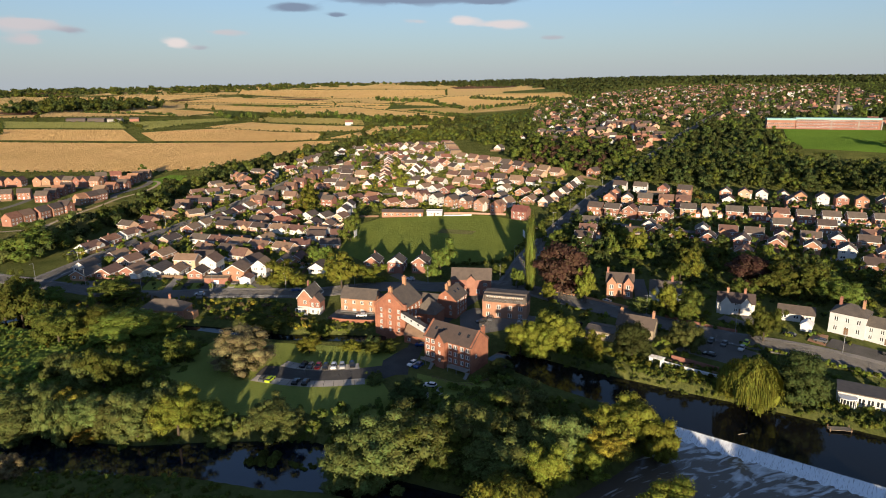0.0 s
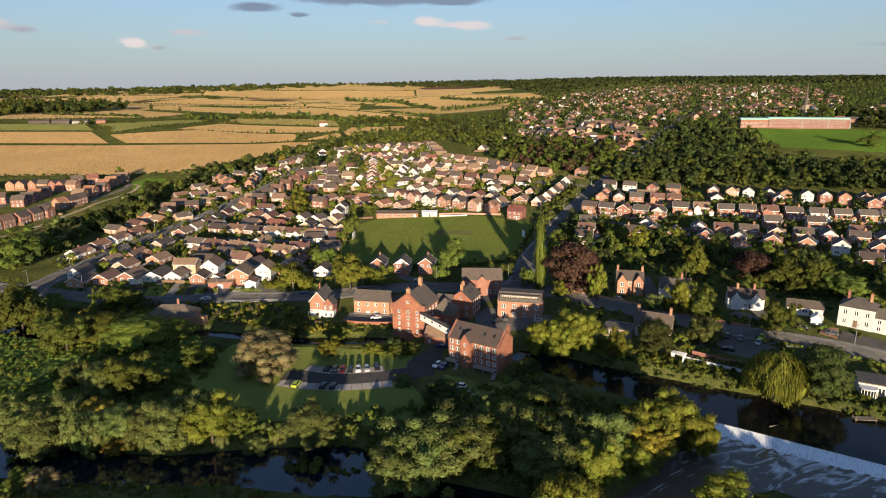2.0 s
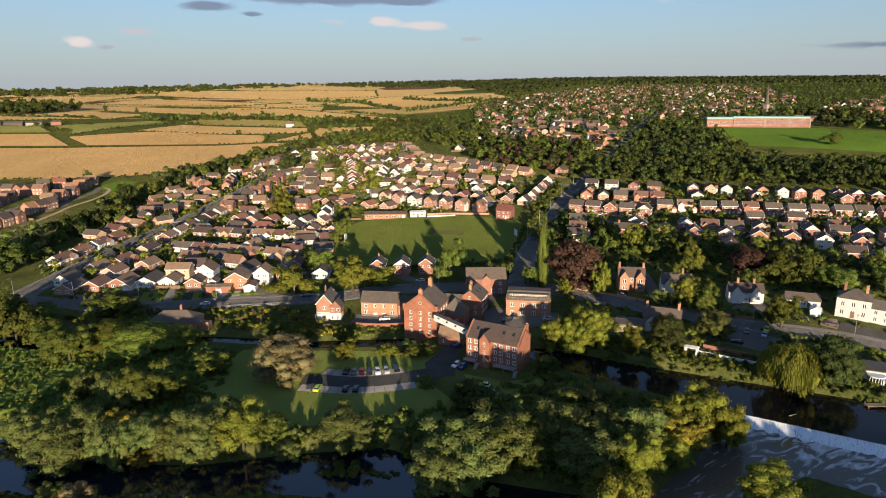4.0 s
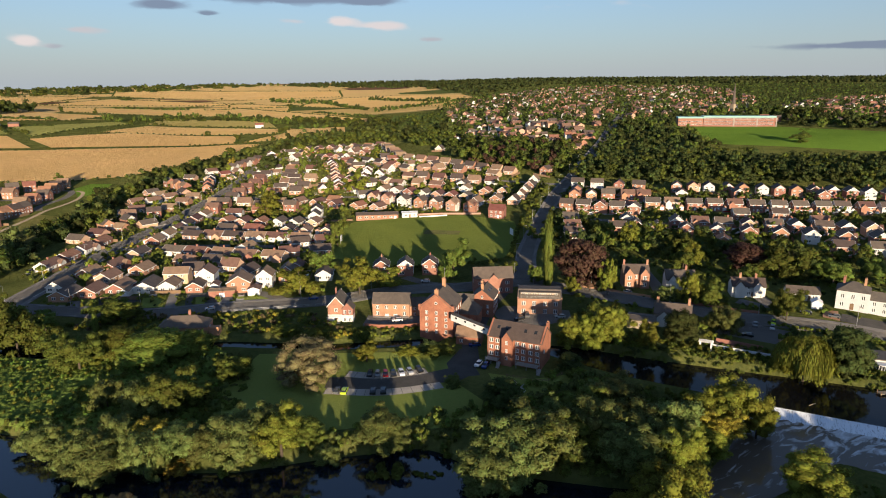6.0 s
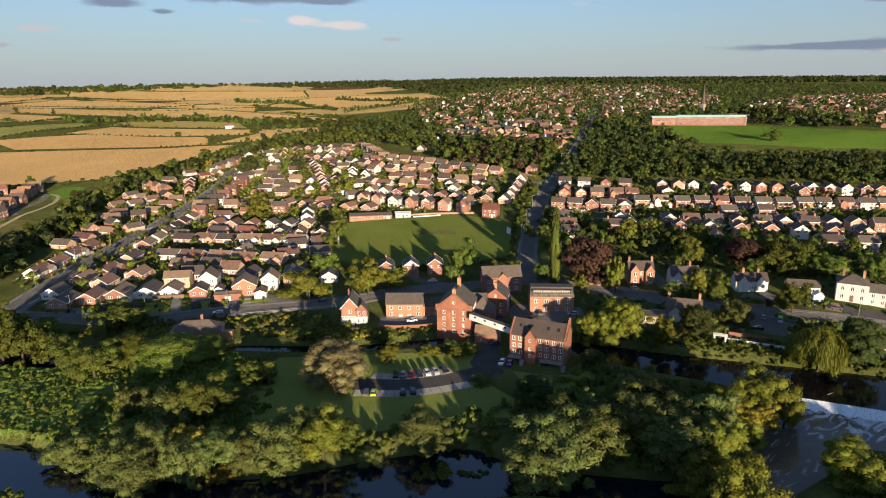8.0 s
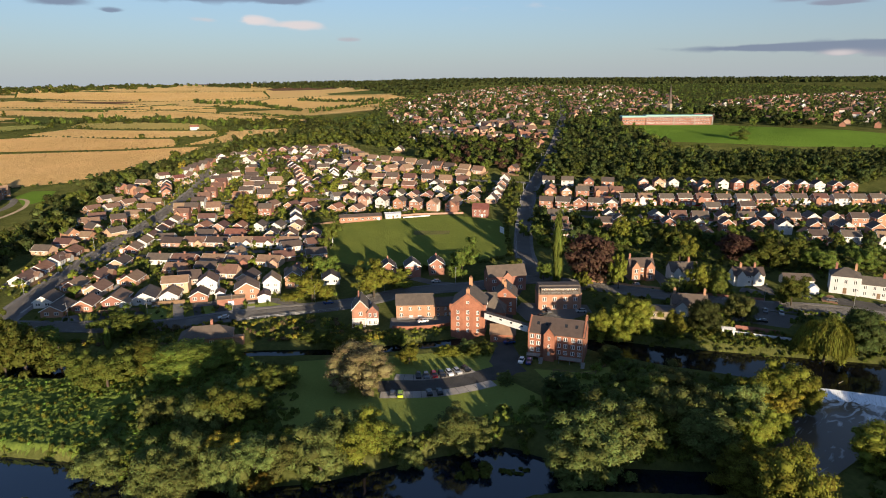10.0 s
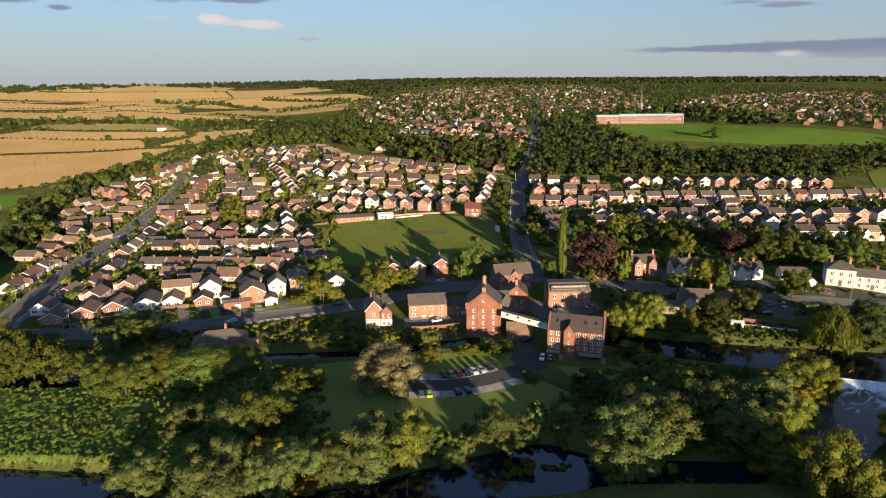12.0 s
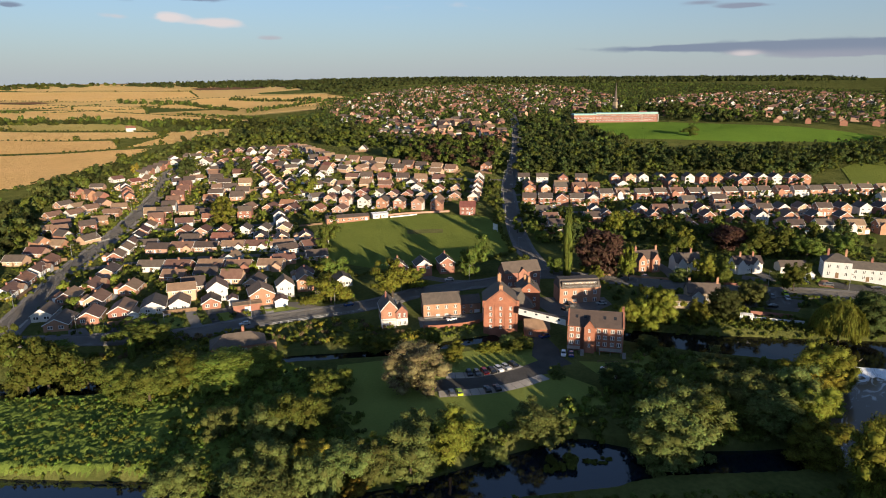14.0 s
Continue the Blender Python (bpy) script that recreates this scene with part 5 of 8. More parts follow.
def conveyor_bridge():
    """The white boarded bridge between the two mills."""
    a, b = Vector((-15.2, 223.0, 9.6)), Vector((-4.4, 208.2, 8.6))
    root = new("covered_bridge", None)
    d = b - a
    turn = math.degrees(math.atan2(d.y, d.x))
    slope = math.degrees(math.atan2(d.z, math.hypot(d.x, d.y)))
    root.matrix_basis = pose(*a, 0, 0, turn) @ pose(0, 0, 0, 0, -slope, 0)
    tagged(root, "white boarded covered bridge joining two mill buildings", "bridge")
    L = d.length
    bm = bmesh.new()
    box(bm, 0, L, -0.9, 0.9, -1.3, 1.0)
    part("bridge_frame", bm, M["white"], root)
    for k in range(8):
        z = -1.2 + k * 0.27
        for y0 in (-0.94, 0.9):
            bm = bmesh.new()
            box(bm, 0, L, y0, y0 + 0.04, z, z + 0.23)
            part("board", bm, M["white"], root)
    bm = bmesh.new()
    box(bm, -0.1, L + 0.1, -1.0, 1.0, 1.0, 1.08)
    part("roof", bm, M["slate"], root, "flat dark roof")
    for k in range(4):
        for s in (-1, 1):
            bm = bmesh.new()
            x = L * (k + 0.6) / 4.2
            box(bm, x - 0.45, x + 0.45, s * 0.95 - 0.03, s * 0.95 + 0.03, 0.0, 0.6)
            part("window", bm, M["glass"], root)


def mansard():
    b = new("apartment_block", None)
    tagged(b, "red brick apartment block with a slate mansard roof and pale dormers", "apartment block")
    L, W, he = 17.5, 9.0, 7.0
    bm = bmesh.new()
    box(bm, -L / 2, L / 2, -W / 2, W / 2, -2, he)
    part("wall", bm, M["brick"], b)
    bm = bmesh.new()
    v0 = [bm.verts.new((x, y, he)) for x, y in ((-L / 2 - 0.2, -W / 2 - 0.2), (L / 2 + 0.2, -W / 2 - 0.2), (L / 2 + 0.2, W / 2 + 0.2), (-L / 2 - 0.2, W / 2 + 0.2))]
    v1 = [bm.verts.new((x, y, he + 3.4)) for x, y in ((-L / 2 + 0.3, -W / 2 + 2.2), (L / 2 - 0.3, -W / 2 + 2.2), (L / 2 - 0.3, W / 2 - 2.2), (-L / 2 + 0.3, W / 2 - 2.2))]
    for k in range(4):
        bm.faces.new((v0[k], v0[(k + 1) % 4], v1[(k + 1) % 4], v1[k]))
    bm.faces.new(v1)
    bm.faces.new(v0[::-1])
    part("roof", bm, M["slate"], b)
    bm = bmesh.new()
    box(bm, -7.3, 7.3, -W / 2 + 0.9, -W / 2 + 2.6, he + 0.2, he + 2.5)
    d = part("dormer", bm, M["pale_brick"], b, "long cream dormer")
    for k in range(7):
        o = new("window", window_mesh(1.5, 1.7))
        o.parent = d
        o.matrix_basis = pose(-6.3 + 2.1 * k, -W / 2 + 0.9, he + 1.35)
    bm = bmesh.new()
    box(bm, -7.9, 7.9, -W / 2 - 0.1, -W / 2 + 2.6, he + 2.5, he + 2.85)
    for x in (-7.6, 7.6):
        box(bm, x - 0.3, x + 0.3, -W / 2, -W / 2 + 2.6, he + 0.1, he + 2.5)
    part("dormer_roof", bm, M["slate"], d, "dark slate dormer roof and cheeks")
    bm = bmesh.new()
    for k in range(30):
        box(bm, -7.25 + 0.5 * k - 0.02, -7.25 + 0.5 * k + 0.02, -W / 2 - 0.04, -W / 2, he + 0.1, he + 1.0)
    box(bm, -7.3, 7.3, -W / 2 - 0.06, -W / 2 + 0.02, he + 1.0, he + 1.06)
    part("railing", bm, M["metal"], b, "thin metal balcony railing")
    for u in (-6.3, -2.2, 2.2, 6.3):
        for z in (1.8, 5.0):
            o = new("window", window_mesh(1.5, 1.7))
            o.parent = b
            wall_spot(o, "f", u, z, L, W)
    for x in (-L / 2 + 0.15, L / 2 - 0.15):
        bm = bmesh.new()
        box(bm, x - 0.25, x + 0.25, -W / 2 - 0.1, W / 2 + 0.1, he - 0.2, he + 0.5)
        part("parapet", bm, M["brick"], b)
    stand(b, 24.6, 243.8, -16.5, 1.2)


def neighbours():
    b = building("house", "brick building with a small central gable and a dark roof", 17, 8, 7.0, 10.8, "brick", "dark_tile", [("f", (-6, 6), (4.8,), 1.7, 1.4), ("f", (-6, -3, 3, 6), (1.6,), 1.6, 1.6), ("l", (0,), (4.8,), 1.2, 1.4), ("r", (0,), (4.8,), 1.2, 1.4)], [("f", 0, 1.4, 2.3, "white")])
    porch_gable(b, 0, -3.6, 4.0, 1.6, 6.6, 8.6, "brick", "dark_tile")
    stand(b, 11.9, 270.5, -6)
    b = building("house", "red brick terrace with a balcony and slate roof", 14.8, 7.6, 6.6, 9.8, "brick", "slate", [("f", (-5.4, -1.8, 1.8, 5.4), (5.0,), 1.2, 1.4), ("f", (-5.4, 5.4), (2.4,), 1.3, 1.6), ("l", (0,), (5.0,), 1.0, 1.2)], [("f", -1.6, 1.6, 2.2, "white"), ("f", 1.8, 1.6, 2.2, "white")])
    bm = bmesh.new()
    box(bm, -7.2, 7.2, -5.4, -3.8, 1.2, 1.35)
    for k in range(25):
        x = -7.1 + k * 0.59
        box(bm, x - 0.02, x + 0.02, -5.38, -5.34, 1.35, 2.3)
    box(bm, -7.2, 7.2, -5.4, -5.32, 2.3, 2.36)
    part("balcony", bm, M["metal"], b)
    stand(b, -34.2, 253.0, -14, 0.3)
    b = building("house", "lower brick wing with a slate roof beside the terrace", 9, 6.5, 5.0, 7.4, "brick", "slate", [("f", (-2.5, 0.5), (1.5, 3.8), 1.0, 1.2)], [("f", 3, 2.2, 2.2, "white")])
    stand(b, -22.6, 252.0, -10, 0.3)
    # lodge: brick above, white below, two gables to the front
    b = building("house", "tall riverside house, brick above white render, with twin gables", 10.5, 6.6, 6.9, 10.6, "brick", "slate", [("l", (-1.6, 1.6), (1.9,), 1.3, 1.7), ("l", (0,), (5.2,), 1.3, 1.5), ("f", (-2, 2), (2, 5), 1.1, 1.4), ("b", (-2, 2), (2, 5), 1.1, 1.4)], [("l", 0, 1.0, 2.1, "timber")], [(0.6, 0.8, 9.6, 12.2)], (-1, 1))
    at = pose(-3.6, -4.6, 0)
    bm = bmesh.new()
    gable_body(bm, 4.8, 4.4, 6.0, 8.4, 2.0)
    bmesh.ops.recalc_face_normals(bm, faces=bm.faces[:])
    bmesh.ops.transform(bm, matrix=at, verts=bm.verts[:])
    w = part("front_wing", bm, M["brick"], b)
    bm = bmesh.new()
    gable_roof(bm, 4.8, 4.4, 6.0, 8.4, 0.3, 0.14)
    bmesh.ops.recalc_face_normals(bm, faces=bm.faces[:])
    bmesh.ops.transform(bm, matrix=at, verts=bm.verts[:])
    part("front_roof", bm, M["slate"], w)
    for y in (-5.6, -3.6):
        for z in (1.6, 4.7):
            o = new("window", window_mesh(1.0, 1.6))
            o.parent = w
            o.matrix_basis = pose(-6.06, y, z, 0, 0, -90)
    bm = bmesh.new()
    box(bm, -5.31, -3.0, -2.3, 3.33, -2, 3.4)
    box(bm, -6.04, -3.0, -6.83, -2.36, -2, 3.4)
    part("render_band", bm, M["render"], b, "white rendered ground floor")
    bm = bmesh.new()
    box(bm, -7.6, -5.32, -1.9, 3.3, 0.4, 0.55)
    deck = part("veranda_deck", bm, M["white"], b, "white timber veranda above the water")
    for y in (-1.8, 0.7, 3.2):
        bm = bmesh.new()
        box(bm, -7.55, -7.4, y - 0.08, y + 0.08, -2, 3.1)
        part("post", bm, M["white"], deck)
    for z0, z1 in ((3.0, 3.15), (1.3, 1.38)):
        bm = bmesh.new()
        box(bm, -7.57, -7.38, -1.95, 3.35, z0, z1)
        part("rail", bm, M["white"], deck)
    stand(b, -55.6, 255.0, 78, 0.2)
    # white villa and its wing
    b = building("villa", "white rendered villa with a low slate hipped roof", 11, 9.5, 7.2, 10.2, "villa", "slate", [("f", (-3.4, 0, 3.4), (1.9, 5.2), 1.2, 1.8), ("l", (-2.4, 2.4), (1.9, 5.2), 1.2, 1.8)], [("f", 0, 1.3, 2.4, "timber")], [(3.5, 0, 9, 11.6), (-3.5, 0, 9, 11.6)], hip=True)
    stand(b, 142.0, 213.6, -43)
    b = building("villa_wing", "long white rendered wing with a slate roof", 17, 7, 5.6, 8.0, "villa", "slate", [("f", (-6.5, -3.2, 0, 3.2, 6.5), (1.7, 4.2), 1.1, 1.5)], [("f", -1.6, 1.2, 2.2, "timber")], [(0, 0, 7.4, 9.6), (7, 0, 7.4, 9.6)])
    stand(b, 151.5, 203.8, -43)
    # brick house with two front gables
    b = building("house", "Victorian brick house with twin gables and white windows", 11, 6.5, 6.2, 9.4, "brick", "dark_tile", [("f", (0,), (1.8, 4.7), 1.1, 1.6), ("r", (0,), (1.8, 4.7), 1.1, 1.6)], [("f", 0, 1.2, 2.3, "timber")], [(5.0, 0, 8.2, 11.2), (-5.0, 0, 8.2, 11.2)])
    for x in (-3.3, 3.3):
        w = porch_gable(b, x, -3.6, 3.8, 3.0, 6.2, 8.9, "brick", "dark_tile")
        for z in (1.8, 4.7):
            o = new("window", window_mesh(1.5, 1.8))
            o.parent = w
            o.matrix_basis = pose(x, -5.1, z)
    stand(b, 73.5, 259.5, -14)
    b = building("house", "white rendered cottage with two gables and a dark roof", 13, 6.5, 4.4, 7.2, "render", "dark_tile", [("f", (-5, 0, 5), (1.5, 3.8), 1.2, 1.2)], [("f", 1.6, 1.0, 2.1, "timber")], [(3, 0, 6.6, 8.8), (-3, 0, 6.6, 8.8)])
    for x in (-3.6, 3.4):
        porch_gable(b, x, -3.3, 3.6, 1.6, 4.4, 6.6, "render", "dark_tile")
    stand(b, 111.5, 235.5, -20)
    b = building("bungalow", "white bungalow with a shallow grey roof", 12, 7, 2.8, 4.8, "render", "dark_tile", [("f", (-4, 0, 4), (1.5,), 1.8, 1.2)], [("f", 2, 1.0, 2.1, "timber")])
    stand(b, 130, 226.5, -26)
    b = building("shed", "pale green timber shed with a gabled roof", 4, 3.6, 2.3, 3.6, "white", "white", [], [("l", 0, 1.4, 2.0, "white")], category="shed")
    stand(b, 128.5, 216, 55)
    b = building("public_house", "old stone and brick inn with a dark roof and tall chimneys", 13, 7, 4.2, 7.4, "stone", "dark_tile", [("f", (-4.5, -1.5, 1.5, 4.5), (1.6, 3.6), 1.1, 1.1)], [("f", 0, 1.1, 2.1, "timber")], [(5.6, 0, 6.8, 9.6), (-5.6, 0, 6.8, 9.2)], category="inn")
    porch_gable(b, -3, -4.2, 5, 2.4, 3.2, 5.6, "render", "dark_tile")
    stand(b, 69, 218.5, -30)
    b = building("inn_annexe", "low flat-roofed inn annexe with dark roof", 10, 8, 3.0, 3.6, "stone", "slate", [("f", (-3, 0, 3), (1.5,), 1.4, 1.2)], category="annexe")
    stand(b, 57, 219.5, -30)
    b = building("cottage", "dark-roofed cottage with white gables among trees", 12, 7.5, 4.6, 8.0, "render", "slate", [("f", (0, 4), (1.5, 3.8), 1.2, 1.2)], [("f", 2, 1.0, 2.1, "timber")], [(2.5, 0, 7.4, 9.8)])
    for x in (-3.4, 2.2):
        porch_gable(b, x, -3.9, 3.4, 1.6, 4.4, 6.8, "render", "slate")
    stand(b, 89.5, 250.5, -18)
    b = building("house", "low brick house on the river bank under a wide hipped roof", 18, 9, 3.2, 6.6, "brick", "dark_tile", [("f", (-6, -2, 2, 6), (1.6,), 1.6, 1.3), ("r", (0,), (1.6,), 1.4, 1.3)], [("r", -2.6, 1.0, 2.1, "timber")], [(2.0, 0.6, 5.6, 8.0)], hip=True, down=4)
    for x0, y0, z in ((5.5, -9.0, -0.2), (5.5, -7.4, 1.2), (9.4, -3.0, 1.6)):
        bm = bmesh.new()
        box(bm, x0 - 3.4, x0 + 3.4, y0, y0 + 4.4, -4, z)
        box(bm, x0 - 3.4, x0 + 3.4, y0, y0 + 0.25, z, z + 0.8)
        part("terrace", bm, M["terracotta"], b, "stepped brick terrace above the water")
    stand(b, -113, 248.5, -4, 1.2)
    b = building("pavilion", "long low brick cricket pavilion with a dark flat-pitched roof", 27, 6.5, 3.0, 4.2, "brick", "dark_tile", [("f", (-11, -7, -3, 1, 5, 9), (1.6,), 2.2, 1.1)], [("f", 11.5, 1.6, 2.1, "white")], category="pavilion")
    stand(b, -27, 419.5, -4)
    b = building("clubhouse", "small white flat-roofed club building", 10, 6, 3.0, 3.5, "render", "white", [("f", (-2.5, 2.5), (1.6,), 1.6, 1.1)], [("f", 0, 1.0, 2.1, "timber")], category="clubhouse")
    stand(b, -6, 418.5, -4)
    b = building("house", "square red brick house with an orange tiled roof", 10, 8, 5.2, 8.2, "brick", "red_tile", [("f", (-3, 0, 3), (1.5, 3.9), 1.2, 1.3)], [("f", 1.4, 1.0, 2.1, "white")])
    stand(b, 48.5, 401, -28)


def school():
    s = new("school_building", None)
    tagged(s, "long three-storey brick school with a green copper roof", "school")
    L, W, he = 82.0, 14.0, 10.0
    for name, ob_x, ob_l, ob_h in (("main_block", 0, L, he), ("side_block", -L / 2 - 15, 29, 9.0)):
        bm = bmesh.new()
        box(bm, ob_x - ob_l / 2, ob_x + ob_l / 2, -W / 2, W / 2, -4, ob_h)
        part(name, bm, M["brick"], s)
        bm = bmesh.new()
        box(bm, ob_x - ob_l / 2 - 0.5, ob_x + ob_l / 2 + 0.5, -W / 2 - 0.6, W / 2 + 0.6, ob_h, ob_h + 1.9)
        part("roof", bm, M["copper_roof"], s)
        for row in range(3 if ob_x == 0 else 2):
            for k in range(int(ob_l / 4)):
                o = new("window", window_mesh(3.1, 1.35))
                o.parent = s
                o.matrix_basis = pose(ob_x - ob_l / 2 + 2 + 4 * k, -W / 2, 2.0 + row * 3.3)
    for x in (-6, 20, 42):
        bm = bmesh.new()
        box(bm, x - 0.6, x + 0.6, -W / 2 - 0.4, -W / 2, -1, 9.5)
        part("stair_bay", bm, M["concrete"], s, "pale stair bay")
    x, y = 436, 731
    s.matrix_basis = pose(x, y, hz(x, y) + 0.3, 0, 0, -19)


def church():
    c = new("church", None)
    tagged(c, "stone church with a tall pointed spire", "church")
    bm = bmesh.new()
    box(bm, -2.6, 2.6, -2.6, 2.6, -3, 20)
    part("tower", bm, M["stone"], c)
    bm = bmesh.new()
    cyl(bm, 0, 0, 20, 47, 2.8, 0.12, 8)
    part("spire", bm, M["slate"], c)
    bm = bmesh.new()
    gable_body(bm, 26, 9, 6, 10)
    gable_roof(bm, 26, 9, 6, 10)
    bmesh.ops.recalc_face_normals(bm, faces=bm.faces[:])
    bmesh.ops.translate(bm, verts=bm.verts[:], vec=(16, 0, 0))
    part("nave", bm, M["slate"], c)
    x, y = 482, 812
    c.matrix_basis = pose(x, y, hz(x, y), 0, 0, 20)


front_mill()
tall_mill()
conveyor_bridge()
mansard()
neighbours()
school()
church()

# ---- the estates ----
def front_row():
    """Gabled bungalows and houses that face the riverside road: front of the gable, turn, length, width, eaves, ridge."""
    rows_ = ((-174, 294.5, 78, 12, 8.6, 2.5, 4.7, "brick", "dark_tile", "brick bungalow with a low white-edged gable and dark roof"), (-152.5, 299, 80, 12, 8.4, 2.5, 4.9, "brick", "brown_tile", "brick bungalow with white bargeboards and a brown roof"),
             (-163.5, 297, 80, 11, 8.0, 2.5, 4.8, "brick", "brown_tile", "brick bungalow with a brown roof and paved drive"), (-140.3, 298.5, 84, 13, 9.0, 2.5, 4.8, "render", "slate", "white rendered bungalow with a grey slate-coloured roof"),
             (-130.4, 297.5, 84, 9, 7.6, 2.6, 4.9, "render", "brown_tile", "small white bungalow with a light brown roof"), (-118.3, 294.5, 86, 9, 7.2, 2.5, 4.6, "brick", "dark_tile", "brick bungalow with a white-edged gable before a taller house"),
             (-115.0, 303.5, 86, 10, 8.2, 5.2, 8.2, "render", "brown_tile", "white two-storey house with a brown tiled roof"), (-98.5, 290.0, 88, 11, 10.0, 4.6, 7.6, "brick", "brown_tile", "wide red brick house with a white-edged gable"),
             (-88.0, 295.5, 84, 9, 7.2, 5.2, 8.0, "render", "brown_tile", "white two-storey house beside a white garage"), (-78.5, 300.0, 84, 9, 7.0, 5.2, 7.8, "brick", "dark_tile", "dark red brick two-storey house"))
    for x, y, turn, L, W, he, hr, wall, roof, words in rows_:
        wins = [("l", (-W * 0.22, W * 0.22), (1.4,), 1.7, 1.3)] + ([("l", (-W * 0.22, W * 0.22), (3.9,), 1.4, 1.2)] if he > 4 else []) + [("f", (-2.5, 2.0), (1.4,), 1.2, 1.1)]
        h = building("bungalow" if he < 4 else "house", words, L, W, he, hr, wall, roof, wins, [("f", 0, 0.95, 2.05, "timber")], (), (-1,))
        tagged(h, group="houses of the front row")
        a = radians(turn)
        cx, cy = x + math.cos(a) * L / 2, y + math.sin(a) * L / 2
        h.matrix_basis = pose(cx, cy, hz(cx, cy) + 0.15, 0, 0, turn)
        SPOTS.append((cx, cy, turn))
    b = building("house", "cream two-storey house with a brown tiled roof", 11, 7, 5.0, 7.2, "pale_brick", "brown_tile", [("f", (-3, 0, 3), (1.4, 3.8), 1.4, 1.1)], [("f", 1.5, 1.0, 2.1, "white")], (), (-1, 1))
    b.matrix_basis = pose(-128.5, 313, hz(-128.5, 313) + 0.1, 0, 0, -5)
    SPOTS.append((-128.5, 313, -5))
    for x, y, turn, L, W, wall, words in ((-147.0, 297.5, 82, 6.0, 3.4, "render", "white rendered garage with a shallow roof"), (-109.5, 297.5, 86, 5.6, 3.6, "render", "small white garage with a pitched roof"), (-105.0, 288.5, -2, 11.0, 6.0, "brick", "long flat-roofed brick garage"), (-91.5, 288.0, 86, 6.0, 5.0, "white", "tall white double garage")):
        flat = L > 8
        g = building("garage", words, L, W, 2.6 if not flat else 2.8, 3.6 if not flat else 3.1, wall, "brown_tile", [], [("f" if flat else "l", 0, 2.3, 2.0, "white")], (), () if flat else (-1,), category="garage")
        g.matrix_basis = pose(x, y, hz(x, y) + 0.12, 0, 0, turn)
        SPOTS.append((x, y, turn))


front_row()
house_row(-166, 344, -160, 367, 2, 'T', 'l')
house_row(-141, 367, -87, 342, 5, 'T', 'l')
house_row(-137, 402, -75, 378, 6, 'T', 'l')
house_row(-158, 396, -143, 464, 6, 'B', 'l')
house_row(-123, 437, -67, 415, 6, 'B', 'g')
house_row(-79, 348, -63, 348, 2, 'B', 'l')
house_row(-75, 368, -61, 370, 2, 'B', 'l')
house_row(-72, 393, -60, 391, 2, 'B', 'g')
house_row(-199, 352, -190, 402, 4, 'T', 'l')
house_row(-199, 444, -188, 455, 2, 'S', 'g')
house_row(-206, 412, -191, 443, 3, 'B', 'g')
house_row(-177, 475, -192, 471, 2, 'S', 'l')
house_row(-171, 498, -161, 535, 3, 'B', 'g')
house_row(-200, 564, -180, 541, 2, 'B', 'g')
house_row(-195, 604, -175, 573, 2, 'S', 'l')
house_row(-156, 563, -161, 613, 2, 'S', 'l')
house_row(-190, 612, -182, 635, 2, 'B', 'g')
house_row(-154, 650, -170, 672, 2, 'B', 'g')
house_row(-149, 677, -129, 717, 5, 'S', 'g')
house_row(-119, 767, -105, 771, 3, 'B', 'g')
house_row(-137, 474, -111, 604, 8, 'S', 'g')
house_row(-100, 531, -86, 579, 4, 'B', 'g')
house_row(-84, 465, -83, 468, 1, 'S', 'g')
house_row(-65, 443, -67, 424, 2, 'S', 'l')
house_row(-79, 486, -38, 456, 4, 'B', 'g')
house_row(-90, 777, -27, 750, 6, 'B', 'g')
house_row(-75, 690, -35, 664, 5, 'B', 'g')
house_row(-54, 647, -49, 523, 5, 'B', 'l')
house_row(-58, 549, -28, 542, 4, 'B', 'g')
house_row(7, 716, 12, 621, 4, 'C', 'g')
house_row(18, 602, 92, 523, 9, 'C', 'l')
house_row(19, 528, 70, 498, 5, 'C', 'l')
house_row(-3, 511, 9, 531, 2, 'B', 'g')
house_row(-15, 498, 41, 461, 7, 'B', 'g')
house_row(-25, 471, 36, 423, 7, 'S', 'g')
house_row(-19, 609, 9, 559, 4, 'B', 'l')
house_row(-34, 504, -27, 472, 2, 'B', 'g')
house_row(-13, 723, 3, 745, 2, 'B', 'g')
house_row(70, 434, 102, 491, 5, 'C', 'l')
house_row(119, 511, 122, 514, 1, 'S', 'l')
house_row(56, 661, 60, 669, 1, 'C', 'l')
house_row(116, 773, 148, 708, 4, 'S', 'g')
house_row(130, 680, 150, 652, 5, 'B', 'g')
house_row(162, 623, 181, 609, 2, 'T', 'l')
house_row(191, 435, 325, 375, 14, 'S', 'g')
house_row(150, 392, 345, 328, 17, 'S', 'l')
house_row(142, 345, 280, 284, 13, 'S', 'm')
house_row(124, 335, 234, 277, 6, 'S', 'g')
house_row(111, 430, 155, 412, 5, 'S', 'm')
house_row(97, 403, 133, 382, 5, 'S', 'm')
house_row(141, 459, 167, 444, 3, 'S', 'm')
house_row(86, 369, 75, 337, 2, 'S', 'g')
house_row(189, 274, 235, 253, 4, 'S', 'l')
house_row(-34, 304, -11, 300, 3, 'S', 'g')
house_row(-288, 425, -278, 468, 5, 'N', 'm')
house_row(-353, 516, -340, 521, 3, 'N', 'l')
house_row(-318, 508, -320, 547, 4, 'N', 'g')
house_row(-281, 497, -276, 513, 3, 'N', 'l')
house_row(-284, 532, -280, 561, 5, 'N', 'g')
house_row(-286, 581, -287, 621, 4, 'N', 'g')
house_row(-398, 580, -356, 581, 6, 'N', 'g')
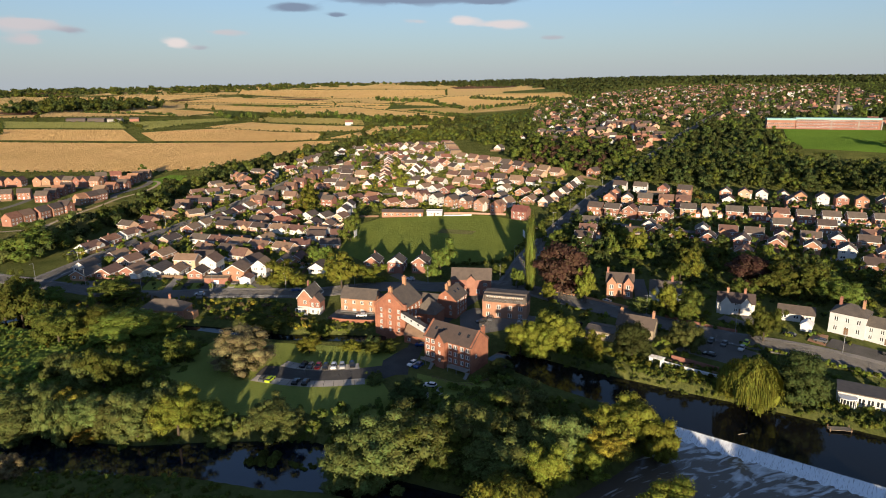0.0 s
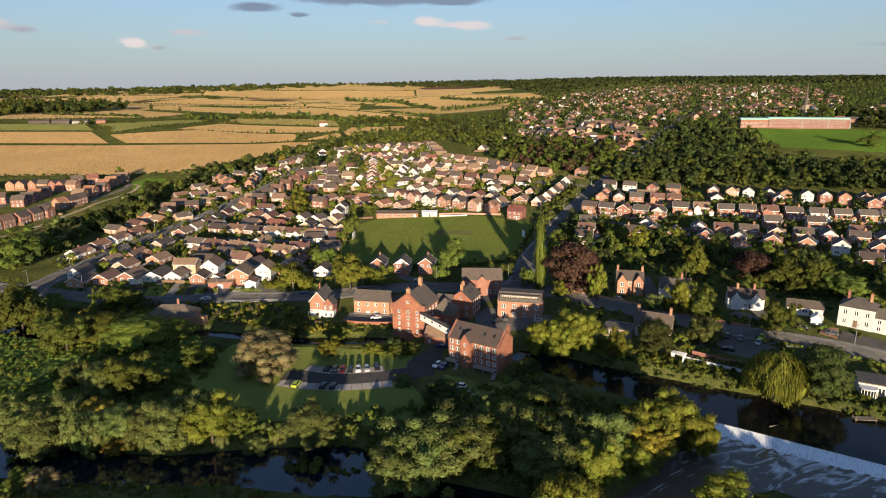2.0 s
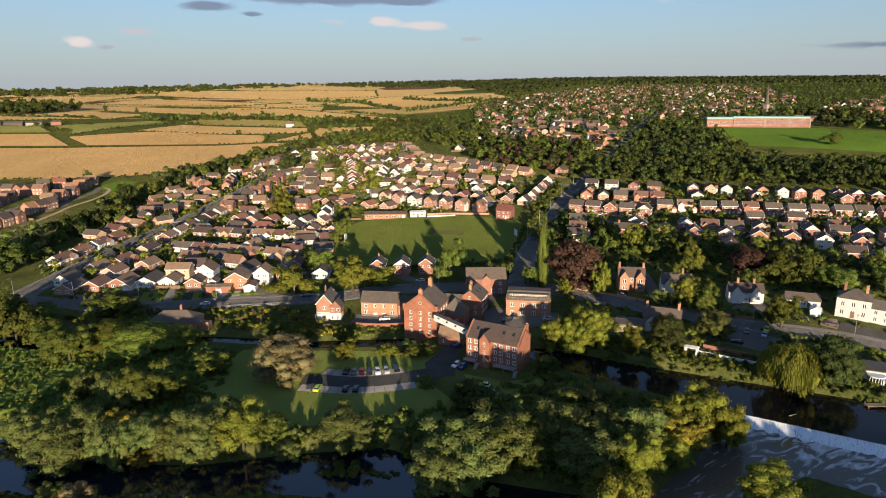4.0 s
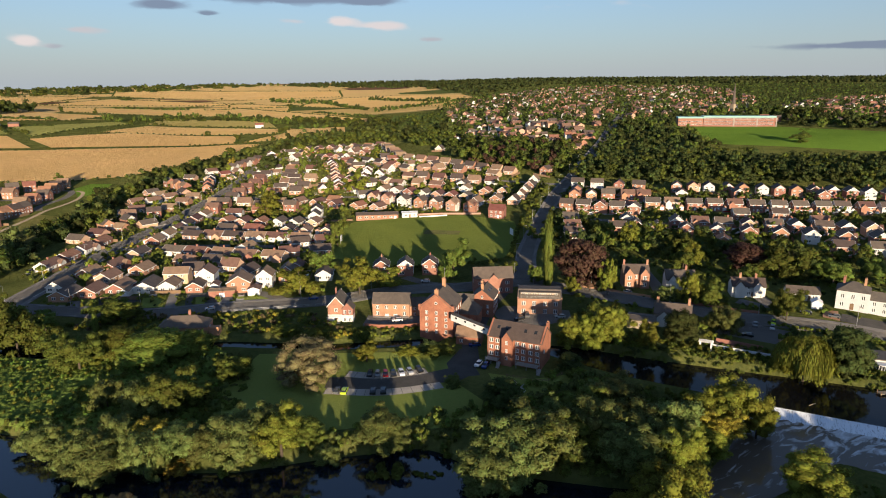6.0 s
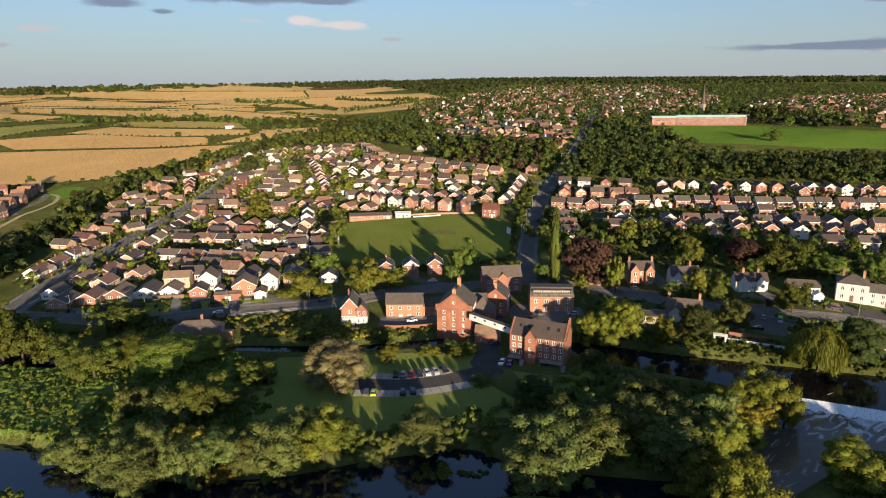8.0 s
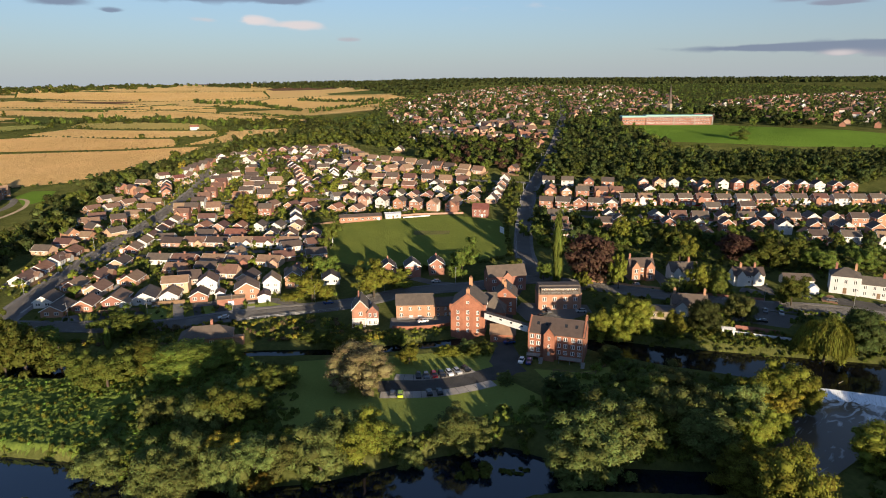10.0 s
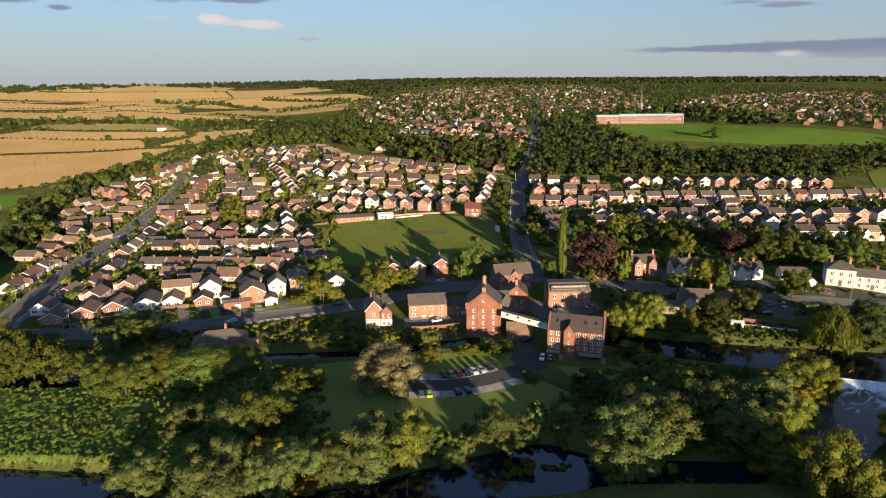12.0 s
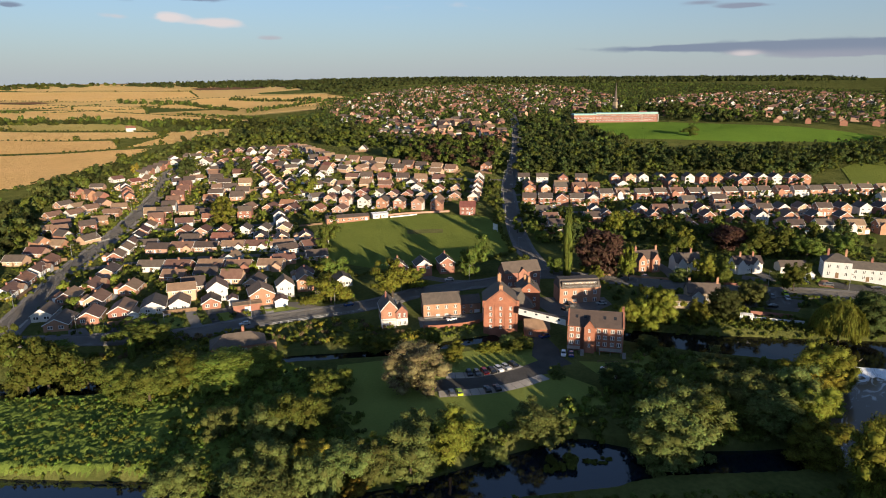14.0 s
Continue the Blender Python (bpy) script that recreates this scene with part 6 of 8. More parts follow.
house_row(-346, 583, -310, 577, 5, 'N', 'm')
house_row(-321, 605, -310, 610, 2, 'N', 'l')
house_row(-370, 470, -348, 476, 4, 'N', 'g')
house_row(-420, 520, -385, 530, 4, 'N', 'm')

# ---- the town on the hill ----


def town(name, poly, gap, seed, label, walls):
    """Distant houses in one mesh: walls, roofs and chimneys of hundreds of small houses."""
    rng = random.Random(seed)
    verts, faces, idx = [], [], []
    for x, y, _, _ in scatter(poly, gap, seed, (0, 1), (0, 1)):
        if off_road(x, y) < 9 or any(abs(x - a) < 13 and abs(y - b) < 13 for a, b, _ in SPOTS):
            continue
        L, W, he = rng.uniform(7, 15), rng.uniform(6.5, 8.5), rng.choice((2.8, 4.8, 5.0, 5.2))
        hr = he + rng.uniform(2.2, 3.0)
        street = 0.5 * math.sin(x * 0.006) + 0.6 * math.cos(y * 0.005)
        a = street + (math.pi / 2 if rng.random() < 0.45 else 0)
        ca, sa, z = math.cos(a), math.sin(a), hz(x, y)
        b = len(verts)
        for px in (-L / 2, L / 2):
            for py, pz in ((-W / 2, -3), (W / 2, -3), (W / 2, he), (0, hr), (-W / 2, he)):
                verts.append((x + px * ca - py * sa, y + px * sa + py * ca, z + pz))
        wall, roof = rng.randrange(len(walls)), len(walls) + rng.choice((0, 0, 1, 1, 2))
        for q, mi in (((4, 3, 2, 1, 0), wall), ((5, 6, 7, 8, 9), wall), ((0, 1, 6, 5), wall), ((1, 2, 7, 6), wall), ((4, 0, 5, 9), wall)):
            faces.append([b + k for k in q])
            idx.append(mi)
        b = len(verts)
        o = 0.4
        k = (hr - he) / (W / 2)
        for px in (-L / 2 - o, L / 2 + o):
            for py, pz in ((-W / 2 - o, he - k * o), (0, hr + 0.1), (W / 2 + o, he - k * o)):
                verts.append((x + px * ca - py * sa, y + px * sa + py * ca, z + pz + 0.12))
        for q in ((0, 3, 4, 1), (1, 4, 5, 2)):
            faces.append([b + k for k in q])
            idx.append(roof)
    tagged(new(name, mesh_of(name, verts, faces, [M[w] for w in walls] + [M["brown_tile"], M["dark_tile"], M["red_tile"]], idx)), label, "town", kind="stuff")


ROAD_LINES = [[(a, b, 3) for a, b in line] for line in (RIVERSIDE, ESTATE, HILL)]
STREET_LINES = [[(a, b, 2.6) for a, b in line] for line in SIDE_STREETS]


def off_road(x, y):
    return min(beside(x, y, line) for line in ROAD_LINES)


town("town_houses", [(120, 800), (230, 700), (300, 800), (420, 900), (640, 1000), (1000, 1500), (1300, 2300), (900, 2400), (480, 2000), (300, 1700), (130, 1150)], 41, 5, "hundreds of small brick and white houses on the hill", ("brick", "pale_brick", "pale_brick", "render"))
town("town_houses_east", [(500, 790), (560, 700), (640, 580), (760, 540), (1300, 560), (1700, 900), (1600, 1500), (1000, 1300), (640, 960)], 36, 9, "brick and white houses of the town beyond the school", ("brick", "pale_brick", "pale_brick", "render"))
town("town_houses_near", [(90, 720), (130, 640), (190, 600), (240, 690), (250, 790), (150, 860), (80, 800)], 22, 11, "older houses among trees beyond the estate", ("brick", "pale_brick", "pale_brick", "render"))

# ---- more houses between the rows ----
CRICKET = [(-60, 300), (-60, 424), (30, 424), (62, 396), (52, 345), (34, 296)]
WEST_ESTATE = [(-206, 335), (-165, 300), (-60, 300), (-60, 420), (-40, 425), (30, 425), (70, 440), (100, 490), (90, 525), (20, 610), (10, 730), (-100, 780), (-125, 720), (-203, 600)]
EAST_ESTATE = [(95, 345), (150, 300), (200, 262), (300, 250), (350, 330), (300, 395), (190, 440), (130, 470), (88, 420)]


def off_street(x, y):
    return min(off_road(x, y), min(beside(x, y, line) for line in STREET_LINES))


def infill(poly, gap, seed, kinds, chance):
    rng = random.Random(seed)
    for x, y, _, _ in scatter(poly, gap, seed, (0, 1), (0, 1)):
        if rng.random() > chance or inside(x, y, CRICKET) or off_street(x, y) < 6.5:
            continue
        near = sorted((math.hypot(x - a, y - b), t) for a, b, t in SPOTS)[:1]
        if near and near[0][0] < 12.2:
            continue
        put_house(rng.choice(kinds), x, y, (near[0][1] if near else 0) + rng.choice((0, 0, 0, 90)), rng)


infill(WEST_ESTATE, 7.5, 41, "BBC", 0.3)
infill(EAST_ESTATE, 8.0, 42, "SSB", 0.14)

# house types that found no plot
for kinds_ in HOUSES:
    for group_ in kinds_.values():
        for h in group_:
            if h.name not in USED:
                for o in list(h.children_recursive) + [h]:
                    bpy.data.objects.remove(o)

# ---- trees that stand alone ----
tree(-66.2, 196.8, 14.8, 11.3, 'dry')
tree(-47.3, 210.6, 7.6, 4.7, 'lime')
tree(-88.7, 204.6, 8.5, 5.0, 'green')
tree(-98.1, 189.6, 7.6, 4.5, 'green')
tree(-111.8, 183.9, 11.9, 7.0, 'willow')
tree(-105.6, 183.8, 15.6, 7.4, 'green')
tree(-120.0, 227.5, 12.0, 13.0, 'shrub')
tree(-107.5, 232.0, 9.0, 8.0, 'shrub')
tree(-141.4, 221.8, 14.3, 7.9, 'green')
tree(-170.7, 246.9, 19.8, 9.1, 'green')
tree(-175.6, 243.9, 16.1, 6.8, 'green')
tree(-147.1, 270.8, 9.4, 8.0, 'green')
tree(-223.5, 333.3, 19.7, 13.6, 'green')
tree(-169.3, 264.0, 8.7, 6.8, 'green')
tree(-117.4, 159.7, 11.7, 8.5, 'willow')
tree(-98.6, 162.5, 10.0, 7.3, 'willow')
tree(-83.2, 157.3, 14.1, 8.6, 'willow')
tree(-72.4, 158.0, 13.8, 7.7, 'lime')
tree(-97.1, 156.9, 4.2, 2.9, 'gold')
tree(-66.7, 162.7, 8.2, 4.9, 'green')
tree(-46.3, 159.1, 10.4, 7.8, 'willow')
tree(-16.5, 141.0, 17.1, 11.0, 'willow')
tree(-8.5, 143.7, 14.5, 10.5, 'willow')
tree(8.2, 146.9, 15.7, 8.6, 'willow')
tree(21.5, 162.9, 11.1, 7.9, 'willow')
tree(21.0, 144.5, 11.5, 9.0, 'willow')
tree(27.3, 141.5, 15.6, 7.7, 'willow')
tree(33.9, 136.6, 8.6, 5.7, 'lime')
tree(46.0, 148.6, 16.1, 8.0, 'lime')
tree(53.8, 145.8, 14.6, 6.0, 'lime')
tree(1.0, 158.2, 9.6, 4.6, 'willow')
tree(-10.5, 172.0, 8.2, 6.0, 'dark')
tree(12.4, 121.9, 13.0, 8.6, 'lime')
tree(46.6, 117.1, 11.0, 7.8, 'lime')
tree(7.8, 104.6, 20.8, 7.9, 'lime')
tree(26.5, 211.5, 13.5, 5.6, 'lime')
tree(38.3, 208.0, 16.0, 7.4, 'lime')
tree(31.5, 209.0, 14.5, 5.8, 'lime')
tree(49.6, 200.5, 10.5, 4.2, 'lime')
tree(62.5, 201.0, 12.5, 6.4, 'dark')
tree(81.8, 205.0, 12.5, 6.2, 'willow')
tree(88.2, 171.5, 16.0, 8.4, 'weeping')
tree(102.5, 170.0, 16.0, 7.4, 'dark')
tree(37.2, 269.9, 29.6, 3.7, 'poplar')
tree(49.6, 261.5, 22.3, 12.2, 'copper')
tree(57.4, 250.9, 15.9, 4.3, 'lime')
tree(-1.7, 290.0, 19.5, 7.4, 'green')
tree(-71.9, 281.2, 15.6, 9.8, 'lime')
tree(-46.1, 277.4, 16.8, 9.1, 'lime')
tree(-34.3, 285.8, 8.7, 6.8, 'lime')
tree(-62.2, 312.9, 12.8, 6.2, 'green')
tree(-53.8, 361.6, 19.1, 6.5, 'green')
tree(-98.7, 453.8, 17.0, 8.8, 'lime')
tree(-112.3, 627.3, 18.5, 9.9, 'dark')
tree(-67.6, 596.3, 16.5, 7.3, 'dark')
tree(-79.4, 606.7, 18.4, 7.4, 'green')
tree(-33.5, 505.9, 19.5, 11.1, 'lime')
tree(-85.5, 761.1, 13.0, 6.6, 'lime')
tree(95.4, 311.5, 15.2, 6.2, 'lime')
tree(112.3, 324.9, 10.1, 5.9, 'green')
tree(84.4, 232.8, 15.6, 4.5, 'lime')
tree(91.4, 229.9, 12.4, 5.3, 'green')
tree(109.5, 208.2, 15.1, 5.7, 'green')
tree(151.9, 235.3, 13.2, 8.1, 'green')
tree(136.0, 248.9, 16.3, 10.0, 'green')
tree(126.7, 261.1, 13.2, 8.9, 'copper')
tree(102.4, 269.6, 12.3, 5.6, 'green')
tree(77.4, 239.5, 7.2, 5.1, 'willow')
tree(115.1, 240.2, 11.9, 5.1, 'green')
tree(43.0, 255.1, 8.6, 3.3, 'lime')
tree(-24.2, 210.7, 5.7, 4.4, 'green')
tree(-31.7, 212.3, 4.3, 3.6, 'lime')
tree(-46.4, 229.6, 7.9, 3.2, 'green')
tree(-91.5, 208.4, 7.1, 4.5, 'green')
tree(-66.4, 232.7, 8.4, 6.5, 'green')
tree(-74.6, 238.7, 5.8, 5.3, 'green')
tree(130.4, 297.6, 11.0, 8.1, 'green')
tree(149.4, 261.5, 10.2, 7.0, 'green')
tree(26.2, 291.3, 6.9, 3.7, 'green')
tree(54.0, 345.6, 9.5, 3.7, 'green')
tree(131.3, 260.3, 12.2, 6.6, 'copper')
tree(141.0, 248.0, 17.8, 10.5, 'green')
tree(173.4, 232.5, 13.3, 7.0, 'green')
tree(123.3, 328.8, 12.0, 5.4, 'lime')
tree(107.5, 270.5, 13.7, 6.0, 'lime')
tree(-106.6, 333.1, 8.2, 5.3, 'green')
tree(-112.3, 644.9, 15.0, 8.6, 'dark')
tree(-97.9, 466.3, 16.0, 8.2, 'lime')
tree(-155.1, 708.3, 10.7, 4.3, 'gold')
tree(32.3, 273.3, 11.0, 3.7, 'green')
tree(-176.2, 257.4, 14.3, 7.3, 'green')
tree(-159.8, 245.5, 13.1, 7.6, 'green')
tree(-184.3, 268.1, 15.6, 6.4, 'green')
tree(-141.7, 266.9, 9.5, 8.1, 'green')
tree(-147.1, 229.3, 10.9, 7.2, 'green')
tree(-132.6, 231.1, 13.1, 8.9, 'shrub')
tree(-116.8, 235.3, 10.5, 8.4, 'shrub')
tree(-124.1, 192.5, 10.6, 4.5, 'willow')
tree(-105.9, 158.7, 14.8, 5.9, 'willow')
tree(-120.5, 163.0, 13.5, 7.7, 'willow')
tree(-134.7, 174.7, 9.0, 6.0, 'willow')
tree(10.0, 158.5, 10.5, 7.6, 'green')
tree(-0.7, 144.2, 11.5, 8.9, 'green')
tree(22.9, 131.1, 12.9, 6.1, 'lime')
tree(-113.3, 168.0, 11.0, 6.6, 'willow')
tree(-105.5, 166.0, 9.0, 4.8, 'gold')
tree(-92.0, 160.5, 9.5, 5.4, 'willow')
tree(-79.0, 164.5, 12.5, 7.4, 'willow')
tree(-88.5, 163.0, 9.0, 5.0, 'lime')
tree(-61.0, 156.5, 5.5, 3.8, 'willow')
tree(-105.0, 137.6, 6.0, 4.2, 'dry')
tree(-112.0, 140.0, 4.5, 3.6, 'green')
tree(13.5, 137.0, 11.5, 10.0, 'willow')
tree(-22.5, 138.5, 12.0, 8.6, 'willow')
tree(18.5, 166.5, 8.5, 6.4, 'willow')
tree(40.5, 143.0, 9.0, 6.0, 'gold')
tree(18.0, 192.0, 5.0, 4.4, 'dark')
tree(-147.0, 256.0, 7.5, 2.0, 'poplar')
tree(402.0, 577.0, 14.0, 9.0, 'green', 1)
tree(-25.0, 213.0, 5.5, 4.4, 'willow')
tree(-19.5, 211.5, 4.2, 3.2, 'green')
tree(-33.9, 214.8, 3.0, 3.4, 'lime')
tree(-22.0, 187.0, 4.2, 3.0, 'willow')
tree(-292.0, 632.0, 13.0, 6.0, 'green')


def clear(x, y, r=5.0):
    return off_road(x, y) > 1.5 and not any(abs(x - a) < 9 and abs(y - b) < 9 and math.hypot(x - a, y - b) < r + 3 for a, b, _ in SPOTS)


# ---- woods, hedges and undergrowth ----
split_kinds("woodland", scatter([(126, 478), (210, 460), (300, 413), (350, 384), (400, 402), (462, 398), (640, 440), (620, 490), (500, 455), (430, 450), (342, 490), (275, 522), (200, 545), (150, 525)], 8.5, 21, (14, 22), (4.2, 6.8), clear),
            ("dark", "green", "dark", "dark"), "dense belt of tall green woodland trees", per=40, leaf=0.58, lumps=8)
split_kinds("school_trees", scatter([(150, 520), (200, 545), (280, 524), (322, 596), (350, 690), (318, 760), (250, 700), (195, 600)], 13, 24, (5, 11), (4, 7), clear), ("dark", "green", "dark", "dark"), "trees on the slope below the school", per=40, leaf=0.7, lumps=6)
split_kinds("tree_belt", scatter([(-262, 330), (-215, 320), (-212, 400), (-206, 470), (-214, 545), (-200, 600), (-185, 660), (-150, 730), (-125, 790), (-60, 800), (40, 790), (90, 760), (140, 800), (100, 900), (-60, 910), (-150, 850), (-200, 770), (-262, 670), (-255, 560), (-245, 440)], 11.5, 22, (8, 16), (5.5, 9.5), lambda x, y: clear(x, y) and (y < 620 or x > -240 + (y - 620) * 0.56) and (x > -232 or y > 620 or y < 380 or noise.noise((x * 0.05, y * 0.03, 1)) > 0.2)),
            ("green", "dark", "green", "willow", "dark"), "belt of trees and scrub between houses and fields", per=52, leaf=0.7, lumps=6)
split_kinds("hill_trees", scatter([(95, 520), (130, 515), (150, 540), (190, 620), (150, 650), (100, 640), (60, 600), (70, 560)], 9, 23, (11, 18), (4.5, 7), clear), ("green", "dark", "copper", "green"), "tall mixed trees between the houses", per=52, leaf=0.58, lumps=8)

# undergrowth along the water and in the marsh
def dry_land(x, y):
    return min(beside(x, y, DOWNSTREAM), beside(x, y, UPSTREAM), beside(x, y, LEAT)) > 0.3


MARSH = [(-290, 235), (-190, 200), (-150, 188), (-126, 172), (-97, 173), (-91, 222), (-100, 234), (-160, 234), (-190, 245), (-290, 262)]


def reed_bed(step=0.7):
    """The matted top of the marsh plants, a rough continuous surface."""
    nx, ny = int(205 / step), int(92 / step)
    gx, gy = np.meshgrid(-290 + step * np.arange(nx), 171 + step * np.arange(ny), indexing="ij")
    gz = height(gx, gy)
    wet = np.minimum(off_course(gx, gy, DOWNSTREAM), off_course(gx, gy, LEAT))
    rng = np.random.default_rng(5)
    keep = np.zeros((nx, ny), bool)
    for i in range(nx):
        for j in range(ny):
            x, y = gx[i, j], gy[i, j]
            keep[i, j] = wet[i, j] > 0.6 and inside(x, y, MARSH)
            # tussocks drawn out along the bank
            u, w = x * 0.88 - y * 0.47, x * 0.47 + y * 0.88
            gz[i, j] += 0.45 + 0.30 * noise.noise((u * 0.14, w * 0.2, 2)) + 0.34 * noise.noise((u * 0.42, w * 0.5, 7))
    gz += 0.2 * rng.standard_normal(gz.shape)
    number = -np.ones((nx, ny), int)
    number[keep] = np.arange(keep.sum())
    faces = [(number[i, j], number[i + 1, j], number[i + 1, j + 1], number[i, j + 1]) for i in range(nx - 1) for j in range(ny - 1) if keep[i, j] and keep[i + 1, j] and keep[i + 1, j + 1] and keep[i, j + 1]]
    verts = np.stack((gx[keep] + 0.2 * rng.standard_normal(keep.sum()), gy[keep] + 0.2 * rng.standard_normal(keep.sum()), gz[keep]), -1)
    tagged(new("marsh_plants", mesh_of("marsh_plants", verts, faces, M["reed_bed"], smooth=True)), "matted green reeds and rank marsh plants", "undergrowth", kind="stuff")


reed_bed()
split_kinds("marsh_tussocks", scatter(MARSH, 1.8, 31, (0.5, 1.9), (0.7, 1.7), lambda x, y: dry_land(x, y) and noise.noise((x * 0.11, y * 0.13, 4)) + 0.5 * noise.noise((x * 0.35, y * 0.35, 9)) > -0.08), ("reed", "shrub", "reed", "green", "lime"), "taller tussocks and low scrub in the marsh", per=26, leaf=0.2, lumps=2, category="undergrowth")
split_kinds("marsh_scrub", scatter([(-138, 190), (-112, 176), (-95, 175), (-92, 190), (-90, 214), (-96, 226), (-112, 234), (-140, 232), (-134, 210)], 3.0, 30, (0.9, 3.4), (1.1, 2.6), dry_land), ("shrub", "willow", "green", "green"), "tangled scrub at the edge of the marsh", per=46, leaf=0.27, lumps=3, category="undergrowth")
split_kinds("water_edge_plants", scatter([(-150, 190), (-150, 160), (-118, 152), (-60, 146), (-30, 140), (-26, 160), (-60, 172), (-120, 176)], 2.2, 39, (0.9, 2.6), (1.1, 2.2), lambda x, y: 0.1 < beside(x, y, DOWNSTREAM) < 6), ("green", "willow", "shrub", "green"), "nettles, reeds and low willow along the water", per=44, leaf=0.26, lumps=3, category="undergrowth")
split_kinds("bank_scrub", scatter([(-135, 172), (-108, 160), (-60, 160), (-20, 156), (20, 168), (24, 190), (12, 190), (-8, 178), (-24, 172), (-60, 166), (-86, 170), (-120, 180)], 3.6, 32, (1.2, 3.6), (1.4, 2.6), dry_land), ("green", "shrub", "willow"), "scrub and tall plants on the river bank", per=52, leaf=0.33, lumps=3, category="undergrowth")
split_kinds("island_scrub", scatter([(-26, 142), (-6, 134), (20, 128), (44, 142), (60, 156), (42, 168), (26, 182), (18, 190), (12, 182), (-4, 170), (-22, 156)], 3.6, 33, (1.6, 4.6), (1.6, 3.0), dry_land), ("green", "willow", "green", "shrub"), "dense willow scrub on the island", per=56, leaf=0.35, lumps=4, category="undergrowth")
split_kinds("near_bank_plants", scatter([(-150, 150), (-120, 146), (-60, 136), (-36, 126), (0, 112), (28, 108), (60, 118), (96, 112), (130, 84), (120, 70), (60, 96), (0, 98), (-60, 124), (-130, 138)], 2.4, 34, (0.35, 1.0), (1.1, 2.0), lambda x, y: dry_land(x, y) and beside(x, y, DOWNSTREAM) < 16), ("green", "green", "shrub"), "rank grass and nettles on the near bank", per=34, leaf=0.27, lumps=2, category="undergrowth")
split_kinds("bank_weeds", scatter([(-150, 150), (-120, 146), (-60, 136), (-36, 126), (0, 112), (28, 108), (60, 118), (60, 96), (0, 98), (-60, 124), (-130, 138)], 1.5, 29, (0.6, 1.7), (0.5, 1.1), lambda x, y: 0.2 < beside(x, y, DOWNSTREAM) < 3.2), ("dry", "willow", "green"), "pale seeding weeds along the water", per=26, leaf=0.18, lumps=2, category="undergrowth")
split_kinds("far_bank_plants", scatter([(-170, 262), (-100, 246), (-62, 234), (-48, 234), (-50, 244), (-62, 262), (-96, 268), (-150, 270)], 3.2, 35, (0.9, 2.6), (1.2, 2.2), lambda x, y: dry_land(x, y) and math.hypot(x + 106, y - 248) > 9 and math.hypot(x + 55, y - 255) > 8), ("shrub", "gold", "lime", "green", "dry"), "brambles and scrub on the mill stream bank", per=44, leaf=0.31, lumps=3, category="undergrowth")
split_kinds("east_bank_plants", scatter([(30, 214), (46, 202), (64, 190), (84, 180), (100, 172), (120, 158), (128, 164), (104, 180), (88, 190), (66, 200), (48, 214), (36, 222)], 2.1, 36, (0.5, 1.9), (0.9, 1.9), dry_land), ("shrub", "green", "green", "lime"), "grass and bushes on the river bank", per=44, leaf=0.28, lumps=3, category="undergrowth")
# added tree belts out of view, sized to shade the river, banks and lawn
split_kinds("southern_wood", scatter([(-34, 20), (96, 20), (100, 78), (60, 90), (-10, 88), (-34, 92)], 8.0, 37, (8, 13), (4.5, 6.5)), ("green", "willow"), "riverside trees on the near side", per=12, leaf=1.5, lumps=9)
split_kinds("southern_wood", scatter([(-128, 20), (-34, 20), (-34, 90), (-60, 90), (-122, 92)], 8.0, 47, (8, 12), (4.5, 6.5)), ("green", "willow"), "low riverside trees on the near side", per=12, leaf=1.5, lumps=9)
split_kinds("southern_scrub", scatter([(96, 20), (190, 10), (190, 66), (100, 80)], 9.0, 38, (5, 9), (4.5, 6.5)), ("green", "willow"), "lower riverside trees on the near side", per=20, leaf=1.1, lumps=4)

# gardens
BUILT = [(69, 218, 9), (57, 219, 8), (74, 259, 9), (111, 236, 10), (130, 226, 9), (128, 216, 5), (90, 250, 9), (142, 214, 10), (151, 204, 12), (24, 244, 12), (94, 206, 13), (86, 256, 4), (124, 236, 5)]


def far_from_house(x, y):
    return not any(math.hypot(x - a, y - b) < r for a, b, r in BUILT)


def garden(x, y):
    return off_street(x, y) > 1.2 and not inside(x, y, CRICKET) and not any(abs(x - a) < 8 and abs(y - b) < 8 and math.hypot(x - a, y - b) < 6.2 for a, b, _ in SPOTS)


for name, poly, seed in (("west", WEST_ESTATE, 51), ("east", EAST_ESTATE, 52)):
    split_kinds("garden_shrubs_" + name, scatter(poly, 4.3, seed, (0.9, 3.2), (0.7, 1.7), garden), ("green", "lime", "shrub", "green", "gold"), "garden hedges and shrubs between the houses", per=18, leaf=0.35, lumps=2, category="shrubs")
    split_kinds("garden_trees_" + name, scatter(poly, 13.0 if name == "west" else 9.0, seed + 5, (3.5, 8.0), (1.8, 3.6), garden), ("green", "lime" if name == "west" else "dark", "green", "dark", "shrub"), "small garden trees between the houses", per=40, leaf=0.39, lumps=6, category="trees")
split_kinds("front_gardens", scatter([(-182, 282), (-100, 279), (-62, 280), (-62, 296), (-100, 300), (-182, 296)], 3.6, 54, (0.7, 2.6), (0.8, 1.8), garden), ("green", "lime", "shrub", "green", "dark"), "front garden hedges and shrubs along the road", per=30, leaf=0.3, lumps=2, category="shrubs")
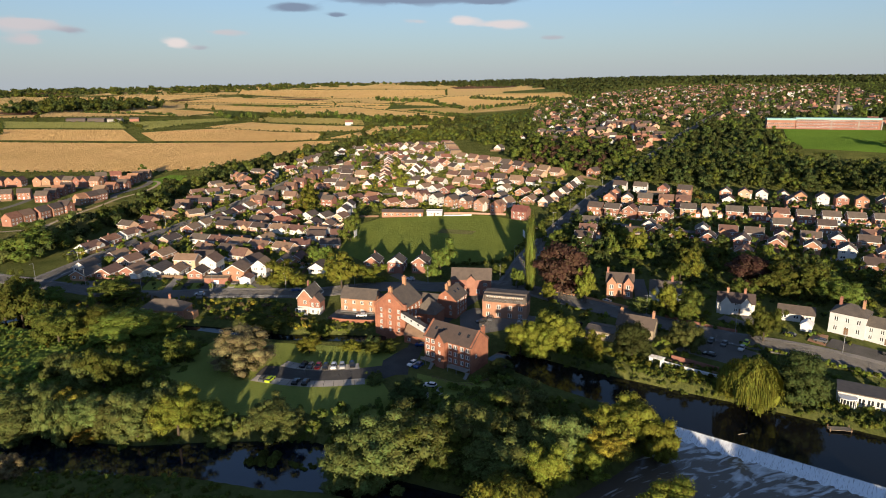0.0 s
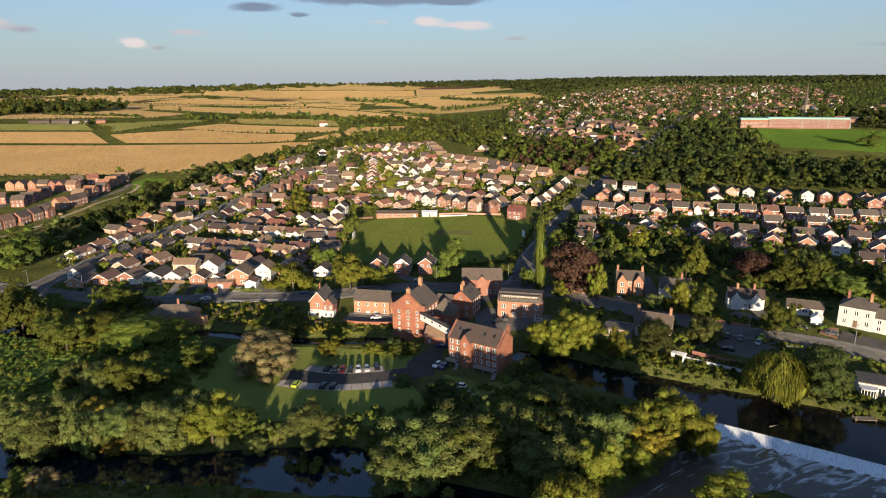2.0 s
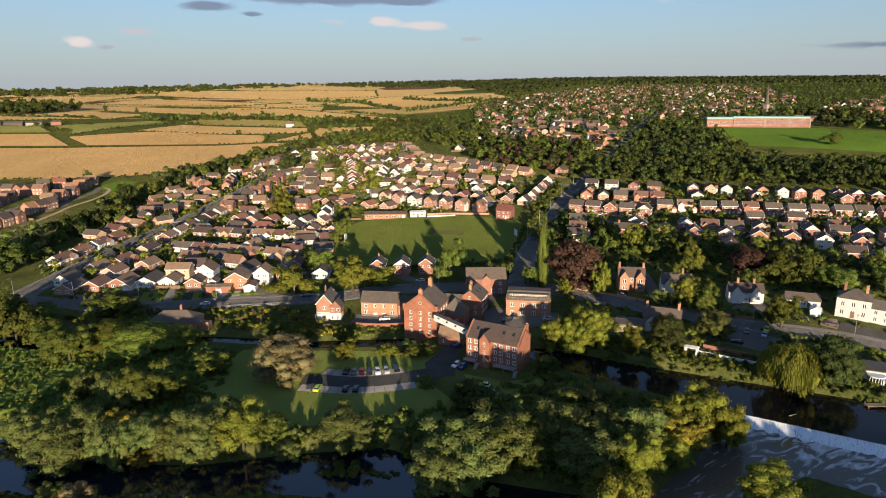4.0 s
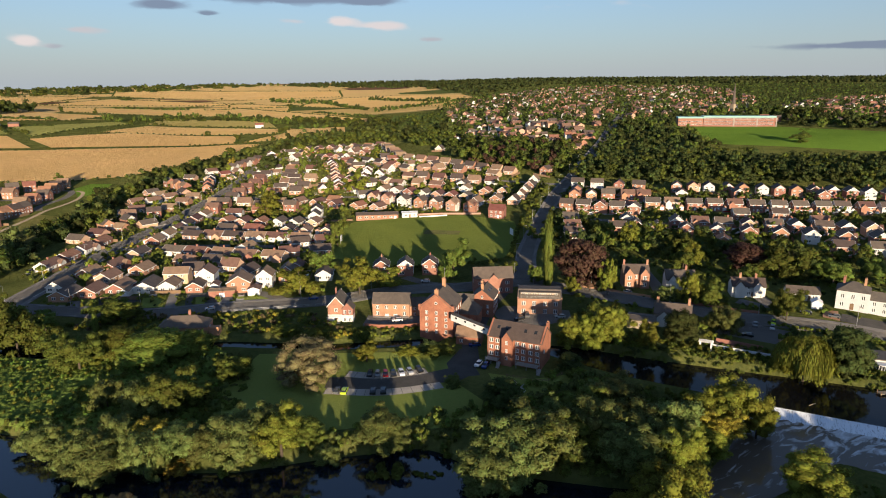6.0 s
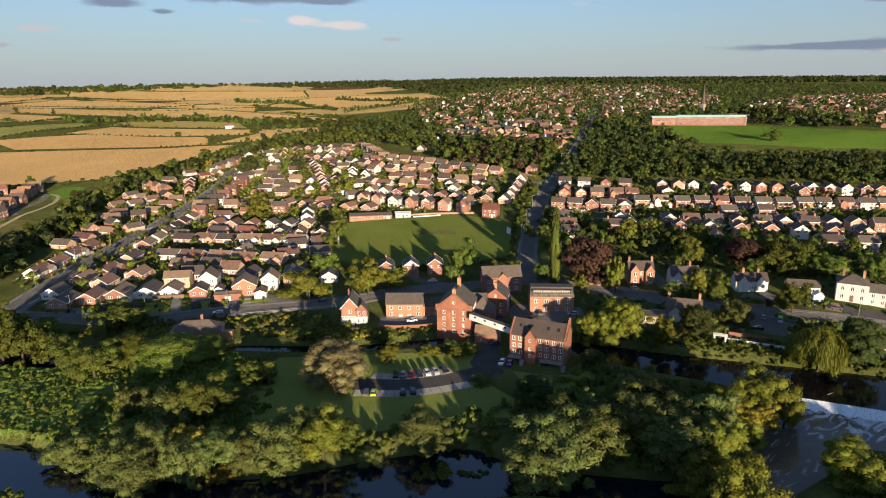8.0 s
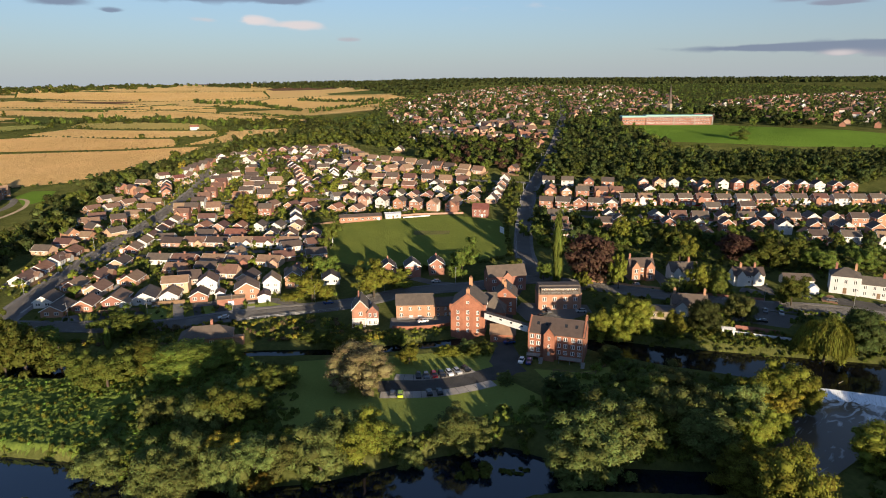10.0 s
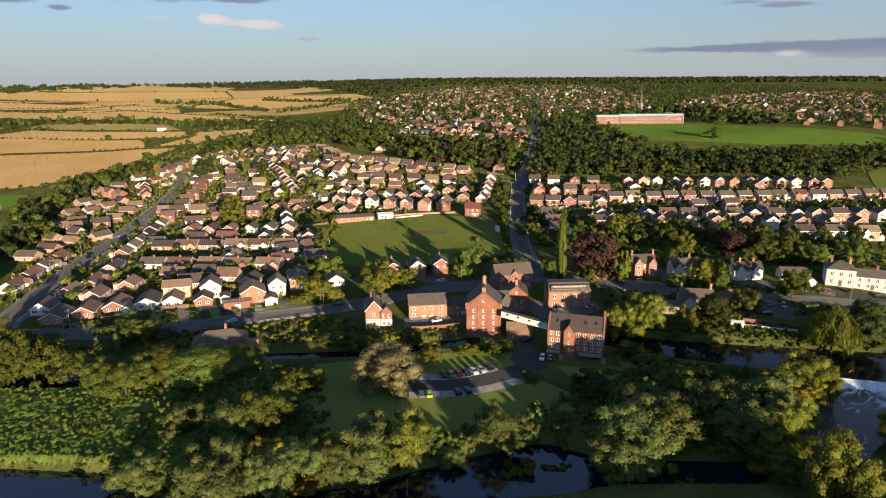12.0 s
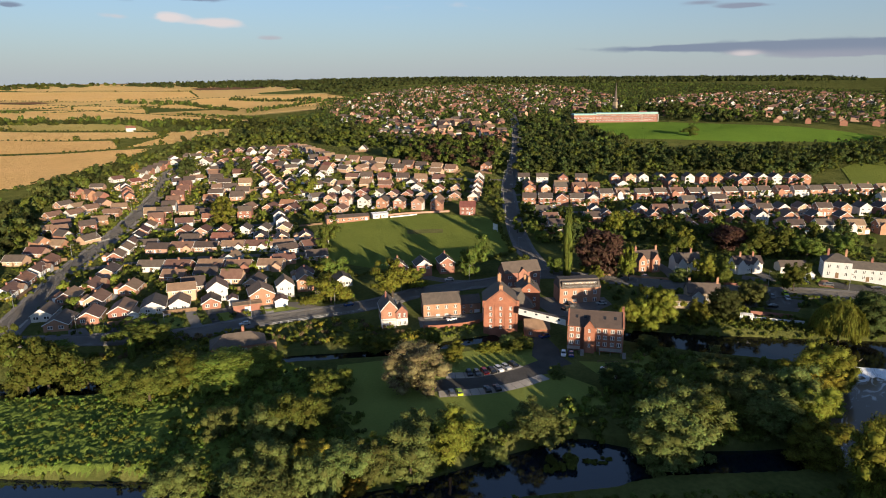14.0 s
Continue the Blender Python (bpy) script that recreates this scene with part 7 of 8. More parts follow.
split_kinds("roadside_trees", scatter([(60, 300), (92, 290), (150, 262), (200, 232), (220, 260), (150, 300), (95, 345), (80, 400), (66, 360), (52, 320)], 7.0, 58, (5, 12), (2.5, 4.8), garden), ("green", "dark", "green", "dark", "shrub"), "mature garden trees along the road", per=52, leaf=0.43, lumps=7, category="trees")
def road_sides(line, offs, seed, h, r):
    """Places for garden trees and hedges beside a road."""
    rng = random.Random(seed)
    pts = smooth_line(line, 4.5)
    out = []
    for a, b in zip(pts, pts[1:]):
        d = (b - a) / np.linalg.norm(b - a)
        for off in offs:
            x, y = a + np.array((-d[1], d[0])) * (off + rng.uniform(-2.5, 2.5))
            k = rng.random()
            if k > 0.25 and garden(x, y):
                out.append((x, y, h[0] + (h[1] - h[0]) * k, r[0] + (r[1] - r[0]) * k))
    return out


split_kinds("hill_road_trees", road_sides(HILL[3:8], (-11, 9.5, 15), 77, (2.0, 7.5), (1.6, 3.6)), ("green", "dark", "shrub", "green"), "hedges and trees along the road up the hill", per=44, leaf=0.36, lumps=5, category="trees")
split_kinds("cricket_hedge", [(-58 + k * 2.6, 311 - 5 * math.sin(k * 0.09) + 0.6 * math.sin(k * 3.1), 3.0 + 1.4 * math.sin(k * 1.7), 2.0) for k in range(36)] + [(34 + k * 1.2, 318 + k * 3.2, 2.6 + math.sin(k * 2.3), 1.8) for k in range(22)] + [(-60, 324 + 3.0 * k, 2.4 + math.sin(k * 1.9), 1.7) for k in range(28)], ("green", "shrub"), "hedge round the cricket ground", per=48, leaf=0.31, lumps=3, category="hedge")

# hedges between the fields, far trees and woods
LINES = [(corners[k], corners[(k + 1) % len(corners)]) for _, groups in FIELDS.values() for corners in groups for k in range(len(corners))]


def hedge_lines():
    rng = random.Random(61)
    low, high = [], []
    for (ax, ay), (bx, by) in LINES:
        if rng.random() < 0.15:
            continue
        n = int(math.hypot(bx - ax, by - ay) / (5 + (ay + by) / 600))
        for k in range(n):
            f = k / max(n, 1)
            x, y = ax + (bx - ax) * f + rng.uniform(-1, 1), ay + (by - ay) * f + rng.uniform(-1, 1)
            low.append((x, y, rng.uniform(1.8, 3.4) * (1 + y / 4000), rng.uniform(2.2, 3.6) * (1 + y / 4500)))
            if rng.random() < 0.035:
                high.append((x, y, rng.uniform(7, 12), rng.uniform(4, 7)))
    return low, high


low, high = hedge_lines()


def tree_rows():
    """Rows of trees and thick hedges that cross the far fields: two ends, height, gap."""
    rng = random.Random(62)
    out = []
    for ax, ay, bx, by, h, gap in ((-508, 1496, -471, 1444, 15, 16), (-456, 1500, -402, 1447, 15, 13), (-413, 1610, -340, 1596, 14, 12), (-282, 1519, -115, 1258, 15, 14), (-241, 2388, -17, 2151, 17, 20), (-83, 1696, 66, 1388, 6, 8),
                                   (-118, 1120, -44, 1135, 13, 12), (-57, 2248, 47, 1732, 12, 16), (70, 1625, 327, 1865, 12, 13), (-545, 2159, -291, 2358, 5, 9), (-400, 2010, -132, 2058, 5, 9), (-690, 2183, -453, 2042, 9, 12), (-946, 3863, -890, 3837, 16, 18),
                                   (-880, 2942, -812, 2781, 15, 30), (101, 2326, 301, 1895, 13, 15), (-700, 1330, -520, 1250, 4, 6), (-900, 1650, -600, 1480, 8, 14)):
        n = int(math.hypot(bx - ax, by - ay) / gap) + 1
        for k in range(n + 1):
            f = k / n
            g = h * rng.uniform(0.6, 1.15)
            out.append((ax + (bx - ax) * f + rng.uniform(-4, 4), ay + (by - ay) * f + rng.uniform(-4, 4), g, max(0.55 * g, 0.6 * gap)))
    return out


split_kinds("field_tree_rows", tree_rows(), ("green", "dark"), "rows of mature trees between the far fields", per=34, leaf=1.0, lumps=6, category="trees")
split_kinds("field_hedges", low, ("green", "dark"), "dark hedges dividing the fields", per=12, leaf=1.01, lumps=2, category="hedge")
split_kinds("hedgerow_trees", high, ("green",), "scattered trees in the field hedges", per=44, leaf=0.86, lumps=7, category="trees")
split_kinds("distant_wood", scatter([(-1030, 1540), (-1260, 2120), (-880, 2020), (-810, 1960), (-840, 1680)], 24, 62, (24, 36), (12, 18)), ("dark", "green"), "dark wood among the far fields", per=28, leaf=2.03, lumps=5)
split_kinds("valley_trees", scatter([(-420, 1480), (-380, 1540), (-150, 1420), (40, 1300), (100, 1000), (40, 900), (-20, 960), (0, 1150), (-60, 1200), (-150, 1400)], 20, 63, (6, 11), (6, 10)), ("green", "dark"), "trees along the valley beyond the estate", per=28, leaf=1.3, lumps=6)
split_kinds("estate_edge_trees", scatter([(28, 745), (75, 690), (135, 640), (160, 660), (110, 760), (60, 800)], 9, 72, (5, 11), (3.5, 6.5), clear), ("green", "dark", "green"), "trees and gardens at the upper edge of the estate", per=40, leaf=0.6, lumps=6, category="trees")
split_kinds("valley_hedges", scatter([(40, 900), (110, 1000), (180, 1300), (120, 1350), (60, 1250), (20, 1000)], 17, 76, (6, 11), (6, 9)), ("dark", "green"), "trees on the far side of the valley", per=28, leaf=1.2, lumps=6, category="trees")
split_kinds("town_trees", scatter([(110, 790), (230, 650), (300, 640), (380, 760), (500, 740), (640, 600), (780, 530), (1500, 600), (1900, 1000), (1700, 2300), (900, 2500), (440, 2060), (250, 1700), (110, 1150)], 19, 64, (7, 14), (5, 10), lambda x, y: off_road(x, y) > 0.5), ("dark", "dark", "green", "dark"), "trees among the houses of the town", per=8, leaf=1.3, lumps=2, category="trees")
split_kinds("churchyard_trees", scatter([(440, 770), (470, 796), (520, 796), (570, 760), (610, 800), (540, 850), (500, 806), (460, 806), (420, 800)], 11, 69, (15, 23), (6, 9)), ("dark", "green", "dark"), "tall dark trees round the church", per=40, leaf=0.9, lumps=7, category="trees")
split_kinds("school_wood", scatter([(482, 722), (560, 640), (640, 700), (655, 802), (560, 770)], 14, 70, (9, 17), (5, 9)) + scatter([(284, 724), (326, 800), (344, 778), (322, 712)], 12, 71, (8, 14), (5, 8)), ("dark", "green", "dark"), "dark trees beside the school field", per=36, leaf=0.9, lumps=6, category="trees")
split_kinds("hilltop_woods", scatter([(430, 2200), (900, 2600), (1800, 2400), (3400, 2400), (4000, 3200), (2400, 4400), (300, 4500), (-300, 4300), (-250, 4050), (420, 3300)], 62, 65, (8, 15), (26, 44)), ("dark",), "wooded hills on the horizon", per=7, leaf=4.9, lumps=3)
split_kinds("west_horizon_woods", scatter([(-4300, 2600), (-2600, 2500), (-1300, 3500), (-300, 4300), (-800, 4700), (-3200, 3800)], 75, 66, (7, 13), (24, 44), lambda x, y: noise.noise((x * 0.0016, y * 0.004, 3)) > (-0.12 if y < 3700 else -0.5)), ("dark", "green"), "scattered woods on the western horizon", per=16, leaf=4.68, lumps=3)
split_kinds("east_garden_shrubs", scatter([(34, 222), (60, 206), (84, 196), (112, 212), (150, 196), (175, 200), (200, 232), (130, 300), (70, 300), (48, 276)], 4.2, 59, (0.8, 3.2), (0.8, 2.0), lambda x, y: garden(x, y) and dry_land(x, y) and far_from_house(x, y)), ("green", "shrub", "dark", "lime"), "garden hedges and bushes beside the road", per=26, leaf=0.36, lumps=3, category="shrubs")
split_kinds("roadside_hedge", [(101 + 1.1 * k, 206.0 - 0.70 * k + 0.5 * math.sin(k * 1.9), 1.7 + 0.6 * math.sin(k * 2.3), 1.3) for k in range(40)], ("green", "lime", "shrub"), "clipped hedge along the road", per=40, leaf=0.26, lumps=3, category="hedge")
split_kinds("terrace_bushes", scatter([(98, 196), (106, 180), (116, 168), (130, 176), (132, 186), (112, 202)], 4.2, 57, (1.2, 4.5), (1.3, 2.6), lambda x, y: math.hypot(x - 121, y - 172) > 9), ("green", "dark", "shrub"), "dark shrubs and small trees behind the river bank", per=44, leaf=0.32, lumps=4, category="shrubs")
split_kinds("water_edge_plants", scatter([(20, 225), (44, 194), (60, 180), (80, 164), (100, 152), (130, 132), (150, 150), (110, 174), (66, 205), (36, 225)], 2.2, 67, (0.6, 1.7), (1.0, 1.9), lambda x, y: 0.1 < beside(x, y, UPSTREAM) < 7 and y > 168 - 0.72 * (x - 77)), ("green", "shrub", "green", "dark"), "rank grass and bushes at the water", per=40, leaf=0.26, lumps=3, category="undergrowth")
split_kinds("lawn_edge_scrub", scatter([(-98, 176), (-90, 173), (-86, 186), (-86, 200), (-86, 222), (-98, 226), (-95, 200)], 2.8, 68, (0.6, 2.2), (1.0, 2.0), dry_land), ("green", "shrub", "willow"), "rough grass and scrub along the lawn", per=40, leaf=0.26, lumps=3, category="undergrowth")
split_kinds("mill_bank_plants", scatter([(-58, 230), (-30, 230), (-26, 238), (-48, 242)], 2.6, 60, (0.6, 1.6), (0.9, 1.7), lambda x, y: dry_land(x, y)), ("lime", "shrub"), "sunlit grass and brambles below the wall", per=30, leaf=0.3, lumps=2, category="undergrowth")
# the first three clumps stand in for a dark patch on the water
thicket("islet_plants", [(-47, 148.5, 2.6, 3.2), (-43, 147, 3.2, 3.4), (-50, 147, 1.8, 2.2), (-39.5, 145.5, 1.2, 2.0), (-36, 145, 0.9, 1.8), (-33.5, 146, 0.9, 1.6)], "green", "low green islet of reeds in the river", per=90, leaf=0.3, lumps=4, category="undergrowth", level=LOWER - 0.3)


def garden_fences():
    """Boarded fences between the gardens."""
    rng = random.Random(73)
    bm = bmesh.new()
    for x, y, turn in SPOTS:
        if rng.random() < 0.45:
            continue
        a = radians(turn + rng.choice((0, 90)))
        ca, sa, off = math.cos(a), math.sin(a), rng.choice((-6.4, 6.4))
        p = [(x + u * ca - off * sa, y + u * sa + off * ca) for u in (-rng.uniform(4, 9), rng.uniform(4, 9))]
        mid = ((p[0][0] + p[1][0]) / 2, (p[0][1] + p[1][1]) / 2)
        if off_street(*mid) < 3 or inside(*mid, CRICKET) or any(off_street(*q) < 1.5 for q in p):
            continue
        vs = []
        for (px, py) in p:
            z = hz(px, py)
            for e in (-0.05, 0.05):
                for h in (-0.3, 1.7):
                    vs.append(bm.verts.new((px - sa * e, py + ca * e, z + h)))
        for q in ((0, 1, 5, 4), (2, 6, 7, 3), (1, 3, 7, 5), (0, 2, 3, 1), (4, 5, 7, 6)):
            bm.faces.new([vs[k] for k in q])
    tagged(part("garden_fences", bm, M["timber"]), "brown boarded fences between the gardens", "fence", kind="stuff")


garden_fences()

# ---- cars, lamps, walls and small things ----
PAINTS = {"black": (0.015, 0.016, 0.018), "silver": (0.42, 0.43, 0.44), "white": (0.75, 0.75, 0.75), "blue": (0.02, 0.06, 0.20), "red": (0.30, 0.02, 0.02), "grey": (0.12, 0.125, 0.13), "yellow-green": (0.45, 0.60, 0.04)}


def build_car(paint):
    ma = mat("car_paint_" + paint.replace("-", "_"), PAINTS[paint], 0.25, [c * 0.95 for c in PAINTS[paint]], 1, 5, spec=0.6, space="object")
    root = new("car", None)
    tagged(root, paint + " hatchback car parked on tarmac", "car")
    bm = bmesh.new()
    shape = [(-2.1, 0.28), (-2.12, 0.75), (-1.9, 0.92), (-0.95, 0.98), (1.75, 0.98), (2.08, 0.88), (2.1, 0.3)]
    q = [[bm.verts.new((x, y, z)) for x, z in shape] for y in (-0.86, 0.86)]
    bm.faces.new(q[0])
    bm.faces.new(q[1][::-1])
    for k in range(len(shape)):
        bm.faces.new((q[0][k], q[1][k], q[1][(k + 1) % len(shape)], q[0][(k + 1) % len(shape)]))
    bmesh.ops.recalc_face_normals(bm, faces=bm.faces[:])
    bmesh.ops.bevel(bm, geom=bm.edges[:], offset=0.07, segments=2, affect="EDGES")
    part("body", bm, ma, root)
    bm = bmesh.new()
    v0 = [bm.verts.new(p) for p in ((-1.0, -0.78, 0.96), (1.85, -0.78, 0.96), (1.85, 0.78, 0.96), (-1.0, 0.78, 0.96))]
    v1 = [bm.verts.new(p) for p in ((-0.25, -0.62, 1.42), (1.45, -0.62, 1.42), (1.45, 0.62, 1.42), (-0.25, 0.62, 1.42))]
    for k in range(4):
        bm.faces.new((v0[k], v0[(k + 1) % 4], v1[(k + 1) % 4], v1[k]))
    bm.faces.new(v0[::-1])
    bm.faces.new(v1)
    part("cabin_glass", bm, M["glass"], root, "dark car windows")
    bm = bmesh.new()
    box(bm, -0.3, 1.5, -0.64, 0.64, 1.41, 1.47)
    bmesh.ops.bevel(bm, geom=bm.edges[:], offset=0.03, segments=1, affect="EDGES")
    part("car_roof", bm, ma, root)
    for x in (-1.3, 1.3):
        for s in (-1, 1):
            bm = bmesh.new()
            cyl(bm, 0, 0, -0.1, 0.1, 0.32, 0.32, 12)
            w = part("wheel", bm, M["tyre"], root)
            w.matrix_basis = pose(x, s * 0.8, 0.32, 90, 0, 0)
    return root


CARS = {}


def car(paint, x, y, turn, group="", lift=0.14):
    m = pose(x, y, hz(x, y) + lift, 0, 0, turn)
    if paint in CARS:
        c = copy_thing(CARS[paint], m)
    else:
        c = CARS[paint] = build_car(paint)
        c.matrix_basis = m
    return tagged(c, group=group)


for k, (x, y, paint) in enumerate(((-47.0, 199.6, "black"), (-44.6, 198.8, "grey"), (-42.0, 198.6, "red"), (-39.5, 198.3, "black"), (-36.9, 198.5, "white"), (-34.1, 198.8, "silver"), (-30.9, 199.6, "black"))):
    car(paint, x, y, 78 + 4 * k, "cars in the car park", 0.2)
for x, y, turn, paint in ((-57.8, 189.6, -104, "grey"), (-55.5, 188.9, -104, "yellow-green"), (-46.9, 187.1, -100, "black"), (-43.8, 186.7, -97, "black")):
    car(paint, x, y, turn, "cars in the car park", 0.2)
for x, y, turn, paint in ((-10.8, 200.2, 55, "white"), (-8.8, 198.6, 58, "blue"), (-4.6, 184.2, -20, "white"), (-33.2, 244.6, 4, "white"), (-15.6, 286.5, -10, "silver"), (-8.5, 216.2, 0, "blue"), (92, 209, 52, "black"), (95.5, 206.5, 52, "grey"), (100, 203, 52, "silver"), (88, 200, -38, "black"), (103, 206.5, 52, "yellow-green"),
                          (14, 236, 20, "black"), (18, 238.5, 74, "grey"), (128, 206, -42, "grey"), (66, 251, -42, "silver"), (120, 211, -42, "black"), (50, 229, 40, "black"), (-66, 275.4, 2, "blue"), (-108, 272.4, 4, "silver"), (145, 196, -42, "black"), (158, 190, -42, "silver"), (30, 234, -16, "silver")):
    car(paint, x, y, turn, lift=0.17)


def drives():
    """Paved drives beside the houses, and the cars that stand on them."""
    rng = random.Random(71)
    verts, faces = [], []
    cars = 0
    for k, (x, y, turn) in enumerate(SPOTS):
        if x < -240 or rng.random() < 0.35:
            continue
        a = radians(turn)
        ca, sa = math.cos(a), math.sin(a)
        side = rng.choice((-1, 1))
        cx, cy = -5.5, side * 5.2
        corners = [(cx - 5, cy - 1.6), (cx + 4, cy - 1.6), (cx + 4, cy + 1.6), (cx - 5, cy + 1.6)]
        pts = [(x + u * ca - v * sa, y + u * sa + v * ca) for u, v in corners]
        if any(inside(px, py, CRICKET) for px, py in pts):
            continue
        b = len(verts)
        verts += [(px, py, hz(px, py) + 0.18) for px, py in pts]
        faces.append((b, b + 1, b + 2, b + 3))
        px, py = x + cx * ca - cy * sa, y + cx * sa + cy * ca
        if cars < 105 and rng.random() < 0.4 and off_street(px, py) > 1.5 and all(math.hypot(px - p, py - q) > 6.2 for p, q, _ in SPOTS if p != x):
            car(rng.choice(("white", "black", "silver", "blue", "red", "grey", "white")), px, py, turn + rng.choice((0, 180)), "cars on the drives", 0.2)
            cars += 1
    tagged(new("house_drives", mesh_of("house_drives", verts, faces, M["paving"])), "paved drives beside the houses", "drive", kind="stuff")


drives()


def street_lamp(x, y, turn):
    root = new("street_lamp", None)
    tagged(root, "tall grey steel street lamp beside the road", "street lamp", "street lamps")
    bm = bmesh.new()
    cyl(bm, 0, 0, -0.3, 8.0, 0.11, 0.06, 8)
    part("pole", bm, M["metal"], root)
    bm = bmesh.new()
    box(bm, 0, 1.3, -0.04, 0.04, 7.92, 8.02)
    part("arm", bm, M["metal"], root)
    bm = bmesh.new()
    box(bm, 1.2, 1.9, -0.13, 0.13, 7.86, 8.02)
    part("lamp_head", bm, M["concrete"], root)
    root.matrix_basis = pose(x, y, hz(x, y), 0, 0, turn)


for line, gap, half in ((RIVERSIDE, 32, 4.6), (ESTATE, 38, 5.8), (HILL[:8], 36, 4.6)):
    pts = smooth_line(line, 2.0)
    run = 0.0
    for k in range(1, len(pts) - 1):
        run += float(np.linalg.norm(pts[k] - pts[k - 1]))
        if run > gap and -230 < pts[k][0] < 180:
            run = 0.0
            d = pts[k + 1] - pts[k - 1]
            t = math.degrees(math.atan2(d[1], d[0]))
            s = Vector((-d[1], d[0])).normalized() * half
            street_lamp(pts[k][0] + s.x, pts[k][1] + s.y, t - 90)


def wall_line(name, pts, h, w, ma, label, cap=True, lift=0.0):
    """A low wall with a coping along a line."""
    line = smooth_line(pts, 3.0)
    bm = bmesh.new()
    for grow, z0, z1 in ((0.0, -1.5, h), (0.06, h, h + 0.1))[:2 if cap else 1]:
        rows_ = []
        for k, q in enumerate(line):
            d = line[min(k + 1, len(line) - 1)] - line[max(k - 1, 0)]
            n = np.array((-d[1], d[0])) / np.linalg.norm(d)
            z = hz(q[0], q[1]) + lift
            rows_.append([bm.verts.new((*(q + n * s * (w / 2 + grow)), z + e)) for s, e in ((-1, z0), (1, z0), (1, z1), (-1, z1))])
        for a, b in zip(rows_, rows_[1:]):
            for k in range(4):
                bm.faces.new((a[k], a[(k + 1) % 4], b[(k + 1) % 4], b[k]))
        bm.faces.new(rows_[0])
        bm.faces.new(rows_[-1][::-1])
    bmesh.ops.recalc_face_normals(bm, faces=bm.faces[:])
    tagged(part(name, bm, M[ma]), label, "wall")


wall_line("garden_wall", [(-46, 242), (-40, 239.6), (-30, 238.2), (-24, 238.4)], 0.9, 0.35, "mill_brick", "red brick retaining wall above the mill stream", lift=0.3)
wall_line("garden_wall", [(48, 266), (60, 255), (76, 240)], 1.0, 0.3, "brick", "low red brick wall along the road")
wall_line("garden_wall", [(84, 233), (96, 222), (104, 216)], 1.0, 0.3, "brick", "low brick garden wall beside the footway")
wall_line("garden_wall", [(71.5, 196.2), (79, 190.6), (87.5, 185)], 1.0, 0.25, "white", "white painted fence wall above the river")
wall_line("garden_wall", [(75, 199), (81, 194.5), (87, 190)], 1.5, 0.3, "brick", "worn brick wall behind the riverside terrace")
wall_line("garden_wall", [(-57, 421), (-43, 419)], 1.2, 0.2, "timber", "timber fence beside the pavilion", cap=False)
wall_line("garden_wall", [(0, 420), (14, 419), (40, 411)], 1.2, 0.2, "pale_brick", "pale boundary wall behind the cricket ground", cap=False)


def rail_fence(pts, gap, h, ma, label):
    root = new("fence", None)
    tagged(root, label, "fence")
    line = smooth_line(pts, gap)
    for k, q in enumerate(line):
        bm = bmesh.new()
        z = hz(q[0], q[1])
        box(bm, q[0] - 0.06, q[0] + 0.06, q[1] - 0.06, q[1] + 0.06, z - 0.4, z + h)
        part("post", bm, M[ma], root)
        if k:
            p = line[k - 1]
            zp = hz(p[0], p[1])
            for f in (0.5, 0.95):
                bm = bmesh.new()
                a, b = Vector((p[0], p[1], zp + h * f)), Vector((q[0], q[1], z + h * f))
                for v in (a, b):
                    for e in (-0.05, 0.05):
                        bm.verts.new(v + Vector((0.0, e, -0.05)))
                        bm.verts.new(v + Vector((0.0, e, 0.05)))
                bmesh.ops.convex_hull(bm, input=bm.verts[:])
                part("rail", bm, M[ma], root)


rail_fence([(-98, 268.6), (-80, 268.4), (-62, 268)], 3.0, 1.1, "metal", "steel railing above the river bank")
rail_fence([(14, 188), (6, 184), (-4, 190)], 2.0, 1.1, "timber", "timber rail fence below the mill")


def sight_screen(x, y, turn):
    root = new("sight_screen", None)
    tagged(root, "white slatted cricket sight screen on the boundary", "sight screen", "sight screens")
    for k in range(9):
        bm = bmesh.new()
        box(bm, -2.4, 2.4, -0.04, 0.04, 0.6 + 0.4 * k, 0.94 + 0.4 * k)
        part("slat", bm, M["white"], root)
    for x0 in (-2.2, 2.2):
        bm = bmesh.new()
        box(bm, x0 - 0.07, x0 + 0.07, 0.05, 0.2, -0.1, 4.2)
        part("post", bm, M["white"], root)
    root.matrix_basis = pose(x, y, hz(x, y) + 0.15, 0, 0, turn)


sight_screen(-51.5, 368, 78)
sight_screen(45, 356, -84)
wall_line("boundary_board", [(0, 414.6), (18, 413.6)], 0.9, 0.2, "white", "long white board at the cricket boundary", cap=False)


def pergola(x, y, turn):
    root = new("pergola", None)
    tagged(root, "white painted garden pergola above the river", "pergola")
    for a in (-1.8, 1.8):
        for b in (-1.2, 1.2):
            bm = bmesh.new()
            box(bm, a - 0.25, a + 0.25, b - 0.25, b + 0.25, -1, 2.6)
            part("pillar", bm, M["white"], root)
    for k in range(5):
        bm = bmesh.new()
        box(bm, -2.4, 2.4, -1.3 + 0.62 * k, -1.18 + 0.62 * k, 2.6, 2.8)
        part("beam", bm, M["white"], root)
    root.matrix_basis = pose(x, y, hz(x, y), 0, 0, turn)


pergola(69.0, 195.6, -36)


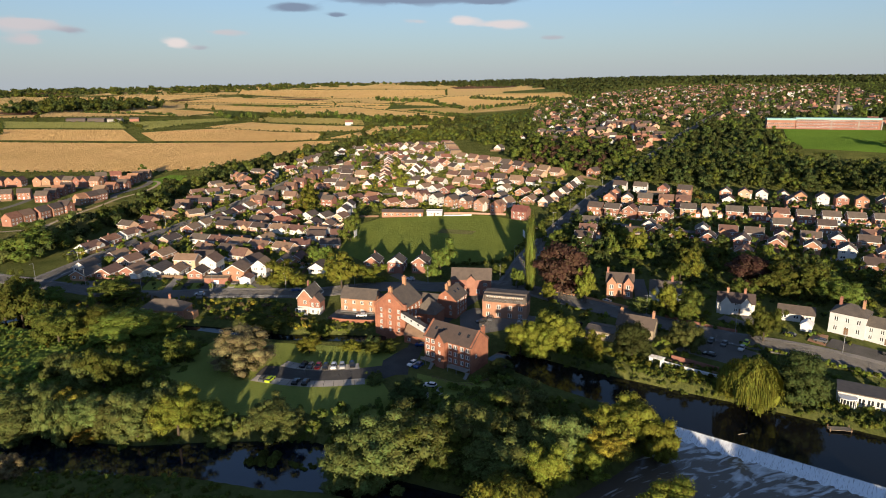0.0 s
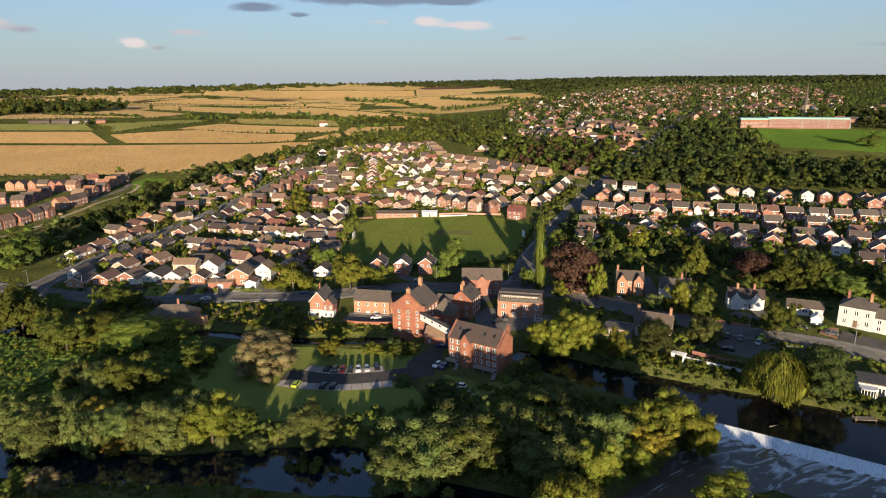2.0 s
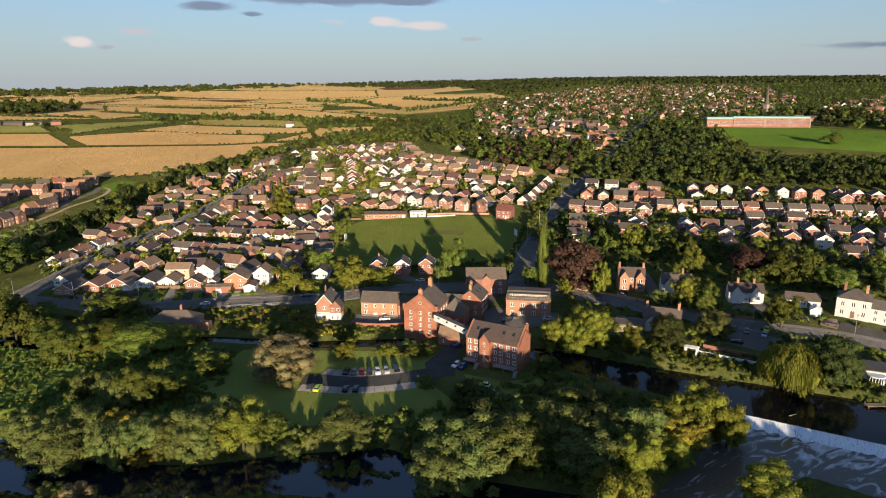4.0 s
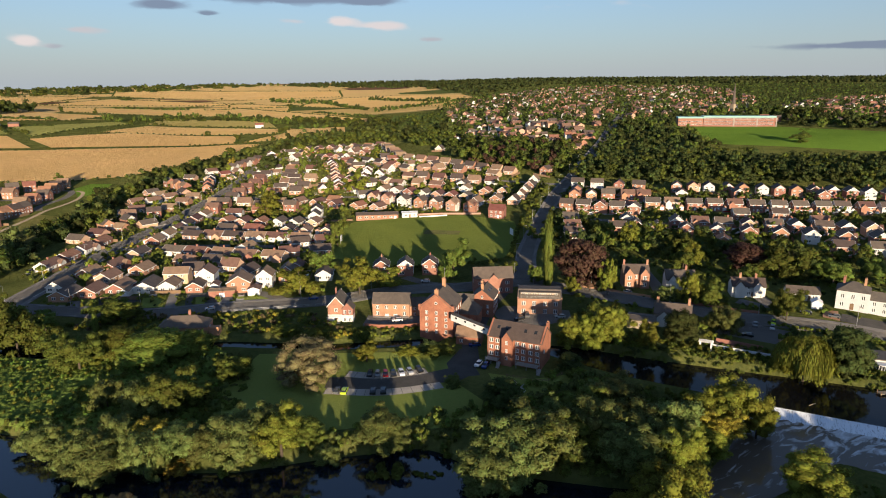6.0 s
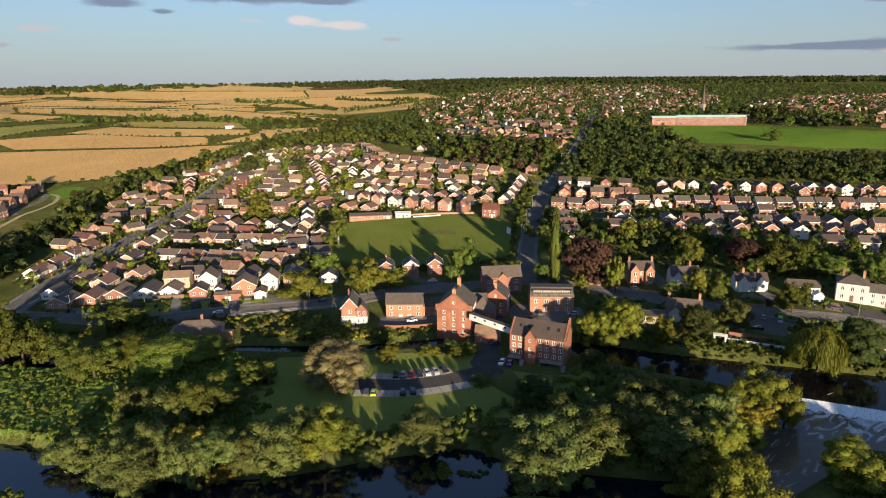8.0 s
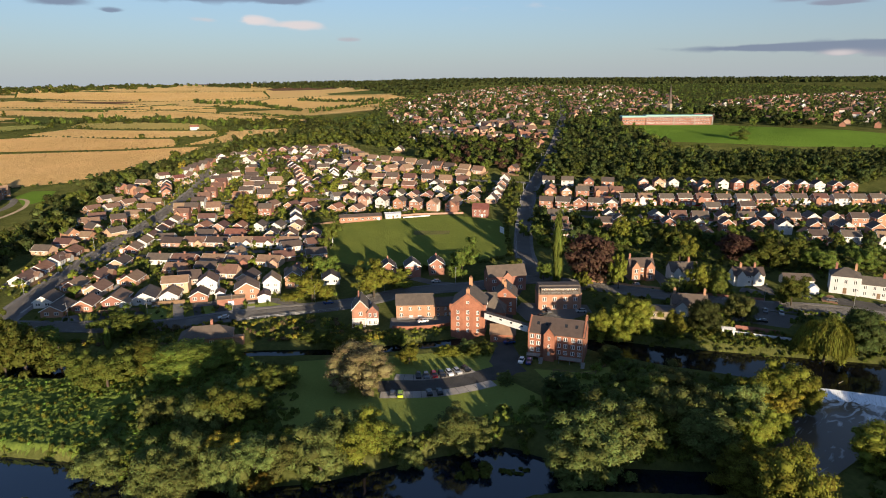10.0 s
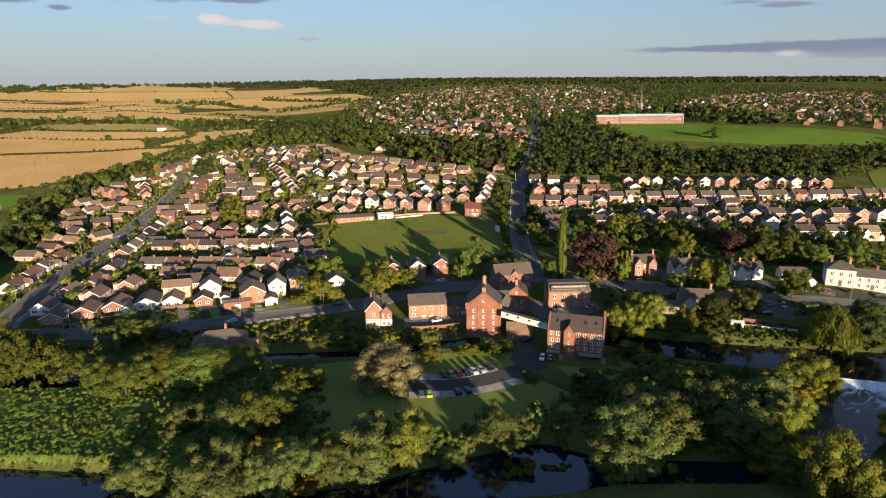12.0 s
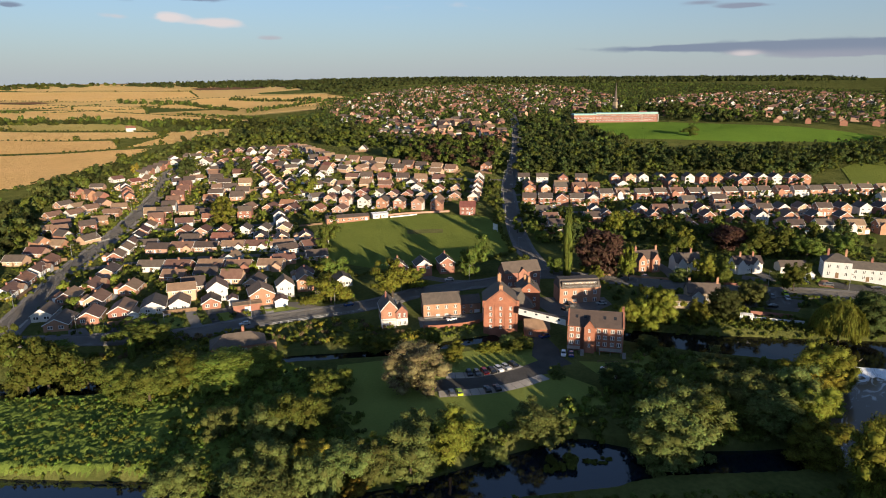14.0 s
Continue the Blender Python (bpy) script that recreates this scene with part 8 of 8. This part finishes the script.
def boathouse():
    root = new("boathouse", None)
    tagged(root, "white flat-roofed riverside restaurant with a round glazed bay", "building")
    bm = bmesh.new()
    box(bm, -6, 6, -4, 4, -2, 3.2)
    part("wall", bm, M["render"], root)
    bm = bmesh.new()
    box(bm, -6.3, 6.3, -4.3, 4.3, 3.2, 3.5)
    part("roof", bm, M["slate"], root)
    bm = bmesh.new()
    cyl(bm, -3.5, -5.2, -1.5, 2.4, 2.3, 2.3, 16)
    bay = part("glazed_bay", bm, M["glass"], root)
    bm = bmesh.new()
    cyl(bm, -3.5, -5.2, 2.4, 2.7, 2.5, 2.5, 16)
    part("bay_roof", bm, M["white"], bay)
    for k in range(10):
        a = math.pi + k * math.pi / 9
        bm = bmesh.new()
        cyl(bm, -3.5 + 2.34 * math.cos(a), -5.2 + 2.34 * math.sin(a), -1.5, 2.4, 0.09, 0.09, 6)
        part("glazing_bar", bm, M["white"], bay)
    for u in (0, 2.2, 4.4):
        o = new("window", window_mesh(1.8, 1.8))
        o.parent = root
        o.matrix_basis = pose(u, -4, 1.4)
    root.matrix_basis = pose(121, 172, hz(121, 172) + 0.3, 0, 0, -30)


boathouse()


def jetty(x, y, turn):
    root = new("jetty", None)
    tagged(root, "small pale timber jetty standing in the river", "jetty")
    for k in range(8):
        bm = bmesh.new()
        box(bm, -3 + 0.75 * k, -2.32 + 0.75 * k, -1.1, 1.1, 0.5, 0.6)
        part("plank", bm, M["stone"], root)
    for a in (-2.7, 2.7):
        for b in (-0.9, 0.9):
            bm = bmesh.new()
            cyl(bm, a, b, -1.6, 1.3, 0.12, 0.12, 8)
            part("pile", bm, M["timber"], root)
    root.matrix_basis = pose(x, y, UPPER, 0, 0, turn)


jetty(107.5, 159, -8)


def drift_log():
    bm = bmesh.new()
    cyl(bm, 0, 0, -1.5, 1.5, 0.12, 0.08, 8)
    cyl(bm, 0.5, 0, -0.4, 0.6, 0.08, 0.04, 6)
    ob = part("drift_log", bm, M["stone"])
    ob.matrix_basis = pose(80.5, 157.5, UPPER + 0.1, 0, 90, 15)
    tagged(ob, "pale drift log lodged on the weir crest", "log")


drift_log()


def farmyard(x, y, turn):
    for k, (a, b, L, W, wall) in enumerate(((0, 0, 30, 14, "slate"), (34, -4, 26, 12, "concrete"), (-40, 6, 34, 12, "slate"), (66, 4, 16, 9, "brick"))):
        h = building("barn", "low farm barn with a grey roof", L, W, 4.5, 7.0, wall, "slate", category="barn")
        ca, sa = math.cos(radians(turn)), math.sin(radians(turn))
        px, py = x + a * ca - b * sa, y + a * sa + b * ca
        h.matrix_basis = pose(px, py, hz(px, py) + 0.8, 0, 0, turn + 3 * k)


farmyard(-650, 1240, 5)
h = building("farmhouse", "white farmhouse among trees in the fields", 14, 8, 5, 8, "render", "red_tile", category="farmhouse")
h.matrix_basis = pose(-172, 1203, hz(-172, 1203) + 0.5, 0, 0, 10)


def garden_hut(x, y, turn):
    """A little white boarded hut with a pitched roof."""
    root = new("garden_hut", None)
    tagged(root, "small white boarded hut on the mill lawn", "hut", "huts on the mill lawn")
    bm = bmesh.new()
    gable_body(bm, 1.5, 1.5, 1.3, 2.0, 0.4)
    part("wall", bm, M["white"], root)
    bm = bmesh.new()
    gable_roof(bm, 1.5, 1.5, 1.3, 2.0, 0.12, 0.08)
    part("roof", bm, M["concrete"], root)
    o = new("door", door_mesh(0.7, 1.2, "concrete"))
    o.parent = root
    o.matrix_basis = pose(-0.75, 0, 0, 0, 0, -90)
    root.matrix_basis = pose(x, y, hz(x, y), 0, 0, turn)


garden_hut(-6.0, 177.2, 60)
garden_hut(-1.8, 179.6, 50)


def terrace_table(x, y, turn):
    """A slatted garden table with two benches."""
    root = new("picnic_table", None)
    tagged(root, "weathered wooden picnic table on the pub terrace", "table", "tables on the terrace")
    for name, y0, y1, z in (("tabletop", -0.38, 0.38, 0.75), ("bench", -0.85, -0.6, 0.45), ("bench", 0.6, 0.85, 0.45)):
        bm = bmesh.new()
        box(bm, -0.9, 0.9, y0, y1, z - 0.06, z)
        part(name, bm, M["timber"], root)
    for x0 in (-0.65, 0.65):
        bm = bmesh.new()
        box(bm, x0 - 0.05, x0 + 0.05, -0.7, -0.3, -0.1, 0.42)
        box(bm, x0 - 0.05, x0 + 0.05, 0.3, 0.7, -0.1, 0.42)
        box(bm, x0 - 0.05, x0 + 0.05, -0.7, 0.7, 0.36, 0.42)
        box(bm, x0 - 0.05, x0 + 0.05, -0.3, 0.3, 0.42, 0.7)
        part("leg", bm, M["timber"], root)
    root.matrix_basis = pose(x, y, hz(x, y) + 0.1, 0, 0, turn)


for k in range(6):
    terrace_table(73.8 + 2.3 * k, 197.0 - 1.75 * k + 0.4 * (k % 2), -38 + 14 * (k % 3))
